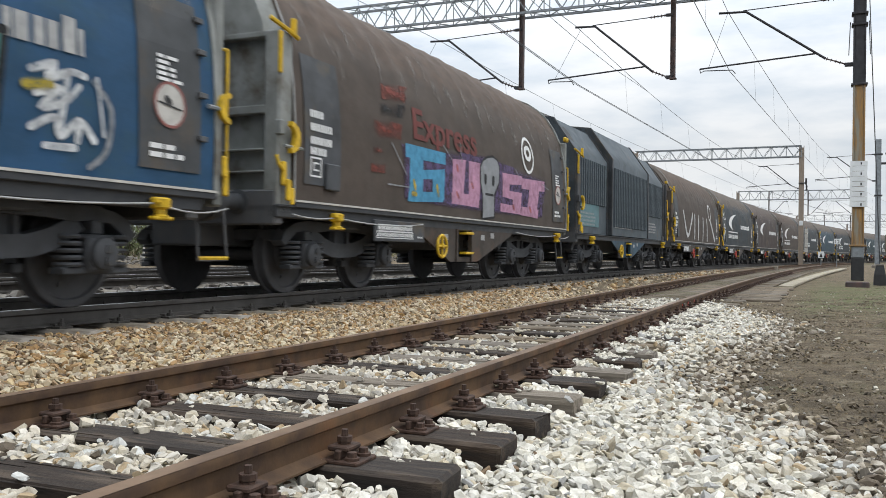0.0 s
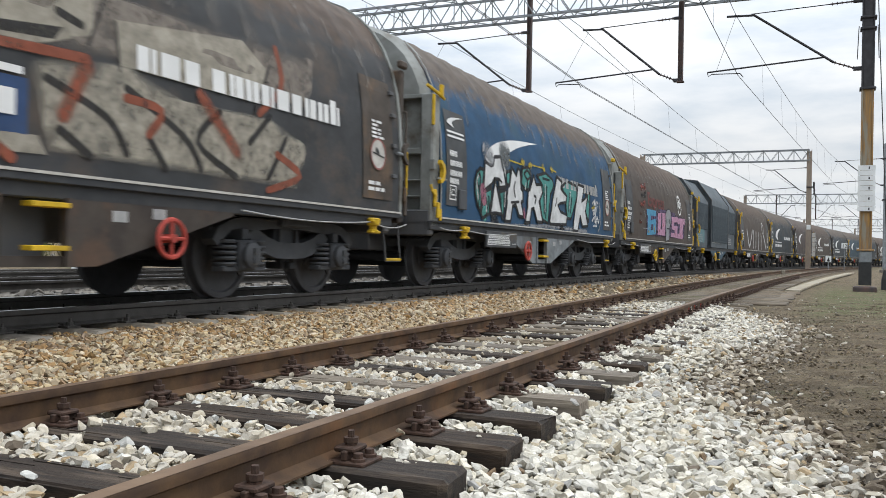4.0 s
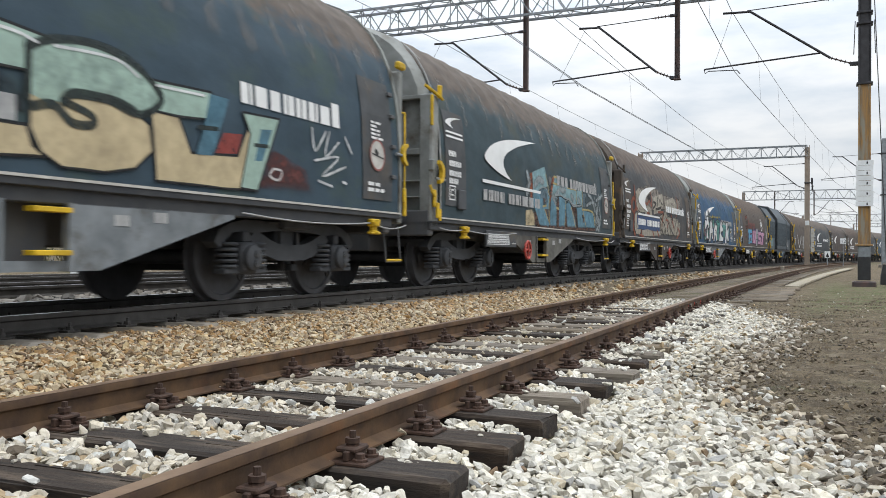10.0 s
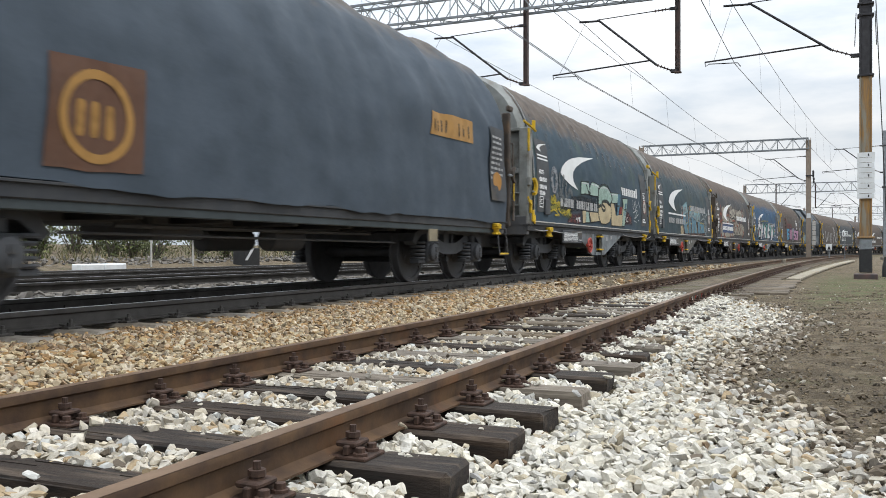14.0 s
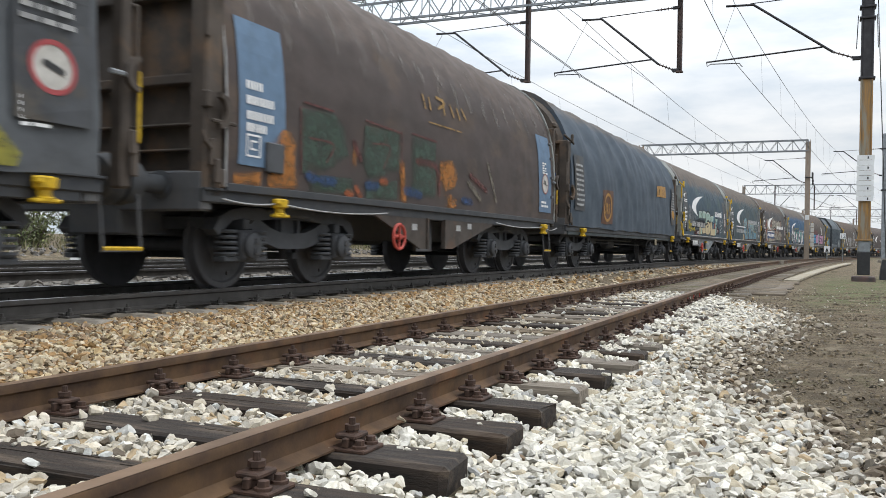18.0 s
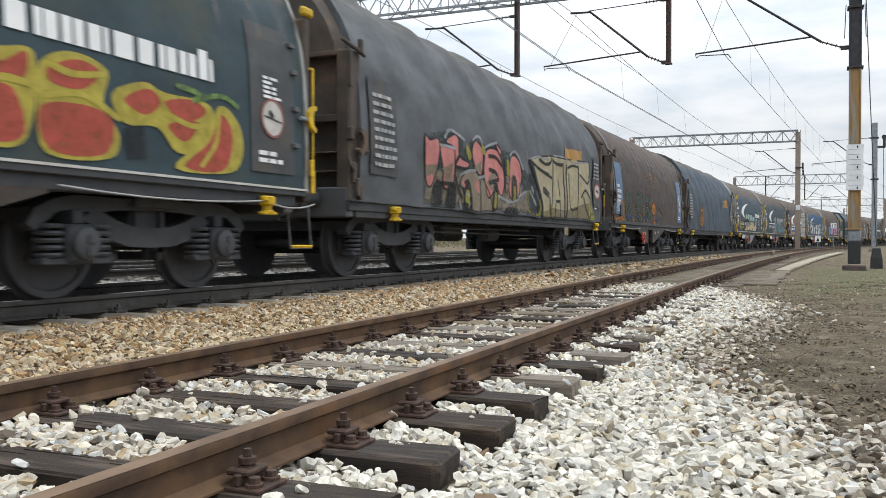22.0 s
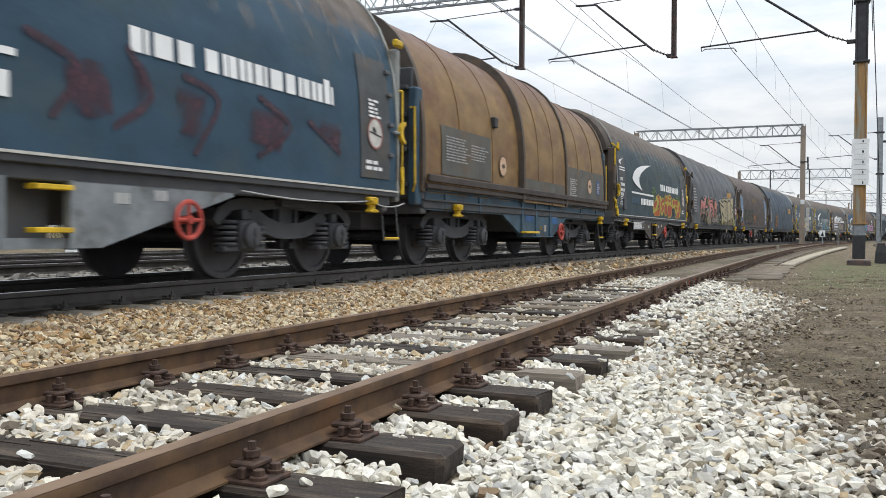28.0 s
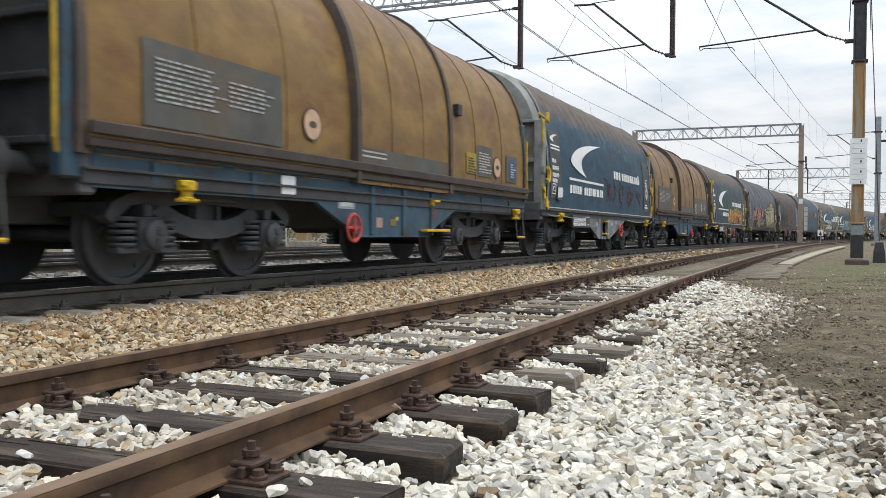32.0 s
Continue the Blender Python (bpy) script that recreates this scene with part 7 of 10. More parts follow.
STEEL_BROWN = tarp("brown_rusty_steel", "806641", "685036", stain="654a34", top="63473a", rough=0.6, top_z=(2.9, 3.7))
BAND_GREY = shader("grimy_grey_band", srgb("55544f"), srgb("464540"), 0.7, scale=2, bump=0.1, stain=srgb("5a4a38"), stain_scale=1.2)


SOFT_PAINT = ("pale_wash", "purple_haze", "faded_patch", "lower_fill", "dark_fill", "red_fill", "faded_block", "dark_panel", "paint_fringe")


def patch(w, name, colour, layer, edge, *pts, prof=None):
    """A filled shape in sprayed paint on the hood, with a dark edge where it has one."""
    o = 0.0125 + 0.0025 * layer
    if name == "graffiti_letter" and colour in ROUNDED:
        ring = [pts[-1], *pts, pts[0], pts[1]]
        pts = tuple(spline(ring, 4)[4:4 * (len(pts) + 1)])
    mat = paint(*colour, worn=0.15 if edge else 0.0 if name in ("ochre_plaque", "brown_emblem", "paper_card") else 0.45 if name in ("graffiti_letter", "letter_shade") else 0.7)
    fill = part(name, patch_mesh(name, list(pts), o, prof or HOOD, mat, name in SOFT_PAINT), None, w)
    if edge:
        loop = []
        for a, b in zip(pts, pts[1:] + pts[:1]):
            if colour in ROUNDED:
                loop.append(a)
                continue
            loop += [a, (a[0] * 0.9 + b[0] * 0.1, a[1] * 0.9 + b[1] * 0.1), (a[0] * 0.1 + b[0] * 0.9, a[1] * 0.1 + b[1] * 0.9)]
        loop.append(pts[0])
        part("paint_outline", spray_mesh("paint_outline", loop, 0.062 if colour in (P_WHITE, P_TEAL) else 0.022 if colour in (P_MINT, P_CREAM) else 0.036, o + 0.0015, prof or HOOD, 0.85, paint(*P_BLACK, worn=0.2)), None, w)


def spray(w, name, colour, width, layer, *pts, prof=None):
    """One painted stroke on the hood."""
    soft = name in ("halo", "faded_paint", "faded_block", "paint_dot", "graffiti_fill", "pale_wash")
    mat = paint(*colour, worn=0.75 if soft or name in ("faded_sign", "script_tag") else 0.4)
    me = spray_mesh(name, list(pts), width, 0.0125 + 0.0025 * layer, prof or HOOD, 0.35 if soft else 0.8, mat)
    part(name, me, None, w)


P_SUN = ("sun", "b0a243")
P_FLAME = ("flame", "a94a3e")
P_ORANGE2 = ("orange2", "b4592f")
P_WHITE = ("white", "d2d3d3")
P_TEAL = ("teal", "4a8f88")
P_BLACK = ("black", "17181a")
P_YELLOW = ("yellow", "b09c2c")
P_PINK = ("pink", "a5677a")
P_PURPLE = ("purple", "544466")
P_GREY = ("grey", "8d8f92")
P_CREAM = ("cream", "bfae8b")
P_MINT = ("mint", "9db5a8")
P_PETROL = ("petrol", "4f7688")
P_BRICK2 = ("brick2", "8a3d36")
P_BOTTLE = ("bottle", "232d2b")
P_RUST = ("rust", "8a4a2c")
P_SKYBLUE = ("skyblue", "5f889a")
P_BRICK = ("brick", "5a302c")
P_OLIVE = ("olive", "8a8434")
P_FOG = ("fog", "63686a")
P_INK = ("ink", "1d2226")
P_DARKGREEN = ("darkgreen", "3a423f")
P_PINKISH = ("pinkish", "bb7670")
P_BEIGE = ("beige", "7d7260")
P_SAND = ("sand", "a2977a")
P_DRAB = ("drab", "7a6e52")
P_OCHRE2 = ("ochre2", "a0682f")
P_WASH = ("wash", "6e675b")
P_WASH2 = ("wash2", "837a71")
P_INK2 = ("ink2", "2a2827")
P_OCHRE3 = ("ochre3", "a0783f")
P_EMBLEM = ("emblem", "5c4030")
P_SKY2 = ("sky2", "4d97bb")
P_PINK2 = ("pink2", "bf8fa8")
P_REDFADE = ("redfade", "74392f")
P_ORANGE = ("orange", "96502c")
P_GREEN = ("green", "3c4c41")
P_DKRED = ("dkred", "48303a")
P_SALMON = ("salmon", "b0605c")
P_CHALK = ("chalk", "a39c8e")
P_RUST3 = ("rust3", "573d31")
P_RUST4 = ("rust4", "8a4b36")
P_SKYPALE = ("skypale", "80a2a8")
P_SLATEPAINT = ("slate", "5d6f78")
P_TAN = ("tan", "a89a68")
P_FOGWHITE = ("fogwhite", "8f9799")
P_GOLD = ("gold", "9a7a48")
P_PALEGREEN = ("palegreen", "6f8a4a")
P_DEEPBLUE = ("deepblue", "2c4468")


ROUNDED = (P_SUN, P_FLAME, P_ORANGE2, P_PINKISH, P_BEIGE)


def art_rusty(w):
    sh = Shape()
    quad(sh, -3.6, -0.35, 1.3, 1.7, 0.014)
    decal("word_panel", sh, paint("navy", "2e466c"), w)
    livery(w, lift=0.008)
    patch(w, "pale_wash", P_WASH2, 0, False, (-3.62, 2.43), (-3.14, 2.57), (-1.27, 2.78), (0.49, 2.54), (3.49, 2.67), (3.31, 2.07), (-1.29, 1.94), (-3.67, 1.84))
    patch(w, "graffiti_letter", P_CHALK, 0.2, False, (-3.58, 2.4), (-3.15, 2.52), (-2.67, 2.45), (-2.58, 1.85), (-3.23, 1.76), (-3.61, 1.86), (-3.68, 2.11))
    patch(w, "graffiti_letter", P_CHALK, 0.2, False, (-3.83, 1.72), (-3.56, 1.79), (-3.52, 1.42), (-3.04, 1.27), (-3.19, 1.14), (-3.62, 1.14), (-3.83, 1.29), (-3.88, 1.51))
    patch(w, "graffiti_letter", P_CHALK, 0.2, False, (-2.58, 1.85), (-2.07, 2.06), (-1.66, 2.0), (-1.48, 1.78), (-2.48, 1.78))
    patch(w, "graffiti_letter", P_CHALK, 0.2, False, (-1.35, 2.41), (-1.15, 2.38), (0.26, 2.58), (0.24, 2.16), (-0.45, 1.91), (-1.26, 1.82))
    patch(w, "graffiti_letter", P_CHALK, 0.2, False, (0.48, 2.34), (2.17, 2.58), (2.53, 2.37), (2.4, 1.99), (0.51, 1.98))
    patch(w, "graffiti_letter", P_CHALK, 0.2, False, (-2.91, 1.27), (-2.2, 1.33), (-1.38, 1.28), (-0.26, 1.31), (-0.18, 1.18), (-2.85, 1.1))
    patch(w, "pale_wash", P_CHALK, 0.3, False, (-0.38, 1.87), (0.6, 2.01), (1.27, 1.83), (2.56, 1.88), (3.29, 1.66), (3.09, 1.17), (-0.18, 1.2))
    patch(w, "dark_shape", P_INK2, 0.8, False, (-0.98, 2.02), (-0.04, 2.15), (-0.13, 2.04), (-0.92, 1.96))
    patch(w, "dark_shape", P_INK2, 0.8, False, (-2.16, 2.33), (-1.53, 2.49), (-1.52, 2.16), (-2.04, 2.16))
    spray(w, "graffiti_stroke", P_INK2, 0.07, 0.8, (-0.19, 1.74), (0.38, 1.54), (0.6, 1.28))
    spray(w, "graffiti_stroke", P_INK2, 0.07, 0.8, (0.59, 1.81), (1.27, 1.51), (1.52, 1.24))
    spray(w, "graffiti_stroke", P_INK2, 0.07, 0.8, (1.76, 1.81), (1.46, 1.48), (2.03, 1.22))
    spray(w, "graffiti_stroke", P_INK2, 0.07, 0.8, (2.56, 1.88), (2.23, 1.58))
    spray(w, "graffiti_stroke", P_INK2, 0.07, 0.8, (-0.07, 1.38), (0.22, 1.22))
    spray(w, "graffiti_stroke", P_INK2, 0.07, 0.8, (2.84, 1.68), (2.57, 1.26))
    spray(w, "graffiti_stroke", P_INK2, 0.07, 0.8, (-1.26, 2.21), (-0.84, 2.19), (-1.28, 2.02))
    spray(w, "graffiti_stroke", P_INK2, 0.07, 0.8, (-0.09, 2.26), (0.12, 2.21))
    spray(w, "graffiti_stroke", P_INK2, 0.07, 0.8, (-0.54, 2.39), (-0.67, 2.13))
    spray(w, "graffiti_stroke", P_INK2, 0.07, 0.8, (0.85, 1.44), (1.05, 1.21))
    spray(w, "paint_outline", P_INK2, 0.03, 1, (-3.57, 2.35), (-3.64, 2.03), (-3.4, 1.84), (-2.61, 1.77))
    spray(w, "paint_outline", P_INK2, 0.03, 1, (-1.41, 2.45), (-1.39, 1.81))
    spray(w, "paint_outline", P_INK2, 0.03, 1, (0.41, 2.56), (0.18, 2.05))
    spray(w, "paint_outline", P_INK2, 0.03, 1, (-3.88, 1.66), (-3.87, 1.27), (-3.66, 1.14))
    spray(w, "paint_outline", P_INK2, 0.03, 1, (0.47, 2.32), (0.51, 1.94))
    spray(w, "paint_outline", P_INK2, 0.03, 1, (2.6, 2.42), (2.28, 1.86))
    spray(w, "graffiti_stroke", P_RUST4, 0.12, 1.2, (-3.69, 2.53), (-3.78, 2.19), (-3.71, 1.94), (-3.61, 1.87))
    spray(w, "graffiti_stroke", P_RUST4, 0.12, 1.2, (-3.96, 2.18), (-4.16, 2.06), (-4.2, 1.88), (-4.02, 1.77), (-3.78, 1.86), (-3.73, 2.01), (-3.81, 2.15), (-3.96, 2.18))
    spray(w, "graffiti_stroke", P_RUST4, 0.12, 1.2, (-3.86, 1.78), (-3.98, 1.5), (-3.98, 1.27), (-3.79, 1.12))
    spray(w, "graffiti_stroke", P_RUST4, 0.08, 1.2, (-2.43, 2.13), (-2.18, 2.1), (-1.88, 2.21), (-1.56, 2.08))
    spray(w, "graffiti_stroke", P_RUST4, 0.08, 1.2, (-1.52, 2.52), (-1.55, 2.09))
    spray(w, "graffiti_stroke", P_RUST4, 0.08, 1.2, (2.73, 2.62), (2.77, 2.22), (2.39, 1.89))
    spray(w, "graffiti_stroke", P_RUST4, 0.08, 1.2, (-1.45, 1.28), (-1.24, 1.11))
    spray(w, "graffiti_stroke", P_RUST4, 0.08, 1.2, (-0.81, 1.33), (-0.48, 1.13))
    spray(w, "graffiti_stroke", P_RUST4, 0.08, 1.2, (0.59, 1.73), (0.99, 1.69), (0.85, 1.47))
    spray(w, "graffiti_stroke", P_RUST4, 0.08, 1.2, (-3.05, 1.31), (-2.95, 1.12))
    spray(w, "graffiti_stroke", P_RUST4, 0.08, 1.2, (-3.21, 1.12), (-2.72, 1.09))
    spray(w, "graffiti_stroke", P_RUST4, 0.08, 1.2, (-0.6, 1.92), (0.17, 1.96))
    spray(w, "graffiti_stroke", P_RUST4, 0.08, 1.2, (2.7, 1.51), (3.14, 1.32), (2.57, 1.13))
    spray(w, "halo", P_RUST4, 0.16, 1, (-3.4, 1.62), (-3.22, 1.45))
    spray(w, "halo", P_RUST4, 0.16, 1, (1.51, 1.9), (2.02, 1.47))
    spray(w, "halo", P_RUST4, 0.16, 1, (0.17, 1.9), (-0.03, 1.51))
    spray(w, "halo", P_RUST4, 0.16, 1, (-2.2, 1.82), (-1.91, 1.81))


def art_big_white(w):
    livery(w, words=False, plain=M_GREYMARK, crescent=0.01)
    patch(w, "teal_fill", P_TEAL, 0, True, (-3.62, 1.94), (-3.76, 1.87), (-3.84, 1.72), (-3.82, 1.5), (-3.72, 1.32), (-3.55, 1.19), (-3.47, 1.55), (-3.51, 1.71), (-3.47, 1.93))
    patch(w, "teal_fill", P_TEAL, 0, True, (-3.55, 1.54), (-3.09, 1.65), (-3.11, 1.48), (-3.21, 1.2), (-3.5, 1.12), (-3.58, 1.31))
    patch(w, "teal_fill", P_TEAL, 0, True, (-2.74, 1.62), (-2.41, 1.67), (-2.46, 1.44), (-2.55, 1.14), (-2.62, 1.29))
    patch(w, "teal_fill", P_TEAL, 0, True, (-2.41, 1.99), (-2.18, 2.03), (-2.26, 1.75), (-2.39, 1.8))
    patch(w, "teal_fill", P_TEAL, 0, True, (-1.53, 2.15), (-1.12, 2.21), (-1, 2.05), (-1.21, 1.76), (-1.43, 1.77), (-1.59, 1.85))
    patch(w, "teal_fill", P_TEAL, 0, True, (-0.66, 2.09), (-0.13, 2.19), (0.31, 2.09), (0.39, 1.97), (0.17, 1.78), (0.02, 1.18), (-0.33, 1.24), (-0.49, 1.58), (-0.34, 1.92))
    patch(w, "teal_fill", P_TEAL, 0, True, (0.98, 2.01), (1.38, 2.15), (2.07, 2.1), (2.11, 1.86), (1.68, 1.34), (1.37, 1.34), (1.21, 1.76))
    patch(w, "teal_fill", P_TEAL, 0, True, (2.83, 1.96), (3.23, 2.03), (3.16, 1.33), (2.89, 1.53))
    patch(w, "graffiti_letter", P_WHITE, 1, True, (-3.41, 2.07), (-3.13, 2.03), (-3.02, 2.06), (-2.96, 2.2), (-2.64, 2.24), (-2.41, 1.73), (-2.77, 1.68), (-2.77, 1.83), (-2.98, 1.82), (-3.11, 1.71), (-3.49, 1.57))
    patch(w, "graffiti_letter", P_WHITE, 1, True, (-2.94, 1.82), (-2.6, 1.23), (-2.89, 1.23), (-3.14, 1.21))
    patch(w, "graffiti_letter", P_WHITE, 1, True, (-2.1, 2.1), (-1.86, 1.97), (-1.77, 2.12), (-1.65, 2.09), (-1.61, 1.75), (-1.52, 1.72), (-1.51, 1.53), (-1.61, 1.5), (-1.45, 1.23), (-1.71, 1.24), (-1.89, 1.43), (-2.08, 1.41), (-2.17, 1.12), (-2.45, 1.12), (-2.36, 1.48), (-2.39, 1.51), (-2.31, 1.75), (-2.24, 1.76))
    patch(w, "graffiti_letter", P_WHITE, 1, True, (-0.87, 2.07), (-0.74, 1.9), (-0.42, 1.93), (-0.34, 1.76), (-0.56, 1.57), (-0.29, 1.18), (-0.66, 1.18), (-0.88, 1.43), (-1.01, 1.41), (-1.1, 1.15), (-1.38, 1.13), (-1.24, 1.47), (-1.27, 1.5), (-1.18, 1.77), (-1.11, 1.76))
    patch(w, "graffiti_letter", P_WHITE, 1, True, (0.62, 2.18), (0.98, 2.1), (0.88, 1.95), (1.31, 1.82), (1.26, 1.68), (0.87, 1.64), (0.69, 1.58), (0.87, 1.46), (1.36, 1.41), (1.32, 1.2), (0.18, 1.17), (0.14, 1.23), (0.3, 1.67), (0.34, 1.76))
    patch(w, "graffiti_letter", P_WHITE, 1, True, (2.25, 2.15), (2.73, 2.13), (2.52, 1.78), (3.03, 1.96), (2.83, 1.57), (3.1, 1.23), (2.65, 1.2), (2.4, 1.44), (2.24, 1.08), (1.85, 1.09), (2, 1.65))
    patch(w, "paint_fringe", P_GREY, 0, False, (-3.3, 1.08), (-1.38, 1.11), (-0.14, 1.16), (3.1, 1.18), (3.11, 1.06), (-0.58, 1.01), (-3.26, 0.98))
    patch(w, "letter_arch", P_BLACK, 2, False, (-3.1, 1.18), (-2.96, 1.23), (-2.8, 1.17), (-2.73, 1.06), (-3.1, 1.05))
    patch(w, "letter_arch", P_BLACK, 2, False, (0.78, 1.08), (0.98, 1.19), (1.23, 1.08))
    spray(w, "halo", P_TEAL, 0.2, 0, (-3.35, 1.48), (-3.36, 1.16))
    spray(w, "halo", P_TEAL, 0.2, 0, (-2.67, 1.57), (-2.65, 1.35))
    spray(w, "letter_line", P_BLACK, 0.05, 3, (-1.95, 1.85), (-2.01, 1.72), (-1.95, 1.59))
    spray(w, "letter_line", P_BLACK, 0.05, 3, (-2.16, 1.47), (-1.75, 1.5))
    spray(w, "letter_line", P_BLACK, 0.05, 3, (-0.87, 1.67), (-0.75, 1.65), (-0.82, 1.53))
    spray(w, "letter_line", P_BLACK, 0.05, 3, (0.6, 1.72), (0.49, 1.56))
    spray(w, "letter_line", P_BLACK, 0.05, 3, (-2.75, 1.83), (-2.65, 1.79))
    spray(w, "letter_line", P_BLACK, 0.05, 3, (-3.68, 1.85), (-3.75, 1.74), (-3.69, 1.6), (-3.63, 1.76), (-3.68, 1.85))
    spray(w, "letter_line", P_BLACK, 0.05, 3, (-3.67, 1.59), (-3.68, 1.3))
    spray(w, "letter_line", P_BLACK, 0.05, 3, (-1.45, 2.05), (-1.26, 2.13), (-1.06, 2.04), (-1.27, 1.96), (-1.45, 2.05))
    spray(w, "letter_line", P_BLACK, 0.05, 3, (-1.27, 1.96), (-1.3, 1.75))
    spray(w, "letter_line", P_BLACK, 0.05, 3, (-0.33, 2.06), (0.1, 2.06))
    spray(w, "letter_line", P_BLACK, 0.05, 3, (-0.27, 1.89), (-0.22, 1.37))
    spray(w, "letter_line", P_BLACK, 0.05, 3, (-0.09, 1.91), (-0.13, 1.29))
    spray(w, "letter_line", P_BLACK, 0.05, 3, (1.51, 1.89), (1.46, 1.51))
    spray(w, "letter_line", P_BLACK, 0.05, 3, (1.69, 1.81), (1.62, 1.48))
    spray(w, "letter_line", P_BLACK, 0.05, 3, (-3.35, 1.45), (-3.29, 1.28), (-3.36, 1.16))
    spray(w, "letter_line", P_BLACK, 0.05, 3, (-3.25, 1.49), (-3.21, 1.29))
    spray(w, "letter_line", P_BLACK, 0.05, 3, (-2.53, 1.59), (-2.52, 1.3))
    spray(w, "letter_line", P_BLACK, 0.05, 3, (2.93, 1.95), (3.09, 1.8))
    spray(w, "letter_line", P_WHITE, 0.03, 3, (-3.72, 1.81), (-3.78, 1.69), (-3.71, 1.43))
    spray(w, "letter_line", P_WHITE, 0.03, 3, (-3.32, 1.48), (-3.33, 1.22))
    spray(w, "letter_line", P_WHITE, 0.03, 3, (-1.37, 1.89), (-1.4, 1.77))
    spray(w, "letter_line", P_WHITE, 0.03, 3, (-0.19, 1.94), (-0.18, 1.41))
    spray(w, "letter_line", P_WHITE, 0.03, 3, (1.57, 1.94), (1.54, 1.56))
    spray(w, "letter_line", P_WHITE, 0.03, 3, (-2.46, 1.63), (-2.49, 1.37))
    spray(w, "paint_drip", P_YELLOW, 0.03, 3, (-2.25, 2.22), (-1.59, 2.21))
    spray(w, "paint_drip", P_YELLOW, 0.03, 3, (-1.12, 2.26), (-0.28, 2.27))
    spray(w, "paint_drip", P_YELLOW, 0.03, 3, (0.2, 2.3), (0.54, 2.27))
    spray(w, "paint_dot", P_YELLOW, 0.14, 3, (-1.53, 2.26), (-1.46, 2.26))
    spray(w, "paint_dot", P_YELLOW, 0.14, 3, (-0.29, 2.29), (-0.24, 2.26))
    spray(w, "paint_dot", P_YELLOW, 0.14, 3, (-1.1, 2.24), (-1.03, 2.25))
    spray(w, "paint_dot", P_YELLOW, 0.14, 3, (0.25, 2.3), (0.3, 2.29))
    spray(w, "paint_dot", P_PINK, 0.3, 3, (-3.51, 1.56), (-3.47, 1.48))
    spray(w, "paint_dot", P_PINK, 0.14, 3, (-1.45, 1.35), (-1.44, 1.28))
    spray(w, "paint_dot", P_GREY, 0.4, 3, (-3.3, 2.23), (-3.2, 2.19))
    spray(w, "paint_dot", P_FOG, 0.42, 3, (-2.51, 2.33), (-2.39, 2.34))
    spray(w, "paint_dot", P_FOG, 0.42, 3, (-2.47, 2.17), (-2.4, 2.19))
    spray(w, "script_tag", P_WHITE, 0.03, 3, (4.07, 1.84), (4.14, 1.4))
    spray(w, "script_tag", P_GREY, 0.035, 1, (0.81, 2.21), (0.89, 2.13), (1, 2.21))
    spray(w, "script_tag", P_GREY, 0.035, 1, (1.14, 2.21), (1.23, 2.13), (1.34, 2.22))
    spray(w, "script_tag", P_WHITE, 0.06, 3, (3.45, 1.8), (3.66, 1.88), (3.58, 1.75), (3.8, 1.84), (3.94, 1.83))
    spray(w, "script_tag", P_WHITE, 0.06, 3, (3.49, 1.63), (3.71, 1.71), (3.53, 1.53), (3.75, 1.61), (3.89, 1.74))
    spray(w, "script_tag", P_WHITE, 0.06, 3, (3.45, 1.38), (3.66, 1.48), (3.71, 1.34), (3.89, 1.48), (4.04, 1.35))
    spray(w, "script_tag", P_WHITE, 0.06, 3, (3.58, 1.26), (3.85, 1.27))
    spray(w, "script_tag", P_WHITE, 0.06, 3, (3.62, 1.84), (3.6, 1.62))
    spray(w, "script_tag", P_WHITE, 0.06, 3, (3.78, 1.83), (3.71, 1.42))
    spray(w, "script_tag", P_WHITE, 0.06, 3, (3.89, 1.48), (3.88, 1.33))
    spray(w, "script_tag", P_GREY, 0.05, 3, (4.04, 1.81), (4.22, 1.61), (4.17, 1.29), (4, 1.14))
    spray(w, "paint_dot", P_YELLOW, 0.1, 4, (3.41, 1.68), (3.6, 1.71))


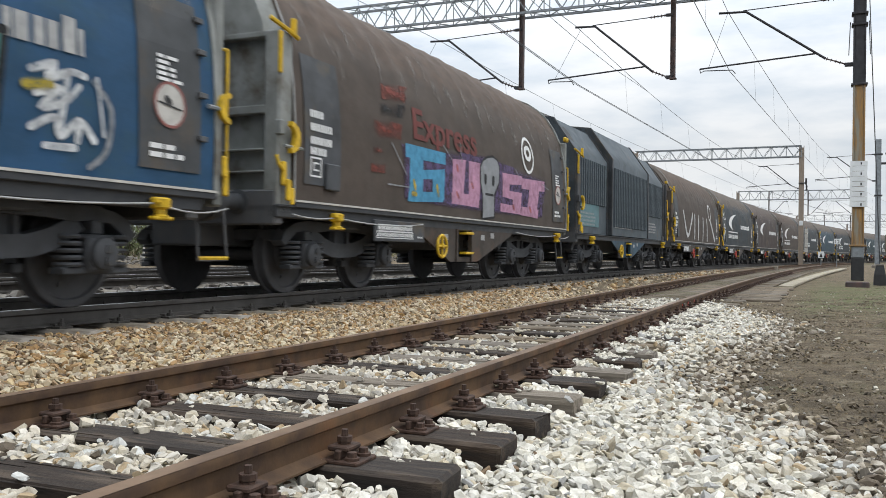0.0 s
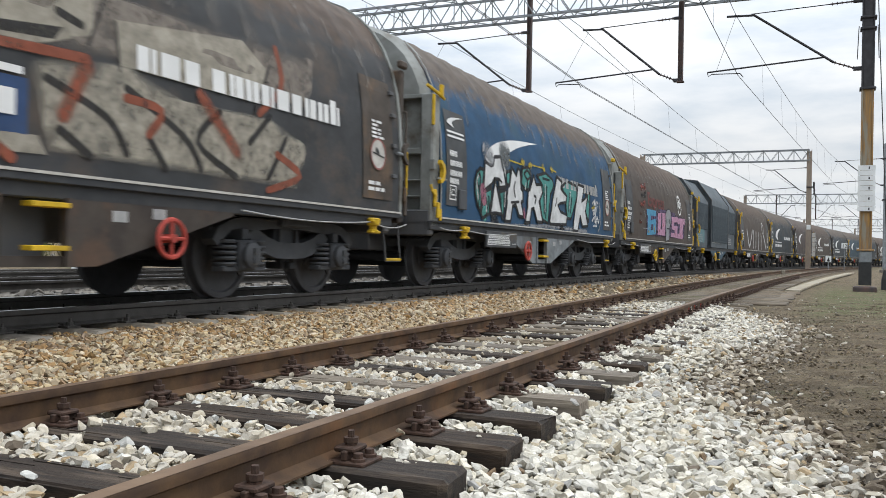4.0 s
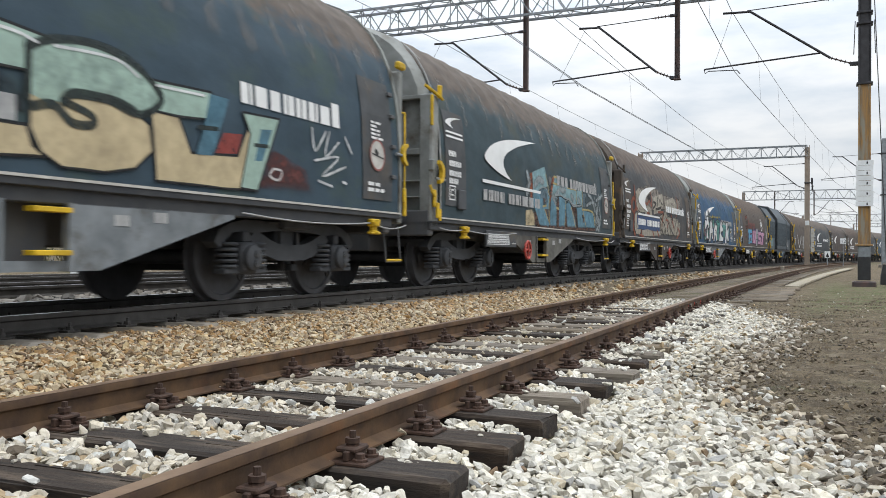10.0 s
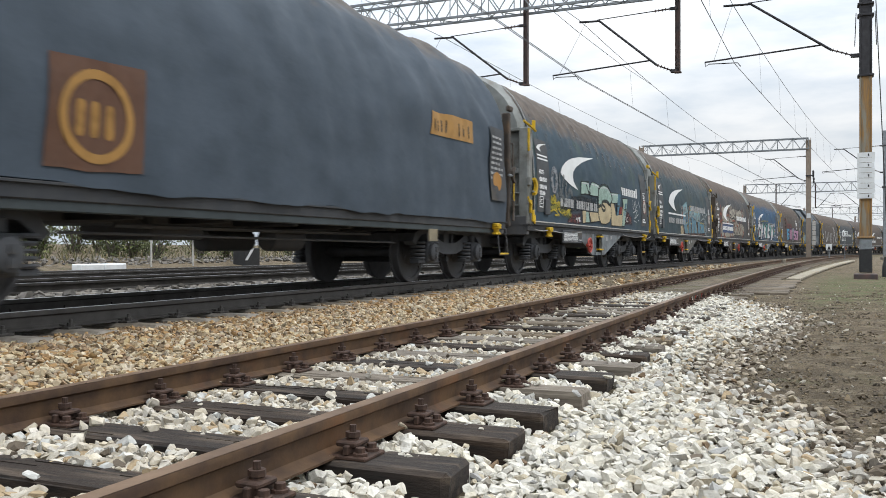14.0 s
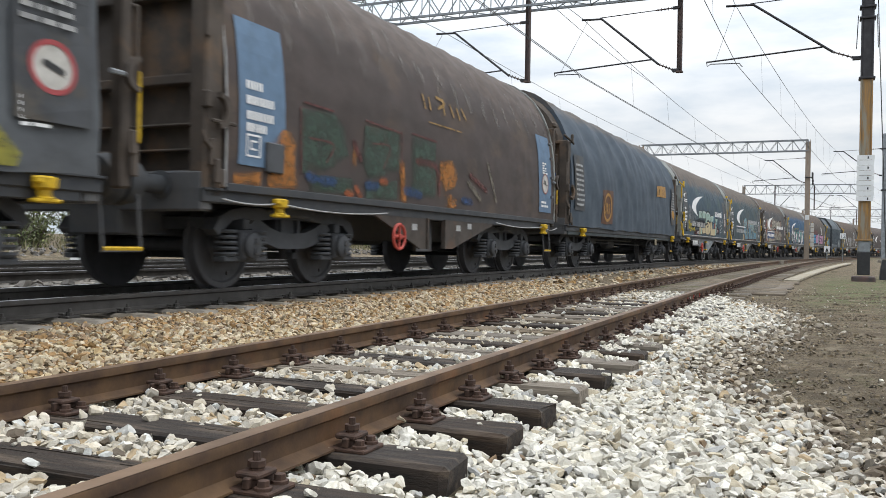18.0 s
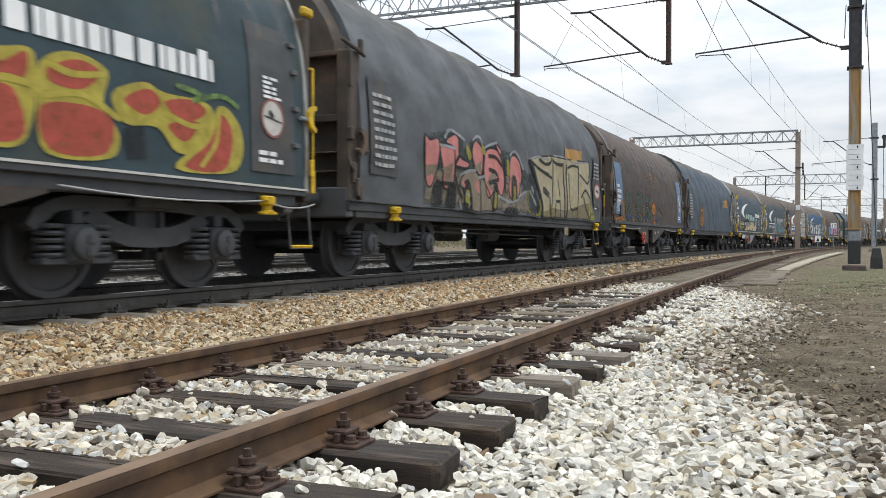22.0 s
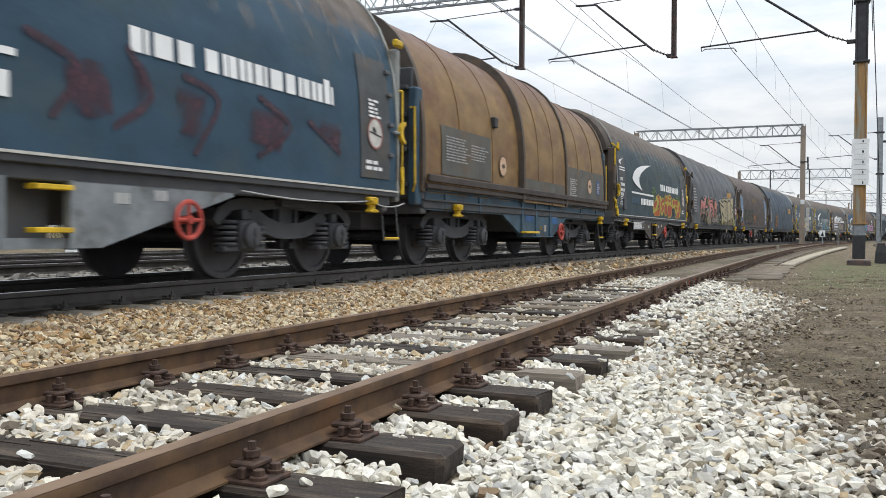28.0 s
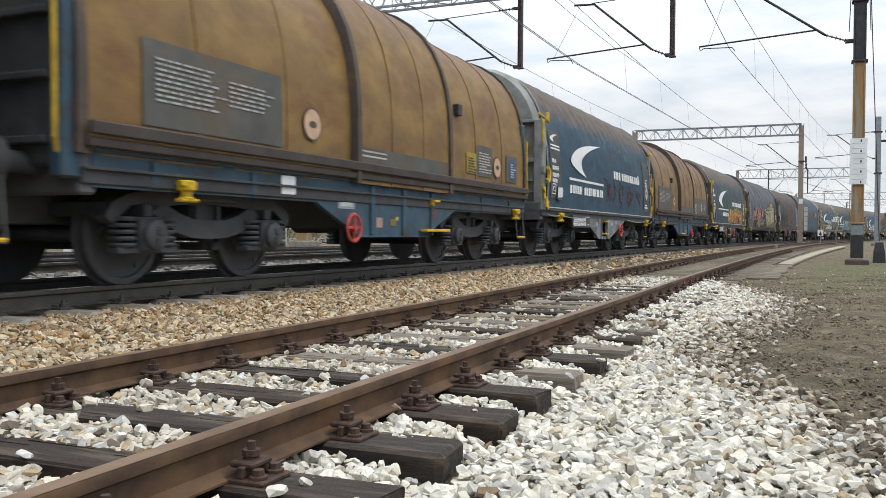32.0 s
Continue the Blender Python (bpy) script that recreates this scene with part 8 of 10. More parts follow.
def art_pale_blue(w):
    livery(w, plain=M_GREYMARK, lift=0.008)
    patch(w, "cream_fill", P_CREAM, 0, False, (-1.3, 1.36), (-0.93, 1.39), (-0.77, 1.26), (-0.78, 1.09), (-1.29, 1.07))
    patch(w, "pale_wash", P_FOG, 0.2, False, (-1.3, 1.87), (-1.04, 1.91), (-1.04, 1.4), (-1.3, 1.38))
    patch(w, "pale_wash", P_FOG, 0.2, False, (0.01, 2.18), (0.38, 2.19), (0.46, 2.11), (0.19, 1.72), (0.08, 1.91))
    patch(w, "brown_fill", P_RUST, 0.4, False, (-1.02, 2.08), (-0.89, 2.11), (-0.88, 1.57), (-1.01, 1.59))
    patch(w, "brown_fill", P_RUST3, 0.4, False, (-0.85, 1.34), (-0.68, 1.35), (-0.45, 1.1), (-0.71, 1.08))
    patch(w, "graffiti_letter", P_SKYPALE, 1, False, (-0.87, 2.12), (-0.11, 2.3), (-0.02, 2.13), (0.11, 1.92), (-0.25, 1.85), (-0.48, 1.8), (-0.86, 1.68))
    patch(w, "graffiti_letter", P_SKYBLUE, 1.2, False, (-0.86, 1.68), (-0.48, 1.8), (-0.25, 1.85), (0.03, 1.86), (0.15, 1.69), (0.12, 1.44), (0.18, 1.09), (-0.43, 1.1), (-0.68, 1.34), (-0.83, 1.47))
    patch(w, "grey_shade", P_SLATEPAINT, 1.4, False, (-0.47, 1.8), (-0.19, 1.85), (0.02, 1.76), (0.08, 1.65), (-0.06, 1.48), (-0.06, 1.63), (-0.25, 1.68), (-0.37, 1.61))
    patch(w, "brown_fill", P_RUST3, 1.6, False, (-0.26, 1.67), (-0.09, 1.64), (-0.07, 1.51), (-0.23, 1.47))
    patch(w, "brown_fill", P_RUST3, 1.6, False, (-0.15, 1.43), (0.16, 1.46), (0.16, 1.14), (0.03, 1.27))
    patch(w, "brown_fill", P_RUST, 1.6, False, (0.27, 1.99), (0.42, 2.15), (0.55, 2.11), (0.4, 1.97), (0.3, 1.74), (0.15, 1.5))
    patch(w, "graffiti_letter", P_SKYPALE, 1, False, (0.4, 1.98), (0.81, 1.98), (1.35, 1.99), (1.34, 1.75), (0.93, 1.78), (0.3, 1.72))
    patch(w, "graffiti_letter", P_SKYPALE, 1.1, False, (0.52, 2.14), (0.84, 2.14), (0.83, 2.0), (0.41, 2.0))
    patch(w, "graffiti_letter", P_SKYBLUE, 1.2, False, (0.27, 1.72), (0.66, 1.74), (0.64, 1.11), (0.2, 1.11))
    patch(w, "graffiti_letter", P_SKYBLUE, 1.2, False, (0.83, 1.76), (1.34, 1.75), (1.3, 1.11), (0.84, 1.11))
    patch(w, "brown_fill", P_RUST3, 1.4, False, (0.64, 1.67), (0.84, 1.72), (0.84, 1.09), (0.67, 1.07))
    patch(w, "brown_fill", P_RUST3, 1.5, False, (1.29, 1.56), (1.46, 1.17), (1.44, 1.11), (1.27, 1.11))
    patch(w, "graffiti_letter", P_SKYPALE, 1, False, (1.36, 1.98), (2.13, 1.98), (2.13, 1.61), (1.77, 1.62), (1.36, 1.72))
    patch(w, "graffiti_letter", P_SKYBLUE, 1.2, False, (1.34, 1.62), (1.56, 1.68), (1.87, 1.52), (2.09, 1.36), (2.14, 1.12), (1.44, 1.12))
    patch(w, "brown_fill", P_RUST3, 1.6, False, (1.73, 1.58), (2.15, 1.57), (2.29, 1.11), (2.14, 1.19), (2.01, 1.36))
    patch(w, "graffiti_letter", P_SKYPALE, 1, False, (2.18, 1.98), (2.64, 1.99), (2.61, 1.68), (2.17, 1.68))
    patch(w, "grey_shade", P_SLATEPAINT, 1.1, False, (2.68, 1.94), (3.0, 1.96), (2.92, 1.65), (2.63, 1.62))
    patch(w, "graffiti_letter", P_SKYBLUE, 1.2, False, (2.17, 1.63), (2.61, 1.62), (3.0, 1.14), (2.33, 1.12))
    patch(w, "brown_fill", P_RUST3, 1.6, False, (2.61, 1.44), (2.82, 1.45), (2.83, 1.26), (2.76, 1.27))
    patch(w, "graffiti_letter", P_SKYBLUE, 1.3, False, (2.68, 1.55), (3.59, 1.52), (3.79, 1.19), (3.03, 1.14))
    spray(w, "highlight", P_TAN, 0.045, 2, (0.49, 2.15), (0.84, 2.15))
    spray(w, "highlight", P_TAN, 0.045, 2, (0.43, 2.01), (0.8, 2.0))
    spray(w, "highlight", P_TAN, 0.045, 2, (0.66, 1.5), (0.8, 1.49))
    spray(w, "highlight", P_TAN, 0.045, 2, (2.63, 1.57), (3.56, 1.55), (3.79, 1.24))
    spray(w, "highlight", P_TAN, 0.045, 2, (-0.25, 1.48), (-0.07, 1.51))
    spray(w, "paint_outline", P_TAN, 0.03, 2.2, (0.15, 1.74), (0.12, 1.46), (0.2, 1.11))
    spray(w, "paint_outline", P_TAN, 0.03, 2.2, (1.29, 1.78), (1.27, 1.12))
    spray(w, "paint_outline", P_TAN, 0.03, 2.2, (2.15, 1.97), (2.13, 1.63))
    spray(w, "paint_outline", P_TAN, 0.03, 2.2, (-0.15, 1.43), (0.11, 1.21))
    spray(w, "paint_outline", P_TAN, 0.03, 2.2, (1.73, 1.57), (2.14, 1.13))
    spray(w, "paint_outline", P_TAN, 0.03, 2.2, (2.63, 1.62), (3.03, 1.16))
    spray(w, "paint_outline", P_TAN, 0.03, 2.2, (1.4, 1.98), (2.11, 1.98))
    spray(w, "paint_outline", P_TAN, 0.03, 2.2, (-0.05, 2.15), (0.15, 1.71))
    spray(w, "paint_outline", P_TAN, 0.03, 2.2, (2.66, 1.98), (2.63, 1.65))
    spray(w, "graffiti_stroke", P_BOTTLE, 0.035, 2.4, (-0.48, 1.79), (-0.28, 1.86), (-0.05, 1.84), (0.16, 1.69))
    spray(w, "highlight", P_FOGWHITE, 0.03, 2.6, (-0.48, 1.81), (-0.28, 1.87), (-0.05, 1.85), (0.16, 1.7))
    spray(w, "graffiti_stroke", P_BOTTLE, 0.035, 2.4, (0.58, 1.75), (0.95, 1.77), (1.24, 1.73), (1.54, 1.71), (1.89, 1.59), (2.19, 1.61), (2.55, 1.63))
    spray(w, "highlight", P_FOGWHITE, 0.03, 2.6, (0.58, 1.76), (0.95, 1.79), (1.24, 1.75), (1.54, 1.73), (1.89, 1.61), (2.19, 1.63), (2.55, 1.65))
    spray(w, "graffiti_stroke", P_BOTTLE, 0.035, 2.4, (1.35, 1.68), (1.56, 1.73), (1.85, 1.64), (2.07, 1.62))
    spray(w, "highlight", P_FOGWHITE, 0.03, 2.6, (1.35, 1.7), (1.56, 1.75), (1.85, 1.66), (2.07, 1.64))
    spray(w, "halo", P_FOGWHITE, 0.2, 2, (-0.73, 1.89), (-0.51, 2.0), (-0.28, 1.99))
    spray(w, "halo", P_FOGWHITE, 0.2, 2, (0.37, 1.75), (0.58, 1.63))
    spray(w, "halo", P_FOGWHITE, 0.2, 2, (0.58, 1.76), (0.77, 1.84))
    spray(w, "halo", P_FOGWHITE, 0.2, 2, (0.97, 1.92), (1.22, 1.91))
    spray(w, "halo", P_FOGWHITE, 0.2, 2, (1.77, 1.81), (1.85, 1.77))
    spray(w, "halo", P_FOGWHITE, 0.2, 2, (2.33, 1.77), (2.41, 1.74))
    spray(w, "halo", P_FOGWHITE, 0.2, 2, (-1.17, 2.04), (-1.08, 1.9), (-1.22, 1.71))
    spray(w, "halo", P_RUST3, 0.12, 2.8, (-0.67, 1.06), (0.17, 1.07))
    spray(w, "halo", P_RUST3, 0.12, 2.8, (0.2, 1.08), (1.41, 1.1))
    spray(w, "halo", P_RUST3, 0.12, 2.8, (1.41, 1.09), (3.77, 1.13))
    spray(w, "halo", P_FOGWHITE, 0.13, 0.4, (3.22, 1.95), (3.55, 1.84), (3.76, 1.62))
    spray(w, "halo", P_FOGWHITE, 0.13, 0.4, (3.76, 1.9), (3.97, 1.57), (4.18, 1.14))
    spray(w, "halo", P_FOGWHITE, 0.13, 0.4, (4.18, 1.99), (4.05, 1.65), (3.9, 1.35))
    spray(w, "halo", P_FOGWHITE, 0.13, 0.4, (3.9, 1.57), (4.23, 1.31), (3.98, 1.15))
    spray(w, "halo", P_FOGWHITE, 0.13, 0.4, (3.09, 1.69), (3.48, 1.78), (3.9, 1.74))
    spray(w, "halo", P_FOGWHITE, 0.13, 0.4, (3.97, 1.86), (4.52, 2.0))
    spray(w, "halo", P_FOGWHITE, 0.13, 0.4, (3.87, 1.35), (4.09, 1.17))
    spray(w, "halo", P_FOGWHITE, 0.13, 0.4, (4.23, 1.67), (4.35, 1.39), (4.18, 1.16))


def art_cream(w):
    livery(w, plain=M_GREYMARK, line=False, url=False, crescent=0.012)
    word_blocks(w, 2.1, 4.04, 1.985, 2.195, 8, M_WHITE, 0.014, (7,))
    patch(w, "dark_panel", P_INK, 0, False, (-3.43, 1.6), (-1.98, 1.76), (-0.42, 1.79), (-0.38, 1.49), (-2.6, 1.32), (-3.49, 1.34))
    patch(w, "red_fill", P_BRICK, 0, False, (-2.92, 1.14), (-2.55, 1.32), (-1.84, 1.4), (-1.8, 1.05), (-2.29, 1.06), (-2.94, 1.07))
    patch(w, "red_fill", P_BRICK, 0, False, (2.26, 1.15), (2.62, 1.59), (3.28, 1.43), (3.43, 1.17))
    patch(w, "graffiti_letter", P_MINT, 1, True, (-1.83, 2.07), (-1.55, 2.09), (-1.18, 2.09), (-1.15, 1.94), (-1.06, 1.81), (-1.5, 1.8), (-1.87, 1.77))
    patch(w, "graffiti_letter", P_MINT, 1, True, (-1.11, 1.96), (-0.96, 2.09), (-0.82, 2.13), (-0.5, 2.11), (-0.16, 2.08), (-0.35, 1.95), (-0.37, 1.8), (-0.78, 1.79), (-1.06, 1.79))
    patch(w, "graffiti_letter", P_CREAM, 1, True, (-1.79, 1.4), (-1.49, 1.42), (-1.5, 1.12), (-1.75, 1.11))
    patch(w, "graffiti_letter", P_CREAM, 1, True, (-1.27, 1.4), (-0.37, 1.41), (-0.32, 1.27), (-0.21, 1.2), (-1.08, 1.15))
    patch(w, "graffiti_letter", P_MINT, 1, True, (-1.49, 1.4), (-1.27, 1.4), (-1.15, 1.14), (-1.49, 1.13))
    patch(w, "graffiti_letter", P_CREAM, 2, True, (-0.35, 1.72), (-0.14, 1.72), (0.62, 1.7), (0.84, 1.58), (0.88, 1.36), (0.68, 1.2), (0.36, 1.14), (-0.06, 1.14), (-0.25, 1.23), (-0.35, 1.4))
    patch(w, "graffiti_letter", P_MINT, 3, False, (-0.36, 1.97), (-0.17, 2.07), (0.19, 2.13), (0.54, 2.1), (0.81, 1.99), (0.98, 1.81), (0.73, 1.65), (0.35, 1.72), (0.02, 1.69), (-0.16, 1.58), (-0.35, 1.64))
    patch(w, "graffiti_letter", P_CREAM, 1, True, (0.86, 1.72), (1.2, 1.71), (1.37, 1.41), (2.04, 1.45), (2.23, 1.82), (2.62, 1.87), (2.37, 1.13), (1.87, 1.12), (0.93, 1.12))
    patch(w, "graffiti_letter", P_MINT, 2, True, (0.83, 1.97), (1.64, 2.0), (1.59, 1.74), (1.2, 1.71), (0.86, 1.71))
    patch(w, "graffiti_letter", P_MINT, 2, True, (2.11, 1.89), (2.73, 1.91), (2.37, 1.13), (2.09, 1.14), (2.23, 1.69))
    patch(w, "graffiti_letter", P_PETROL, 3, False, (1.62, 1.98), (1.89, 1.98), (1.66, 1.41), (1.43, 1.4), (1.54, 1.68))
    patch(w, "graffiti_letter", P_PETROL, 3, False, (2.41, 1.76), (2.6, 1.78), (2.44, 1.44), (2.31, 1.43))
    patch(w, "graffiti_letter", P_BRICK2, 2, False, (1.82, 1.65), (2.11, 1.67), (2.03, 1.47), (1.7, 1.44))
    spray(w, "letter_line", P_BOTTLE, 0.07, 4, (-0.36, 1.97), (-0.17, 2.07), (0.19, 2.13), (0.54, 2.1), (0.81, 1.99), (0.98, 1.81), (0.73, 1.65), (0.39, 1.72))
    spray(w, "letter_line", P_BOTTLE, 0.07, 4, (-0.32, 1.55), (-0.14, 1.59), (0.03, 1.48), (0.22, 1.5), (0.2, 1.57), (-0.05, 1.63))
    spray(w, "letter_line", P_BOTTLE, 0.08, 4, (-0.05, 1.64), (0.06, 1.71), (0.44, 1.72), (0.66, 1.67))
    spray(w, "letter_line", P_BOTTLE, 0.06, 4, (-1.44, 2.02), (-1.28, 1.87), (-1.09, 1.84))
    spray(w, "letter_line", P_BOTTLE, 0.05, 4, (-1.38, 2.1), (-1.21, 2.09))
    spray(w, "letter_line", P_BOTTLE, 0.05, 4, (-1.25, 1.4), (-1.08, 1.18))
    spray(w, "letter_line", P_BOTTLE, 0.06, 4, (-0.36, 2.0), (-0.37, 1.62))
    spray(w, "letter_line", P_BOTTLE, 0.04, 4, (1.46, 1.65), (1.72, 1.67))
    spray(w, "letter_line", P_BOTTLE, 0.04, 4, (2.31, 1.59), (2.52, 1.6))
    spray(w, "letter_line", P_WHITE, 0.025, 5, (-1.8, 2.04), (-1.21, 2.05))
    spray(w, "letter_line", P_WHITE, 0.025, 5, (-0.93, 2.06), (-0.5, 2.06), (-0.29, 2.02))
    spray(w, "letter_line", P_WHITE, 0.025, 5, (-0.13, 2.03), (0.45, 2.06), (0.71, 1.96))
    spray(w, "letter_line", P_WHITE, 0.025, 5, (0.92, 1.93), (1.53, 1.95))
    spray(w, "script_tag", P_GREY, 0.15, 2, (-3.9, 2.14), (-4.03, 1.97), (-3.94, 1.76), (-3.77, 1.79), (-3.71, 2.07), (-3.81, 2.17))
    spray(w, "script_tag", P_FOG, 0.12, 2, (-3.48, 2.1), (-3.53, 1.82), (-3.37, 1.74), (-3.2, 2.06))
    spray(w, "script_tag", P_FOG, 0.12, 2, (-3.02, 1.94), (-3.08, 1.76), (-2.97, 1.67), (-2.81, 1.8))
    spray(w, "script_tag", P_FOG, 0.12, 2, (-2.74, 1.83), (-2.6, 1.72))
    spray(w, "script_tag", P_FOG, 0.12, 2, (-3.73, 1.62), (-3.43, 1.69), (-3.15, 1.55))
    spray(w, "halo", P_OLIVE, 0.2, 0, (-4.08, 1.34), (-3.73, 1.41), (-3.51, 1.47))
    spray(w, "halo", P_OLIVE, 0.2, 0, (-3.31, 1.32), (-2.74, 1.28))
    spray(w, "halo", P_OLIVE, 0.2, 0, (-4.05, 1.51), (-3.8, 1.57))
    spray(w, "script_tag", P_YELLOW, 0.04, 2, (-4.11, 1.61), (-3.98, 1.52), (-3.91, 1.64), (-3.8, 1.52), (-4.05, 1.53))
    spray(w, "script_tag", P_YELLOW, 0.04, 2, (-4.04, 1.45), (-3.51, 1.5), (-3.77, 1.35), (-3.51, 1.37))
    spray(w, "script_tag", P_YELLOW, 0.04, 2, (-4.14, 1.29), (-3.87, 1.33), (-3.54, 1.23), (-3.84, 1.22))
    spray(w, "script_tag", P_YELLOW, 0.04, 2, (-3.58, 1.35), (-3.35, 1.28), (-2.74, 1.38), (-3.14, 1.24))
    spray(w, "script_tag", P_YELLOW, 0.04, 2, (-4.01, 1.57), (-3.62, 1.43))
    spray(w, "script_tag", P_WHITE, 0.03, 3, (3.36, 1.9), (3.43, 1.66), (3.64, 1.9))
    spray(w, "script_tag", P_WHITE, 0.03, 3, (3.72, 1.91), (3.64, 1.62), (3.94, 1.81))
    spray(w, "script_tag", P_WHITE, 0.03, 3, (3.42, 1.55), (3.94, 1.64), (3.57, 1.39), (4.09, 1.54))
    spray(w, "script_tag", P_WHITE, 0.03, 3, (4.09, 1.89), (4.25, 1.72))
    spray(w, "script_tag", P_WHITE, 0.03, 3, (3.5, 1.33), (3.79, 1.29))
    spray(w, "script_tag", P_WHITE, 0.03, 3, (4.04, 1.36), (4.11, 1.35))
    spray(w, "script_tag", P_WHITE, 0.05, 3, (-2.29, 1.19), (-2.22, 1.21), (-2.21, 1.14))
    spray(w, "script_tag", P_WHITE, 0.05, 3, (-2.14, 1.21), (-2, 1.23), (-2.08, 1.16), (-1.98, 1.16))
    spray(w, "letter_line", P_WHITE, 0.025, 3, (2.63, 1.38), (2.57, 1.3), (2.73, 1.27), (2.78, 1.37), (2.63, 1.38))


def art_gust(w):
    word_sign(w)
    decal("emblem_ring", disc(2.95, 2.42, 0.36, 0.3, 0.014), M_WHITE, w, "white round emblem")
    decal("emblem_shape", disc(2.95, 2.46, 0.22, 0.1, 0.014, squash=0.7), M_WHITE, w)
    patch(w, "purple_haze", P_PURPLE, 0, False, (-2.57, 1.99), (-1, 2.07), (0.43, 2.16), (4.12, 2.03), (3.79, 1.23), (0.64, 1.18), (-1.36, 1.2), (-2.49, 1.24))
    patch(w, "graffiti_letter", P_SKY2, 1, False, (-2.44, 2.01), (-1.06, 2.02), (-1.07, 1.84), (-2.45, 1.82))
    patch(w, "graffiti_letter", P_SKY2, 1, False, (-2.31, 1.86), (-1.87, 1.85), (-1.9, 1.29), (-2.33, 1.25))
    patch(w, "graffiti_letter", P_SKY2, 1, False, (-1.93, 1.68), (-1.11, 1.77), (-1.11, 1.62), (-1.93, 1.55))
    patch(w, "graffiti_letter", P_SKY2, 1, False, (-1.56, 1.65), (-1.11, 1.67), (-1.14, 1.3), (-1.55, 1.3))
    patch(w, "graffiti_letter", P_SKY2, 1, False, (-2.34, 1.36), (-1.15, 1.41), (-1.18, 1.27), (-2.37, 1.21))
    patch(w, "graffiti_letter", P_PINK2, 1, False, (-0.8, 1.96), (-0.27, 2.0), (-0.37, 1.43), (-0.81, 1.43))
    patch(w, "graffiti_letter", P_PINK2, 1, False, (-0.15, 2.0), (0.4, 2.01), (0.29, 1.32), (-0.15, 1.29))
    patch(w, "graffiti_letter", P_PINK2, 1, False, (-0.85, 1.45), (0.28, 1.45), (0.29, 1.26), (-0.84, 1.27))
    patch(w, "graffiti_letter", P_PINK2, 1, False, (1.43, 1.95), (2.5, 1.98), (2.49, 1.81), (1.79, 1.77), (1.79, 1.65), (2.49, 1.66), (2.44, 1.24), (1.33, 1.25), (1.32, 1.4), (1.98, 1.39), (1.98, 1.5), (1.43, 1.52))
    patch(w, "graffiti_letter", P_PINK2, 1, False, (2.5, 1.94), (3.94, 1.99), (3.93, 1.78), (2.49, 1.74))
    patch(w, "graffiti_letter", P_PINK2, 1, False, (2.97, 1.79), (3.58, 1.79), (3.44, 1.36), (2.84, 1.37))
    patch(w, "graffiti_letter", P_PINK2, 1, False, (2.5, 1.4), (3.55, 1.39), (3.49, 1.21), (2.44, 1.23))
    patch(w, "painted_skull", P_GREY, 2, True, (0.34, 1.96), (0.48, 2.08), (0.68, 2.15), (0.95, 2.19), (1.17, 2.15), (1.27, 2.04), (1.23, 1.74), (1.0, 1.53), (1.02, 1.13), (0.46, 1.08), (0.44, 1.49), (0.33, 1.7))
    patch(w, "faded_block", P_REDFADE, 0, False, (-3.05, 2.74), (-2.17, 2.84), (-2.31, 2.57), (-3.09, 2.51))
    patch(w, "faded_block", P_REDFADE, 0, False, (-3.37, 2.21), (-2.47, 2.27), (-2.55, 2.03), (-3.39, 1.96))
    patch(w, "faded_block", P_REDFADE, 0, False, (-3.43, 1.64), (-3, 1.67), (-3.02, 1.53), (-3.43, 1.52))
    patch(w, "faded_block", P_REDFADE, 0, False, (-3.39, 1.86), (-3.07, 1.89), (-3.06, 1.79), (-3.39, 1.77))
    patch(w, "faded_block", P_BLACK, 0, False, (-3.16, 2.46), (-2.33, 2.55), (-2.43, 2.33), (-3.19, 2.27))
    for u in (0.57, 0.95):
        spray(w, "skull_eye", P_BLACK, 0.12, 4, (u, 1.79), (u, 1.73))
    spray(w, "skull_mouth", P_BLACK, 0.04, 4, (0.57, 1.51), (0.93, 1.51))
    spray(w, "paint_dot", P_YELLOW, 0.1, 3, (-2.19, 1.49), (-2.16, 1.43))
    spray(w, "paint_dot", P_YELLOW, 0.1, 3, (-1.41, 1.48), (-1.37, 1.38))
    spray(w, "paint_dot", P_YELLOW, 0.1, 3, (-2.22, 1.33), (-2.14, 1.33))
    spray(w, "paint_dot", P_SALMON, 0.09, 3, (-0.64, 1.43), (-0.59, 1.39))
    spray(w, "paint_dot", P_SALMON, 0.09, 3, (-0.03, 1.63), (0.01, 1.59))
    spray(w, "paint_dot", P_SALMON, 0.09, 3, (2, 1.38), (2.05, 1.34))
    spray(w, "paint_dot", P_SALMON, 0.09, 3, (2.99, 1.39), (3.06, 1.33))
    spray(w, "paint_dot", P_SALMON, 0.09, 3, (-0.64, 1.85), (-0.62, 1.81))
    spray(w, "paint_streak", P_GREY, 0.02, 3, (-2.86, 1.96), (-2.42, 1.57))
    spray(w, "paint_streak", P_GREY, 0.02, 3, (-1.14, 2.13), (-0.83, 1.94))
    spray(w, "paint_streak", P_GREY, 0.02, 3, (-0.5, 2.25), (-0.44, 1.94))
    spray(w, "paint_streak", P_GREY, 0.02, 3, (-2.95, 1.4), (-2.35, 1.41))
    spray(w, "paint_streak", P_GREY, 0.02, 3, (2.15, 2.07), (2.4, 1.91))
    spray(w, "paint_streak", P_GREY, 0.02, 3, (3.77, 1.92), (4.21, 1.84))


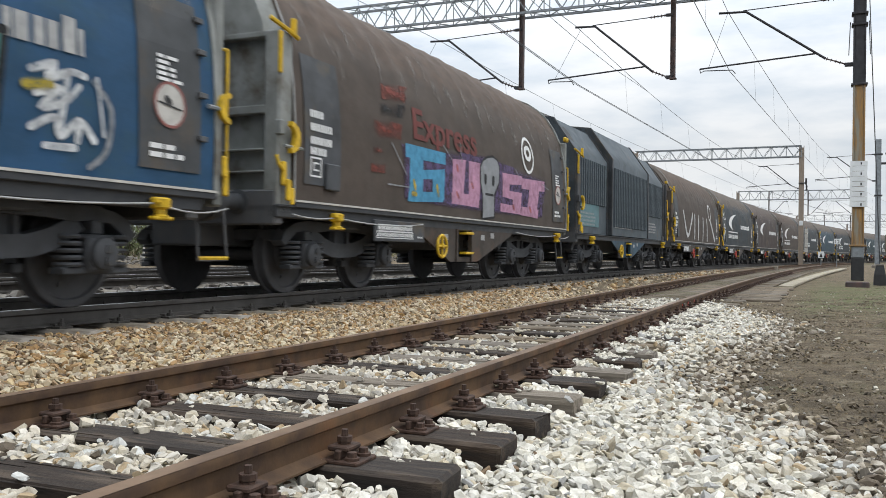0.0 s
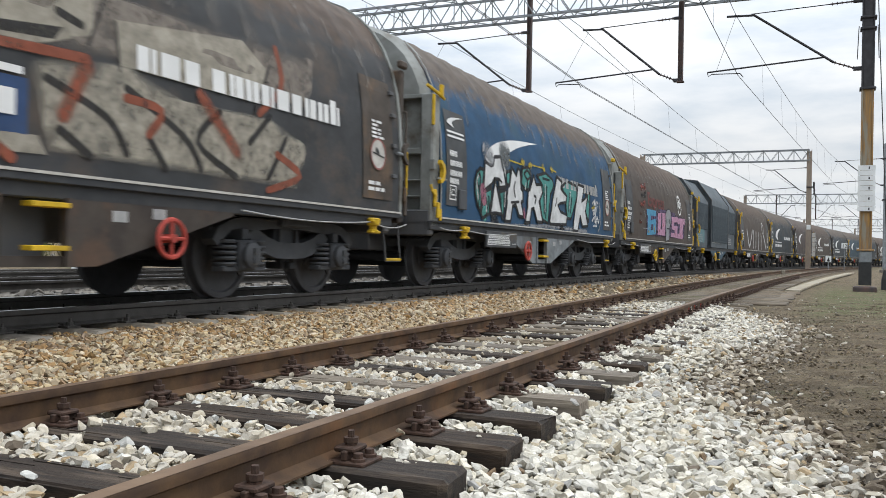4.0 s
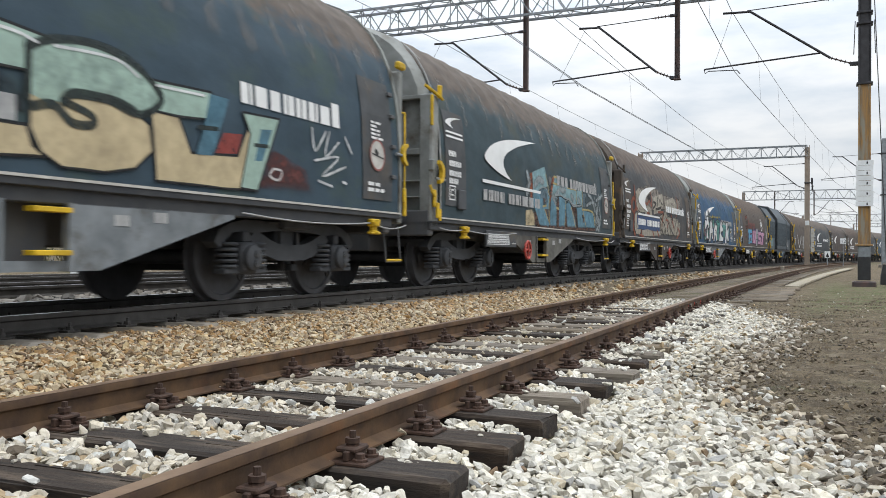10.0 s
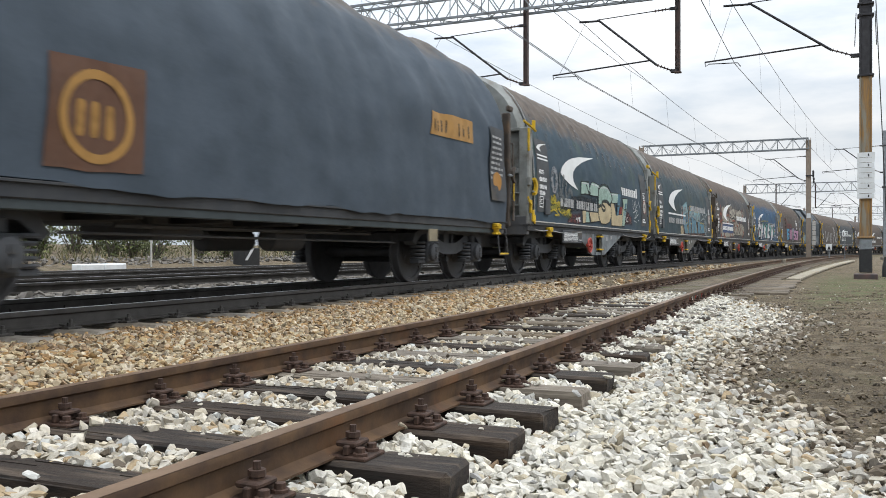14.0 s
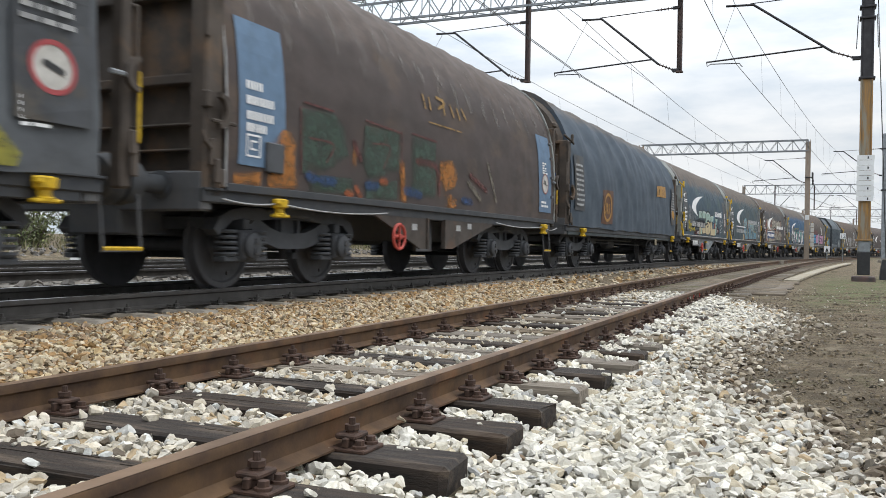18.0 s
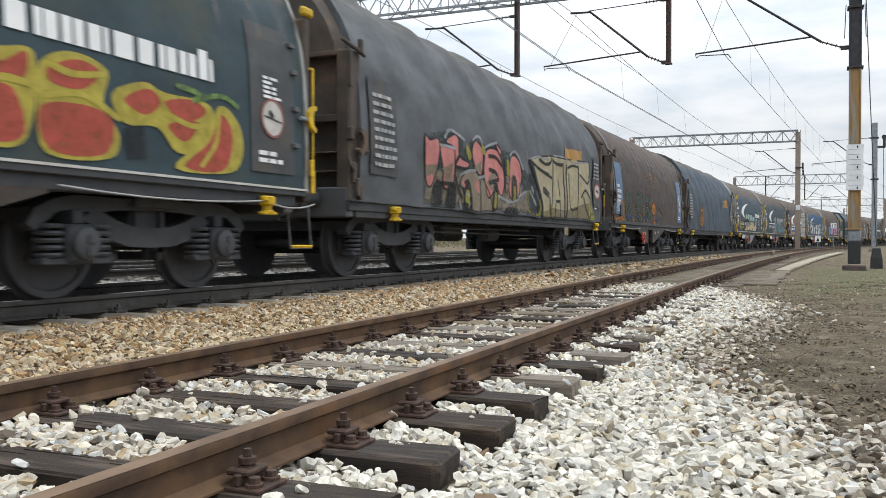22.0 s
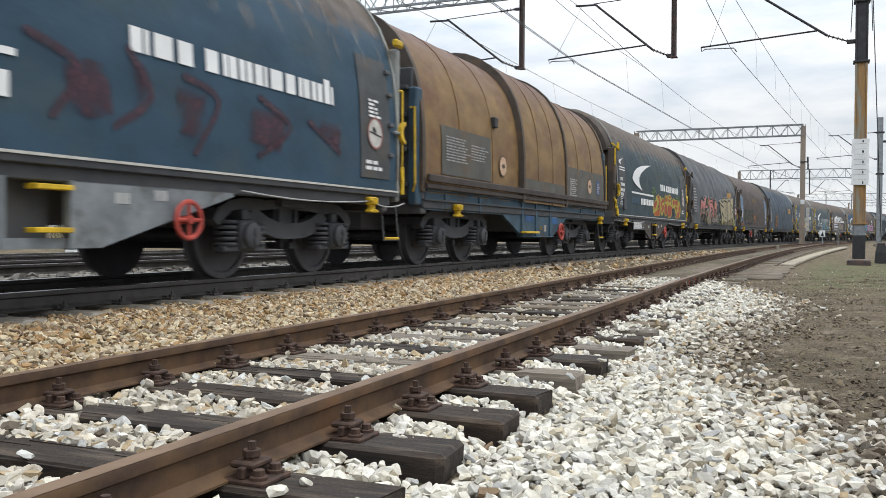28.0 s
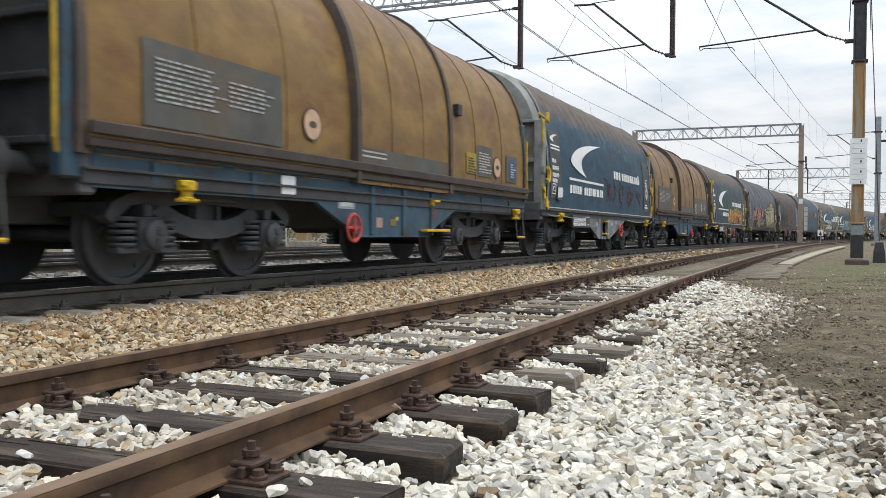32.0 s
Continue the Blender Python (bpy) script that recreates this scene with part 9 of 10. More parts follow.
def art_ochre(w, prof):
    patch(w, "ochre_plaque", P_OCHRE3, 0, False, (3.22, 2.53), (4, 2.57), (4.91, 2.6), (4.82, 2.22), (3.91, 2.2), (3.13, 2.18), prof=prof)
    patch(w, "brown_emblem", P_EMBLEM, 0, False, (-3.55, 1.96), (-3.11, 1.98), (-2.59, 2), (-2.62, 1.14), (-3.15, 1.1), (-3.58, 1.08), prof=prof)
    spray(w, "plaque_bar", P_INK2, 0.045, 1, (3.33, 2.41), (3.31, 2.27), prof=prof)
    spray(w, "plaque_bar", P_INK2, 0.045, 1, (3.47, 2.42), (3.44, 2.27), prof=prof)
    spray(w, "plaque_bar", P_INK2, 0.045, 1, (3.62, 2.42), (3.59, 2.27), prof=prof)
    spray(w, "plaque_bar", P_INK2, 0.045, 1, (3.78, 2.44), (3.75, 2.28), prof=prof)
    spray(w, "plaque_bar", P_INK2, 0.045, 1, (4.23, 2.45), (4.2, 2.28), prof=prof)
    spray(w, "plaque_bar", P_INK2, 0.045, 1, (4.44, 2.45), (4.4, 2.3), prof=prof)
    spray(w, "plaque_bar", P_INK2, 0.045, 1, (4.64, 2.46), (4.6, 2.29), prof=prof)
    part("emblem_ring", disc(-3.1, 1.535, 0.37, 0.295, 0.02, prof, 32), paint(*P_OCHRE3), w)
    spray(w, "emblem_bar", P_OCHRE3, 0.09, 1, (-3.26, 1.61), (-3.27, 1.41), prof=prof)
    spray(w, "emblem_bar", P_OCHRE3, 0.09, 1, (-3.12, 1.61), (-3.13, 1.41), prof=prof)
    spray(w, "emblem_bar", P_OCHRE3, 0.09, 1, (-2.98, 1.6), (-2.98, 1.41), prof=prof)


def art_faded(w):
    patch(w, "faded_patch", P_GREEN, 0, False, (-3.87, 1.97), (-3.2, 2.02), (-2.89, 1.88), (-2.84, 1.54), (-3.34, 1.29), (-3.87, 1.24))
    patch(w, "faded_patch", P_GREEN, 0, False, (-2.46, 1.97), (-1.47, 2.01), (-1.48, 1.48), (-2.36, 1.28), (-2.59, 1.52))
    patch(w, "faded_patch", P_GREEN, 0, False, (-1.2, 2.03), (-0.34, 1.99), (-0.33, 1.15), (-1.19, 1.16))
    patch(w, "faded_patch", P_GREEN, 0, False, (-3.63, 1.26), (-2.71, 1.3), (-2.7, 1.08), (-3.76, 1.03))
    patch(w, "faded_patch", P_GREEN, 0, False, (-2.45, 1.28), (-1.58, 1.35), (-1.56, 1.07), (-2.44, 1.05))
    patch(w, "faded_patch", P_OCHRE2, 1, False, (-4.41, 1.52), (-4.19, 1.7), (-3.94, 1.65), (-3.97, 1.36), (-3.86, 1.06), (-4.5, 0.99), (-4.5, 1.3))
    patch(w, "faded_patch", P_OCHRE2, 1, False, (-1.53, 1.64), (-1.37, 1.66), (-1.35, 1.09), (-1.54, 1.08))
    patch(w, "faded_patch", P_OCHRE2, 1, False, (-0.28, 1.75), (0.06, 1.79), (0.07, 1.43), (-0.14, 1.42))
    patch(w, "faded_patch", P_OCHRE2, 1, False, (0.07, 1.3), (0.41, 1.23), (0.37, 1.06), (0.08, 1.08))
    patch(w, "faded_patch", P_OCHRE2, 1, False, (-5.05, 1.18), (-4.56, 1.21), (-4.55, 1.01), (-5.02, 1.05))
    patch(w, "faded_patch", P_OCHRE2, 1, False, (-2.76, 1.7), (-2.62, 1.67), (-2.67, 1.36), (-2.8, 1.44))
    patch(w, "faded_patch", P_OCHRE2, 2, False, (-0.19, 1.76), (0.24, 1.8), (0.45, 1.59), (0.29, 1.36), (-0.03, 1.28), (-0.22, 1.44))
    patch(w, "faded_patch", P_OCHRE2, 2, False, (-0.05, 1.28), (0.4, 1.14), (0.46, 1.04), (0.03, 1.05))
    patch(w, "faded_patch", P_OCHRE2, 2, False, (-1.58, 1.67), (-1.4, 1.65), (-1.35, 1.37), (-1.29, 1.04), (-1.51, 1.04), (-1.48, 1.35))
    spray(w, "halo", P_BRICK, 0.12, 1, (-0.97, 1.66), (-0.34, 1.63), (-0.23, 1.27))
    spray(w, "halo", P_BRICK, 0.12, 1, (-2.72, 1.7), (-2.58, 1.55))
    spray(w, "halo", P_BRICK, 0.12, 1, (0.98, 1.62), (1.65, 1.43))
    spray(w, "paint_streak", P_BRICK, 0.025, 2, (-3.8, 2.04), (-3.2, 2.03))
    spray(w, "paint_streak", P_BRICK, 0.025, 2, (-2.44, 2.03), (-1.48, 1.99))
    spray(w, "paint_streak", P_BRICK, 0.025, 2, (-1.14, 2.03), (-0.34, 2.01))
    spray(w, "paint_streak", P_BRICK, 0.025, 2, (-3.87, 1.97), (-3.87, 1.24))
    spray(w, "paint_streak", P_BRICK, 0.025, 2, (-1.47, 2.01), (-1.48, 1.48))
    spray(w, "paint_streak", P_BRICK, 0.025, 2, (-3.71, 1.66), (-3.2, 1.64), (-3.35, 1.43))
    spray(w, "paint_streak", P_BRICK, 0.025, 2, (-2.28, 1.76), (-1.79, 1.77), (-1.99, 1.48))
    spray(w, "paint_dot", P_DEEPBLUE, 0.14, 2, (-3.45, 1.21), (-3.19, 1.21))
    spray(w, "paint_dot", P_DEEPBLUE, 0.14, 2, (-2.4, 1.23), (-2.17, 1.24))
    spray(w, "paint_dot", P_DEEPBLUE, 0.14, 2, (-1.36, 1.23), (-0.9, 1.2))
    spray(w, "paint_dot", P_DEEPBLUE, 0.14, 2, (0.67, 1.21), (0.98, 1.2))
    spray(w, "paint_dot", P_DEEPBLUE, 0.14, 2, (-3.7, 1.23), (-3.59, 1.22))
    spray(w, "paint_dot", P_ORANGE, 0.12, 2, (-2.03, 1.31), (-1.93, 1.31))
    spray(w, "paint_dot", P_ORANGE, 0.12, 2, (-2.66, 1.16), (-2.57, 1.09))
    spray(w, "paint_dot", P_ORANGE, 0.12, 2, (-2.87, 1.09), (-2.79, 1.09))
    spray(w, "faded_sign", P_GOLD, 0.05, 2, (-0.69, 2.64), (-0.65, 2.47))
    spray(w, "faded_sign", P_GOLD, 0.05, 2, (-0.51, 2.62), (-0.48, 2.47))
    spray(w, "faded_sign", P_GOLD, 0.05, 2, (-0.23, 2.68), (0.03, 2.63), (-0.2, 2.52))
    spray(w, "faded_sign", P_GOLD, 0.05, 2, (-0.03, 2.68), (0, 2.46))
    spray(w, "faded_sign", P_GOLD, 0.05, 2, (0.24, 2.63), (0.35, 2.48))
    spray(w, "faded_sign", P_GOLD, 0.05, 2, (0.5, 2.61), (0.57, 2.47))
    spray(w, "faded_sign", P_GOLD, 0.05, 2, (0.69, 2.64), (0.84, 2.5))
    spray(w, "faded_sign", P_GOLD, 0.02, 2, (-0.58, 2.27), (0.6, 2.27))
    spray(w, "faded_paint", P_WASH, 0.12, 0, (0.89, 1.5), (1.4, 1.26))
    spray(w, "faded_paint", P_WASH, 0.12, 0, (1.73, 1.86), (2.12, 1.3))


def art_pink_cream(w, prof):
    patch(w, "dark_fill", P_DARKGREEN, 0, False, (-4.36, 2.06), (-3.8, 2.15), (-3.57, 2.19), (-3.21, 2.18), (-2.91, 2.01), (-2.56, 2.15), (-2.09, 2.17), (-1.56, 2.15), (-1.04, 2.13), (-0.29, 2.16), (0.27, 1.85), (0.54, 1.7), (1.24, 1.1), (1.13, 0.85), (-2.43, 0.8), (-4.36, 0.82), prof=prof)
    patch(w, "lower_fill", P_BEIGE, 1, False, (-4.38, 1.64), (-3.93, 1.57), (-3.01, 1.62), (-2.12, 1.57), (-0.85, 1.56), (0.27, 1.23), (0.27, 0.83), (-2.43, 0.81), (-4.38, 0.83), prof=prof)
    patch(w, "graffiti_letter", P_PINKISH, 2, True, (-4.37, 2.03), (-4.22, 1.99), (-3.86, 2.02), (-3.89, 1.69), (-4.04, 1.31), (-4.24, 1.31), (-4.36, 1.69), prof=prof)
    patch(w, "graffiti_letter", P_PINKISH, 2, True, (-3.8, 1.94), (-3.31, 1.94), (-3.28, 1.58), (-3.36, 1.3), (-3.64, 1.3), (-3.73, 1.6), prof=prof)
    patch(w, "graffiti_letter", P_PINKISH, 2, True, (-3.52, 2.08), (-3.25, 2.17), (-3.13, 2.1), (-3.1, 1.85), (-2.73, 1.77), (-2.78, 1.68), (-3.06, 1.67), (-3.27, 1.7), (-3.3, 1.94), (-3.55, 1.98), prof=prof)
    patch(w, "graffiti_letter", P_PINKISH, 2, True, (-2.52, 2.07), (-2.31, 2.16), (-2.07, 2.06), (-2, 1.86), (-2.12, 1.64), (-2.23, 1.6), (-2.49, 1.76), (-2.58, 1.91), prof=prof)
    patch(w, "graffiti_letter", P_PINKISH, 2, True, (-1.94, 1.84), (-1.75, 2.05), (-1.37, 2.11), (-1.12, 1.92), (-0.99, 1.58), (-1.13, 1.29), (-1.4, 1.46), (-1.77, 1.24), (-1.95, 1.51), prof=prof)
    patch(w, "graffiti_letter", P_PINKISH, 2, True, (-0.62, 1.95), (-0.37, 2.09), (-0.06, 1.98), (0.05, 1.69), (-0.16, 1.37), (-0.56, 1.26), (-0.78, 1.44), (-0.7, 1.73), prof=prof)
    patch(w, "graffiti_letter", P_PINKISH, 2, True, (-1.4, 2.22), (-1.14, 2.11), (-1.22, 2.02), prof=prof)
    patch(w, "graffiti_letter", P_BEIGE, 2, True, (-3.06, 1.42), (-2.92, 1.57), (-2.59, 1.66), (-2.33, 1.61), (-2.2, 1.42), (-2.22, 0.95), (-2.69, 0.91), (-2.74, 1.3), (-2.93, 1.31), prof=prof)
    patch(w, "graffiti_letter", P_BEIGE, 2, True, (-2.17, 1.52), (-1.95, 1.48), (-1.65, 1.18), (-1.65, 0.88), (-2.17, 0.9), prof=prof)
    patch(w, "graffiti_letter", P_BEIGE, 2, True, (-4, 1.26), (-3.75, 1.26), (-3.73, 0.97), (-4.03, 0.95), prof=prof)
    patch(w, "letter_shade", P_BEIGE, 3, False, (-4.34, 1.59), (-3.93, 1.64), (-3.97, 1.43), (-4.07, 1.47), (-4.24, 1.42), (-4.3, 1.46), prof=prof)
    patch(w, "letter_shade", P_BEIGE, 3, False, (-3.75, 1.6), (-3.36, 1.72), (-3.36, 1.42), (-3.56, 1.36), prof=prof)
    patch(w, "letter_shade", P_BEIGE, 3, False, (-1.89, 1.48), (-1.52, 1.75), (-1.33, 1.66), (-1.65, 1.36), prof=prof)
    patch(w, "letter_shade", P_BEIGE, 3, False, (-2.49, 1.72), (-2.11, 1.85), (-2.17, 1.63), prof=prof)
    patch(w, "letter_shade", P_BEIGE, 3, False, (-0.71, 1.61), (-0.47, 1.76), (-0.55, 1.59), prof=prof)
    patch(w, "letter_shade", P_PINKISH, 3, False, (-2.49, 1.52), (-2.33, 1.51), (-2.25, 1.31), (-2.44, 1.36), prof=prof)
    patch(w, "letter_shade", P_PINKISH, 3, False, (-2.99, 1.43), (-2.83, 1.53), (-2.88, 1.35), prof=prof)
    patch(w, "olive_fill", P_OLIVE, 1, False, (-4.42, 1.66), (-4.38, 1.64), (-4.39, 1.48), prof=prof)
    patch(w, "ochre_plaque", P_OCHRE3, 1, False, (3.08, 2.59), (4.67, 2.66), (4.57, 2.33), (3, 2.28), prof=prof)
    spray(w, "letter_eye", P_BLACK, 0.34, 3, (-2.78, 1.32), (-2.73, 1.17), prof=prof)
    spray(w, "letter_eye", P_BLACK, 0.34, 3, (-1.43, 1.35), (-1.45, 1.16), prof=prof)
    spray(w, "letter_eye", P_BLACK, 0.34, 3, (-0.44, 1.54), (-0.46, 1.39), prof=prof)
    spray(w, "letter_eye", P_BLACK, 0.34, 3, (-3.84, 1.22), (-3.85, 1.13), prof=prof)
    spray(w, "letter_eye", P_BLACK, 0.34, 3, (-3.36, 1.24), (-3.38, 1.02), prof=prof)
    spray(w, "letter_eye", P_BLACK, 0.34, 3, (-0.78, 0.96), (-0.32, 0.94), prof=prof)
    spray(w, "letter_eye", P_BLACK, 0.34, 3, (-2.73, 1.07), (-2.69, 0.94), prof=prof)
    spray(w, "letter_eye", P_OLIVE, 0.17, 4, (-2.76, 1.25), (-2.76, 1.2), prof=prof)
    spray(w, "letter_eye", P_OLIVE, 0.17, 4, (-1.42, 1.27), (-1.45, 1.14), prof=prof)
    spray(w, "letter_eye", P_OLIVE, 0.17, 4, (-0.46, 1.43), (-0.48, 1.33), prof=prof)
    spray(w, "letter_eye", P_OLIVE, 0.17, 4, (-2.77, 1.97), (-2.71, 1.9), prof=prof)
    spray(w, "letter_eye", P_OLIVE, 0.17, 4, (-0.8, 1.9), (-0.79, 1.76), prof=prof)
    spray(w, "letter_eye", P_OLIVE, 0.17, 4, (-2.01, 2.06), (-1.93, 2.02), prof=prof)
    spray(w, "letter_line", P_GREY, 0.05, 4, (-3.6, 2.08), (-3.46, 2.21), (-3.21, 2.19), (-2.95, 2.12), prof=prof)
    spray(w, "letter_line", P_GREY, 0.05, 4, (-2.51, 2.16), (-2.19, 2.25), (-2.01, 2.15), prof=prof)
    spray(w, "letter_line", P_GREY, 0.05, 4, (-1.87, 2.08), (-1.36, 2.23), prof=prof)
    spray(w, "letter_line", P_GREY, 0.05, 4, (-0.57, 2.07), (-0.25, 2.17), (0.1, 1.87), prof=prof)
    spray(w, "letter_line", P_GREY, 0.05, 4, (-3.8, 1.94), (-3.29, 1.95), prof=prof)
    spray(w, "letter_line", P_GREY, 0.05, 4, (-2.81, 1.27), (-2.69, 1.25), prof=prof)
    spray(w, "letter_line", P_GREY, 0.05, 4, (-3.06, 1.55), (-2.73, 1.64), (-2.44, 1.67), prof=prof)
    spray(w, "letter_line", P_GREY, 0.05, 4, (-1.27, 1.28), (-0.55, 1.22), (0.27, 1.45), prof=prof)
    spray(w, "letter_line", P_GREY, 0.05, 4, (-2.28, 1.56), (-1.95, 1.59), prof=prof)
    spray(w, "letter_line", P_GREY, 0.05, 4, (-3.01, 1.02), (-3.06, 1.11), prof=prof)
    spray(w, "letter_line", P_BLACK, 0.07, 4, (-1.67, 1.95), (-1.39, 1.96), (-1.13, 1.84), prof=prof)
    spray(w, "letter_line", P_BLACK, 0.07, 4, (-1.71, 1.72), (-1.4, 1.69), (-1.3, 1.62), prof=prof)
    spray(w, "letter_line", P_BLACK, 0.07, 4, (-3.14, 1.82), (-3.27, 1.64), (-3.15, 1.35), (-2.97, 1.18), prof=prof)
    spray(w, "letter_line", P_BLACK, 0.07, 4, (-1.74, 1.5), (-1.27, 1.57), prof=prof)
    spray(w, "letter_line", P_BLACK, 0.07, 4, (-3.73, 1.36), (-3.28, 1.37), prof=prof)
    spray(w, "letter_line", P_BLACK, 0.07, 4, (-2, 1.94), (-2.06, 1.64), prof=prof)
    spray(w, "letter_line", P_BLACK, 0.07, 4, (-0.98, 1.94), (-0.96, 1.39), prof=prof)
    patch(w, "graffiti_letter", P_SAND, 2, True, (0.51, 2.09), (1.18, 2.22), (2.1, 2.31), (3.07, 2.33), (5.25, 2.44), (5.29, 1.68), (5.1, 0.88), (2.94, 0.82), (1.24, 0.85), (1.29, 1.23), (0.95, 1.66), prof=prof)
    patch(w, "letter_shade", P_DRAB, 3, False, (1.24, 1.1), (1.9, 1.21), (2.94, 1.17), (5.1, 1.42), (5.1, 0.89), (2.94, 0.83), (1.24, 0.86), prof=prof)
    patch(w, "olive_fill", P_OLIVE, 1, False, (0.18, 1.38), (0.39, 1.49), (0.48, 1.22), (0.66, 1.01), (0.94, 1.06), (1.09, 1.39), (1.19, 1.1), (1.04, 0.89), (0.57, 0.9), (0.27, 1.1), prof=prof)
    patch(w, "olive_fill", P_OLIVE, 3, False, (1.67, 1.28), (1.93, 1.27), (1.88, 0.88), (1.73, 0.88), prof=prof)
    patch(w, "olive_fill", P_OLIVE, 3, False, (5.14, 1.5), (5.56, 1.11), (5.52, 0.88), (5.14, 0.89), prof=prof)
    spray(w, "letter_line", P_INK, 0.13, 4, (0.57, 2.07), (0.95, 1.69), (1.2, 1.28), (1.27, 0.89), prof=prof)
    spray(w, "letter_line", P_INK, 0.07, 4, (0.61, 2.07), (1.25, 1.93), (1.95, 1.83), prof=prof)
    spray(w, "letter_line", P_INK, 0.07, 4, (1.17, 2.15), (1.54, 2.09), (1.92, 2.15), (2.02, 2.24), prof=prof)
    patch(w, "letter_hole", P_INK, 4, False, (1.31, 1.61), (1.46, 1.61), (1.74, 1.5), (1.68, 1.4), (1.32, 1.48), prof=prof)
    spray(w, "letter_line", P_INK, 0.06, 4, (1.74, 1.41), (1.74, 0.88), prof=prof)
    spray(w, "letter_line", P_INK, 0.07, 4, (2.14, 2.21), (1.97, 1.47), (1.81, 0.9), prof=prof)
    spray(w, "letter_line", P_INK, 0.07, 4, (2.14, 2.22), (2.44, 2.16), (2.87, 2.19), prof=prof)
    spray(w, "letter_line", P_INK, 0.1, 4, (2.88, 2.18), (2.94, 1.41), (2.91, 0.87), prof=prof)
    spray(w, "letter_line", P_INK, 0.06, 4, (2.24, 1.36), (2.55, 1.36), prof=prof)
    spray(w, "letter_line", P_INK, 0.06, 4, (2.48, 1.79), (2.54, 1.49), prof=prof)
    spray(w, "letter_line", P_INK, 0.05, 4, (2.21, 1.29), (2.18, 0.87), prof=prof)
    spray(w, "letter_line", P_INK, 0.05, 4, (2.55, 1.32), (2.6, 0.88), prof=prof)
    spray(w, "letter_line", P_INK, 0.09, 4, (3.15, 2.17), (3.11, 1.22), (2.97, 0.87), prof=prof)
    spray(w, "letter_line", P_INK, 0.06, 4, (3.27, 2.14), (3.75, 2.23), (4.18, 2.23), prof=prof)
    spray(w, "letter_line", P_INK, 0.06, 4, (3.38, 2.01), (3.41, 1.25), (3.99, 1.24), prof=prof)
    spray(w, "letter_line", P_INK, 0.07, 4, (4.18, 2.21), (4.03, 0.95), prof=prof)
    spray(w, "letter_line", P_INK, 0.06, 4, (4.27, 2.06), (4.99, 1.89), (5.14, 2.09), prof=prof)
    spray(w, "letter_line", P_INK, 0.06, 4, (4.38, 1.53), (4.75, 1.72), (5.18, 1.55), prof=prof)
    spray(w, "letter_line", P_INK, 0.06, 4, (4.6, 1.53), (5.1, 1.0), prof=prof)
    spray(w, "letter_line", P_INK, 0.04, 4, (3.54, 1.13), (3.7, 0.92), prof=prof)
    spray(w, "letter_line", P_INK, 0.03, 4, (0.68, 2.02), (1.05, 1.97), (1.77, 1.9), prof=prof)
    spray(w, "letter_line", P_GREY, 0.035, 5, (0.52, 2.11), (1.15, 2.22), (1.28, 2.19), (1.77, 2.2), prof=prof)
    spray(w, "letter_line", P_GREY, 0.035, 5, (2.18, 2.33), (3.01, 2.35), (3.14, 2.28), prof=prof)
    spray(w, "letter_line", P_GREY, 0.035, 5, (3.76, 2.3), (5.15, 2.42), prof=prof)
    spray(w, "letter_line", P_GREY, 0.035, 5, (0.36, 2.24), (0.37, 2.03), prof=prof)
    spray(w, "letter_line", P_BLACK, 0.22, 2, (0.53, 1.69), (0.94, 1.2), prof=prof)
    spray(w, "letter_line", P_BLACK, 0.22, 2, (0.66, 1.71), (0.8, 1.53), prof=prof)
    spray(w, "halo", P_GREY, 0.1, 3, (0.52, 1.45), (0.8, 1.25), prof=prof)
    spray(w, "halo", P_GREY, 0.1, 3, (0.57, 1.64), (0.7, 1.46), prof=prof)
    patch(w, "lower_fill", P_WASH2, 1, False, (-2.14, 1.54), (-1.56, 1.7), (-0.93, 1.69), (-0.46, 1.74), (0.31, 1.48), (0.57, 1.06), (0.31, 0.87), (-2.14, 0.82), prof=prof)


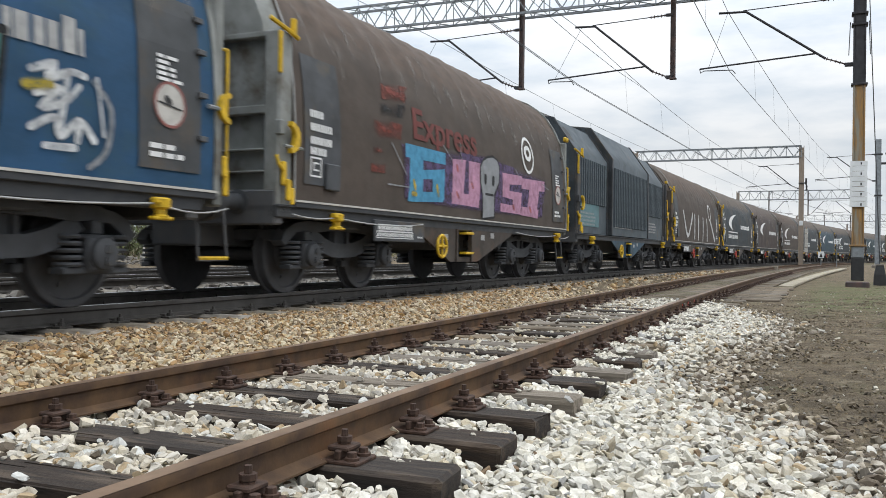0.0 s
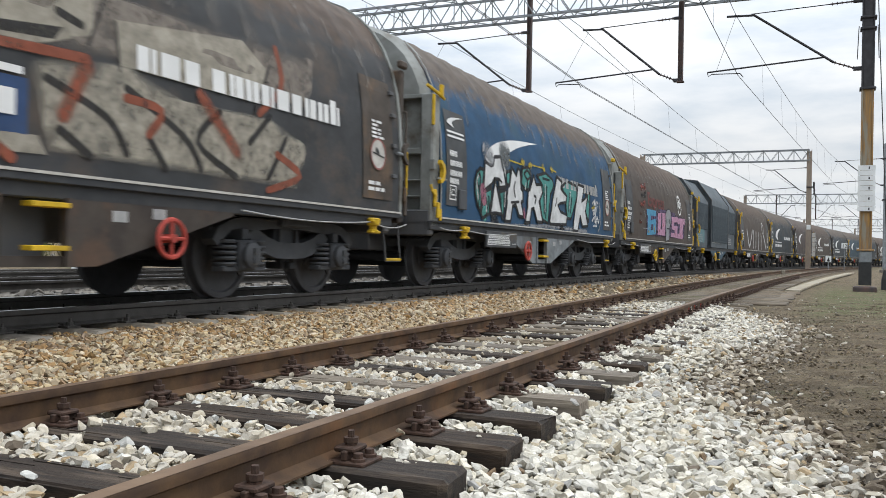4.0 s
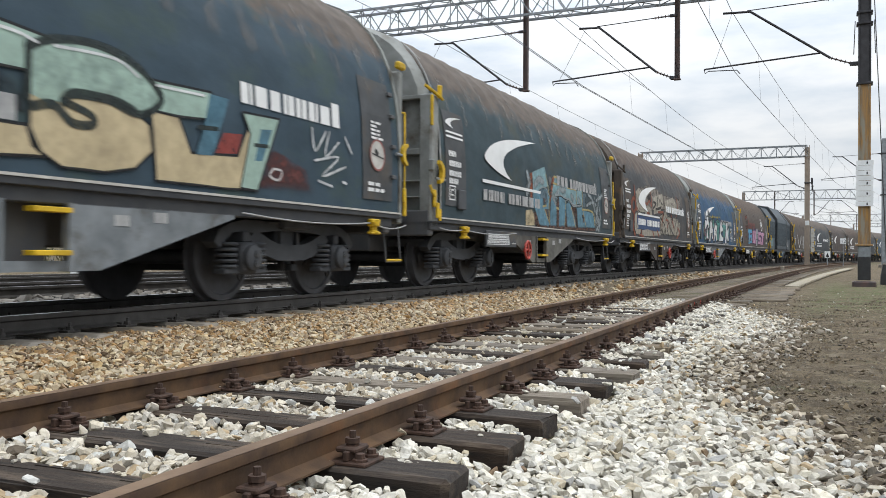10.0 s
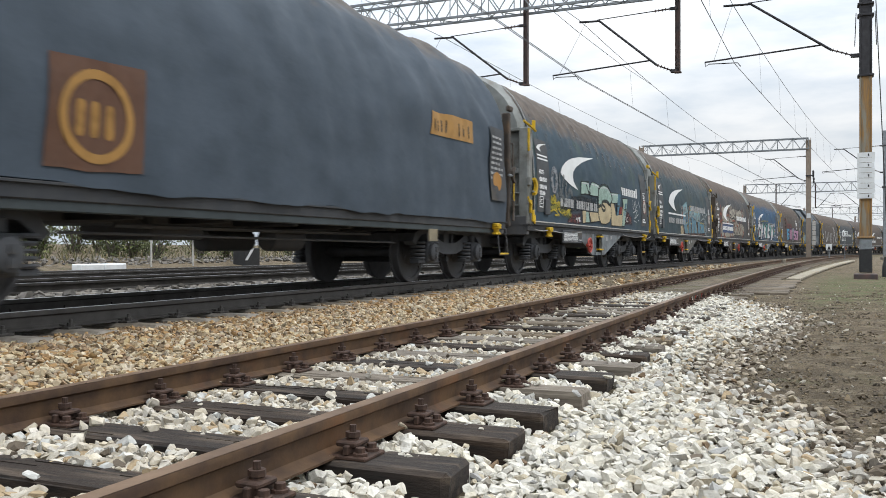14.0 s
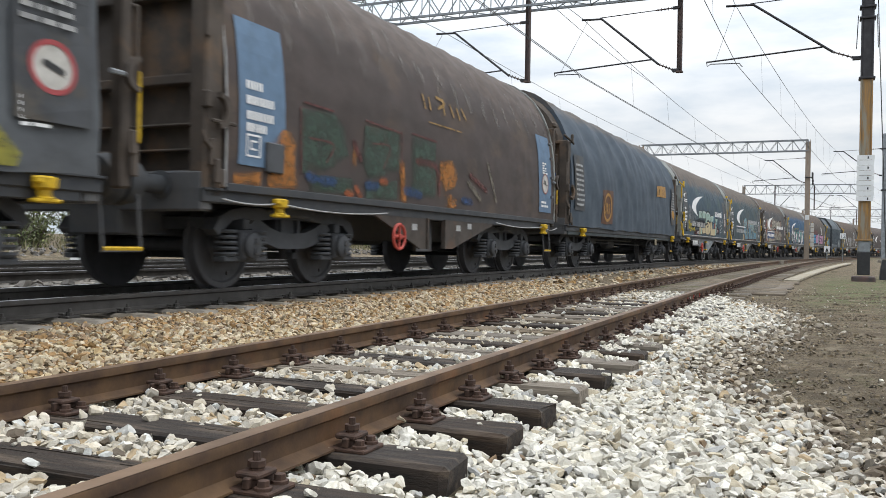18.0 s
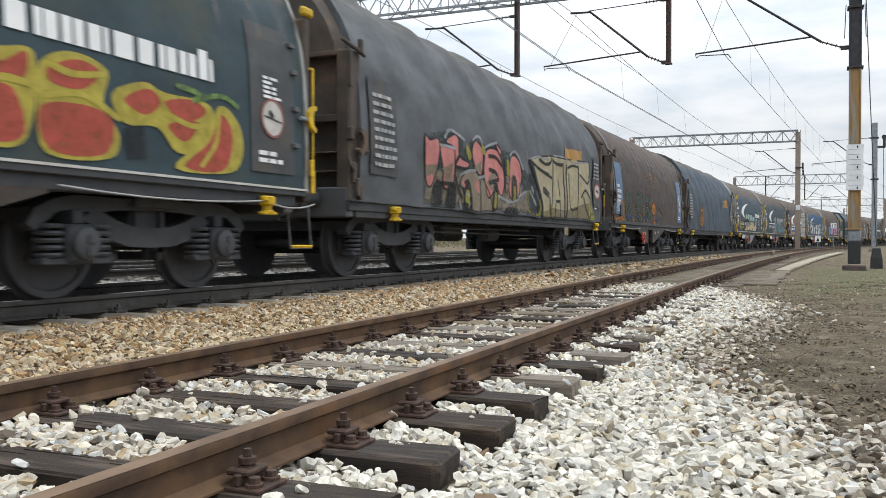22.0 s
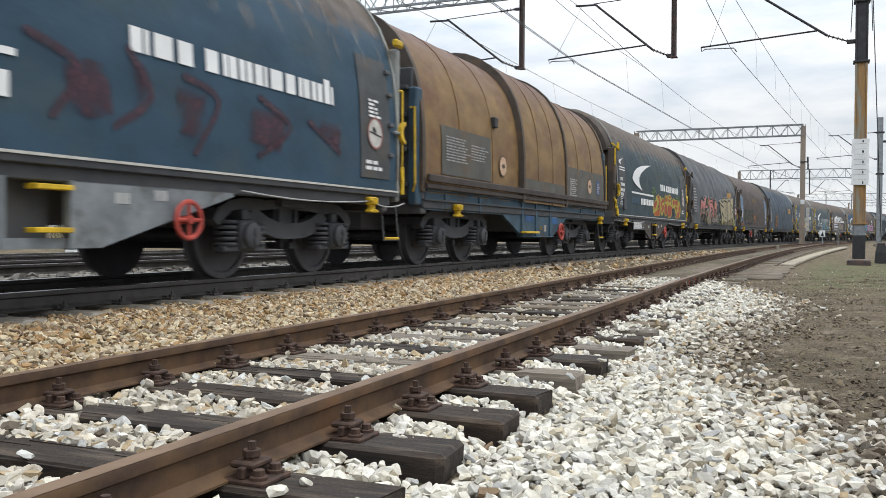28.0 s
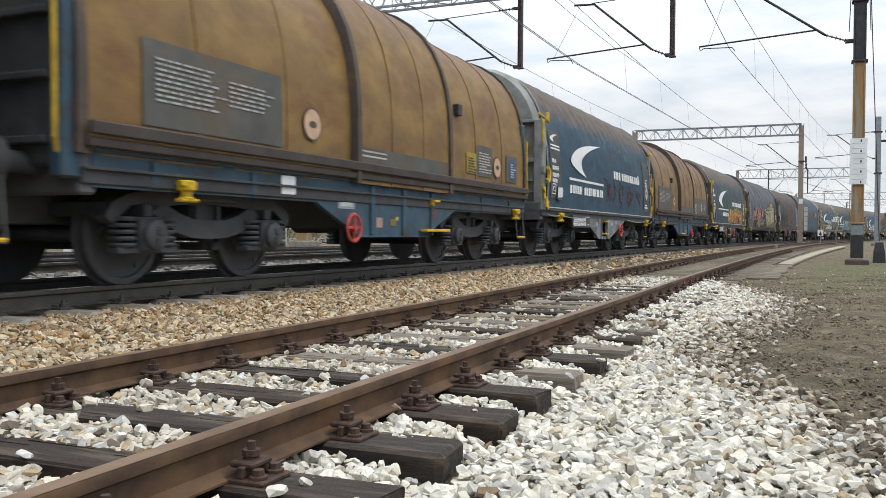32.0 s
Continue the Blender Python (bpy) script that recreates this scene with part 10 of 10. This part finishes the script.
def art_yellow_red(w):
    livery(w, first=paint("slate_word", "3f5566"))
    patch(w, "graffiti_letter", P_SUN, 0, False, (-0.4, 1.52), (-0.11, 1.64), (0.04, 1.78), (0.32, 1.85), (0.52, 1.79), (0.8, 1.8), (0.82, 1.75), (0.72, 1.58), (0.62, 1.28), (0.66, 1.17), (0.39, 1.13), (-0.22, 1.12), (-0.46, 1.22), (-0.45, 1.31))
    patch(w, "graffiti_letter", P_SUN, 0, False, (0.68, 1.58), (0.93, 1.75), (1.17, 1.75), (1.3, 1.56), (1.22, 1.31), (1.02, 1.16), (0.8, 1.17), (0.68, 1.33))
    patch(w, "graffiti_letter", P_SUN, 0, False, (1.4, 1.89), (1.59, 1.84), (1.86, 1.88), (1.92, 1.67), (1.84, 1.23), (1.6, 1.13), (1.38, 1.22), (1.33, 1.51))
    patch(w, "graffiti_letter", P_SUN, 0, False, (1.95, 1.8), (2.25, 1.93), (2.61, 1.85), (2.56, 1.57), (2.74, 1.34), (2.63, 1.14), (2.01, 1.13), (1.92, 1.5))
    patch(w, "graffiti_letter", P_SUN, 0, False, (2.65, 1.68), (3.01, 1.83), (3.27, 1.78), (3.79, 1.78), (3.95, 1.66), (3.76, 1.35), (3.44, 1.27), (3.18, 1.46), (2.8, 1.45))
    patch(w, "graffiti_letter", P_SUN, 0, False, (3.41, 1.13), (3.8, 1.44), (4.04, 1.78), (4.34, 1.63), (4.39, 1.34), (4.19, 1.15))
    patch(w, "graffiti_letter", P_FLAME, 1, False, (-0.34, 1.49), (-0.17, 1.59), (0.1, 1.62), (0.05, 1.5), (-0.17, 1.35), (-0.33, 1.33), (-0.37, 1.41))
    patch(w, "graffiti_letter", P_FLAME, 1, False, (0.16, 1.78), (0.38, 1.82), (0.5, 1.72), (0.58, 1.49), (0.53, 1.32), (0.39, 1.37), (0.38, 1.58), (0.28, 1.71))
    patch(w, "graffiti_letter", P_FLAME, 1, False, (0.79, 1.61), (0.98, 1.71), (1.16, 1.7), (1.19, 1.59), (1.02, 1.55), (0.87, 1.38), (0.91, 1.27), (0.78, 1.32), (0.72, 1.46))
    patch(w, "graffiti_letter", P_FLAME, 1, False, (0.98, 1.48), (1.22, 1.51), (1.17, 1.36), (1.02, 1.26), (0.91, 1.33))
    patch(w, "graffiti_letter", P_FLAME, 1, False, (1.45, 1.85), (1.59, 1.73), (1.82, 1.85), (1.81, 1.66), (1.61, 1.6), (1.47, 1.66))
    patch(w, "graffiti_letter", P_FLAME, 1, False, (1.5, 1.56), (1.72, 1.56), (1.82, 1.26), (1.6, 1.17), (1.41, 1.29), (1.43, 1.48))
    patch(w, "graffiti_letter", P_FLAME, 1, False, (2.02, 1.77), (2.3, 1.88), (2.53, 1.82), (2.35, 1.66), (2.06, 1.66))
    patch(w, "graffiti_letter", P_FLAME, 1, False, (1.95, 1.47), (2.35, 1.54), (2.63, 1.48), (2.67, 1.31), (2.54, 1.16), (2.04, 1.16))
    patch(w, "graffiti_letter", P_FLAME, 1, False, (2.78, 1.65), (3.07, 1.78), (3.22, 1.68), (3.03, 1.55))
    patch(w, "graffiti_letter", P_FLAME, 1, False, (3.27, 1.7), (3.63, 1.77), (3.83, 1.68), (3.52, 1.56))
    patch(w, "graffiti_letter", P_FLAME, 1, False, (3.32, 1.51), (3.71, 1.58), (3.6, 1.41), (3.46, 1.39))
    patch(w, "graffiti_letter", P_FLAME, 1, False, (3.53, 1.16), (3.87, 1.41), (4.04, 1.69), (4.22, 1.53), (4.09, 1.17))
    patch(w, "graffiti_letter", P_ORANGE2, 1, False, (-0.29, 1.2), (0.13, 1.31), (0.45, 1.37), (0.57, 1.25), (0.53, 1.16), (0.13, 1.12), (-0.22, 1.14))
    patch(w, "letter_hole", P_INK, 2, False, (0.16, 1.38), (0.38, 1.53), (0.39, 1.46), (0.22, 1.35))
    patch(w, "letter_hole", P_INK, 2, False, (2.78, 1.41), (3.01, 1.46), (3.07, 1.18), (2.84, 1.15))
    spray(w, "graffiti_stroke", P_SUN, 0.055, 2, (-0.37, 1.37), (-0.16, 1.3), (0.1, 1.43), (0.35, 1.58))
    spray(w, "graffiti_stroke", P_SUN, 0.055, 2, (0.8, 1.34), (0.94, 1.54), (1.19, 1.58))
    spray(w, "graffiti_stroke", P_SUN, 0.055, 2, (1.46, 1.57), (1.63, 1.63), (1.84, 1.62))
    spray(w, "graffiti_stroke", P_SUN, 0.055, 2, (2.0, 1.56), (2.35, 1.62), (2.72, 1.48))
    spray(w, "graffiti_stroke", P_SUN, 0.055, 2, (3.25, 1.61), (3.63, 1.53), (3.87, 1.6))
    spray(w, "graffiti_stroke", P_SUN, 0.055, 2, (2.03, 1.8), (2.25, 1.76), (2.56, 1.81))
    spray(w, "graffiti_stroke", P_SUN, 0.055, 2, (4.01, 1.7), (3.97, 1.42), (3.77, 1.19))
    spray(w, "script_tag", P_PALEGREEN, 0.05, 1, (-0.61, 2.04), (-0.55, 1.84), (-0.38, 2.03), (-0.56, 1.9), (-0.33, 1.86))
    spray(w, "script_tag", P_PALEGREEN, 0.05, 1, (-0.32, 2.03), (-0.25, 1.9), (-0.08, 1.94))
    spray(w, "script_tag", P_PALEGREEN, 0.05, 1, (-0.52, 1.62), (-0.16, 1.88), (-0.44, 1.72), (-0.17, 1.68))
    spray(w, "script_tag", P_PALEGREEN, 0.05, 1, (-0.08, 1.89), (-0.11, 1.93))
    spray(w, "script_tag", P_PALEGREEN, 0.05, 1, (3.44, 1.87), (3.76, 1.84), (3.63, 1.76), (4.04, 1.87), (4.33, 1.8))
    spray(w, "script_tag", P_FOG, 0.05, 1, (-0.14, 1.68), (-0.05, 1.84), (0.13, 1.9), (0.22, 1.85))


def art_clean(w):
    livery(w, shift=-0.06)
    patch(w, "faded_patch", P_DKRED, 0, False, (-0.08, 1.76), (0.35, 1.9), (0.47, 1.42), (0.04, 1.32))
    patch(w, "faded_patch", P_DKRED, 0, False, (0.61, 1.93), (0.88, 1.9), (0.74, 1.44))
    patch(w, "faded_patch", P_DKRED, 0, False, (1.16, 1.8), (1.61, 1.78), (1.54, 1.3), (1.23, 1.35))
    patch(w, "faded_patch", P_DKRED, 0, False, (2.27, 1.77), (2.99, 1.77), (2.8, 1.31), (2.18, 1.41))
    patch(w, "faded_patch", P_DKRED, 0, False, (3.38, 1.8), (4.11, 1.79), (4, 1.38))
    patch(w, "paper_card", P_WHITE, 18, False, (-4.55, 1.49), (-4.19, 1.5), (-4.19, 1.29), (-4.55, 1.27))
    spray(w, "halo", P_DKRED, 0.09, 1, (-0.36, 1.93), (0.1, 1.75), (-0.14, 1.37))
    spray(w, "halo", P_DKRED, 0.09, 1, (0.62, 1.99), (0.88, 1.64), (0.48, 1.35))
    spray(w, "halo", P_DKRED, 0.09, 1, (1.31, 1.88), (1.77, 1.73), (1.46, 1.23))
    spray(w, "halo", P_DKRED, 0.09, 1, (2.44, 1.86), (2.99, 1.62), (2.44, 1.28))
    spray(w, "halo", P_DKRED, 0.09, 1, (3.38, 1.72), (4, 1.46))


def art_far_white(w):
    decal("emblem_ring", disc(2.95, 2.42, 0.36, 0.3, 0.014), M_WHITE, w)
    spray(w, "graffiti_letter", P_WHITE, 0.16, 1, (-3.23, 2.18), (-2.36, 1.27), (-1.29, 2.17))
    spray(w, "graffiti_letter", P_WHITE, 0.16, 1, (-0.79, 2.14), (-0.86, 1.24))
    spray(w, "graffiti_letter", P_WHITE, 0.16, 1, (0.08, 2.11), (0.02, 1.2))
    spray(w, "graffiti_letter", P_WHITE, 0.16, 1, (1.17, 2.09), (1.13, 1.16))
    spray(w, "graffiti_letter", P_WHITE, 0.16, 1, (2.12, 2.06), (2.27, 1.18))
    spray(w, "graffiti_letter", P_WHITE, 0.16, 1, (3.1, 2.04), (4.31, 1.21))



def wagons():
    """Every wagon with the place of its middle along the train, behind the joint that leads the clip."""
    rows = []

    def add(at, w):
        rows.append((at, w))
        return w

    w = add(6.02, tarp_wagon("brown tarpaulin wagon with a spray-painted word and round emblem", TARP_BROWN, M_CAP, M_FRAME_BROWN, M_CAP_DARK, wheel="wheel_yellow"))
    art_gust(w)
    w = add(-6.02, tarp_wagon("blue tarpaulin wagon with large white and green graffiti", TARP_BLUE, M_CAP, M_FRAME_GREY))
    art_big_white(w)
    w = add(-18.06, tarp_wagon("dark tarpaulin wagon with crescent mark over rusty graffiti", TARP_UMBER, M_CAP_BROWN, M_FRAME_BROWN, M_CAP_BROWN, yellow=False, wheel_u=1.1))
    art_rusty(w)
    w = add(-30.1, tarp_wagon("dark teal tarpaulin wagon with crescent and pale blue graffiti", TARP_TEAL, M_CAP, M_FRAME_WORN))
    art_pale_blue(w)
    w = add(-42.14, tarp_wagon("navy tarpaulin wagon with crescent mark and cream graffiti letters", TARP_NAVY, M_CAP, M_FRAME_GREY))
    art_cream(w)
    w, prof = long_wagon("long wagon under a taut ink-blue tarpaulin with ochre plates", TARP_INK, None)
    add(-55.18, w)
    art_ochre(w, prof)
    w = add(-68.22, tarp_wagon("dark brown tarpaulin wagon with faded graffiti and blue plates", TARP_DKBROWN, M_CAP_BROWN, M_FRAME_BROWN, paint("plate_blue", "5d748c"), yellow=False, wheel_u=-1.59, steps=False))
    art_faded(w)
    w, prof = long_wagon("long wagon with wrinkled grey tarpaulin and pink and cream graffiti", TARP_INK2, True)
    add(-81.26, w)
    art_pink_cream(w, prof)
    w = add(-94.3, tarp_wagon("dark green tarpaulin wagon with crescent and yellow-red graffiti", TARP_TEAL, M_CAP_BROWN, M_FRAME_BROWN, wheel_u=1.3))
    art_yellow_red(w)
    add(-106.2, steel_wagon("wagon with three ribbed brown steel hoods", STEEL_BROWN, BAND_GREY, True))
    w = add(-118.08, tarp_wagon("navy blue tarpaulin wagon with clean white crescent mark", TARP_CLEAN, M_CAP, M_FRAME_GREY, wheel_u=1.3))
    art_clean(w)
    add(-130.1, steel_wagon("wagon with three rusty orange steel hoods on a blue frame", STEEL_ORANGE, BAND_GREY))
    w = add(-142.1, tarp_wagon("dark tarpaulin wagon at the end of the view", TARP_TEAL, M_CAP, M_FRAME_GREY))
    livery(w)
    # ahead of the first joint
    add(18.06, ribbed_wagon("slate grey steel wagon with louvred sides"))
    w = add(30.1, tarp_wagon("brown tarpaulin wagon with white graffiti and round emblem", TARP_BROWN, M_CAP_BROWN, M_FRAME_BROWN))
    art_far_white(w)
    for k in range(10):
        mats = (TARP_SLATE, TARP_DKBROWN, TARP_BROWN, TARP_SLATE, TARP_NAVY, TARP_SLATE, TARP_BROWN, TARP_TEAL, TARP_SLATE, TARP_BROWN)
        w = add(42.14 + 12.04 * k, tarp_wagon("dark grimy tarpaulin wagon with white crescent mark", mats[k], M_CAP_DARK if k % 2 else M_CAP_BROWN, M_FRAME_BROWN, yellow=k % 4 == 0))
        livery(w, words=k % 3 != 1)
    return rows


TRAIN = wagons()


# ================= movement =================
def travel(t):
    """How far the leading joint has come along the track at t seconds."""
    return 6.95 + 3.9 * t + 0.0085 * t * t


def motions():
    times = [float(t) for t in range(0, 33)]
    for at, w in TRAIN:
        rows = []
        for t in times:
            p, h = on_track(travel(t) + at, 0.0, MAIN_Z)
            rows.append((t, Matrix.Translation(p) @ Matrix.Rotation(h, 4, "Z")))
        walk(w, rows)
        if at > 45:
            continue
        for c in w.children:
            if "spins" in c:
                del c["spins"]
                base = Vector(c.location)
                walk(c, [(k * 0.16, Matrix.Translation(base) @ Matrix.Rotation((travel(k * 0.16) - 6.95) / 0.46, 4, "Y")) for k in range(201)])


motions()
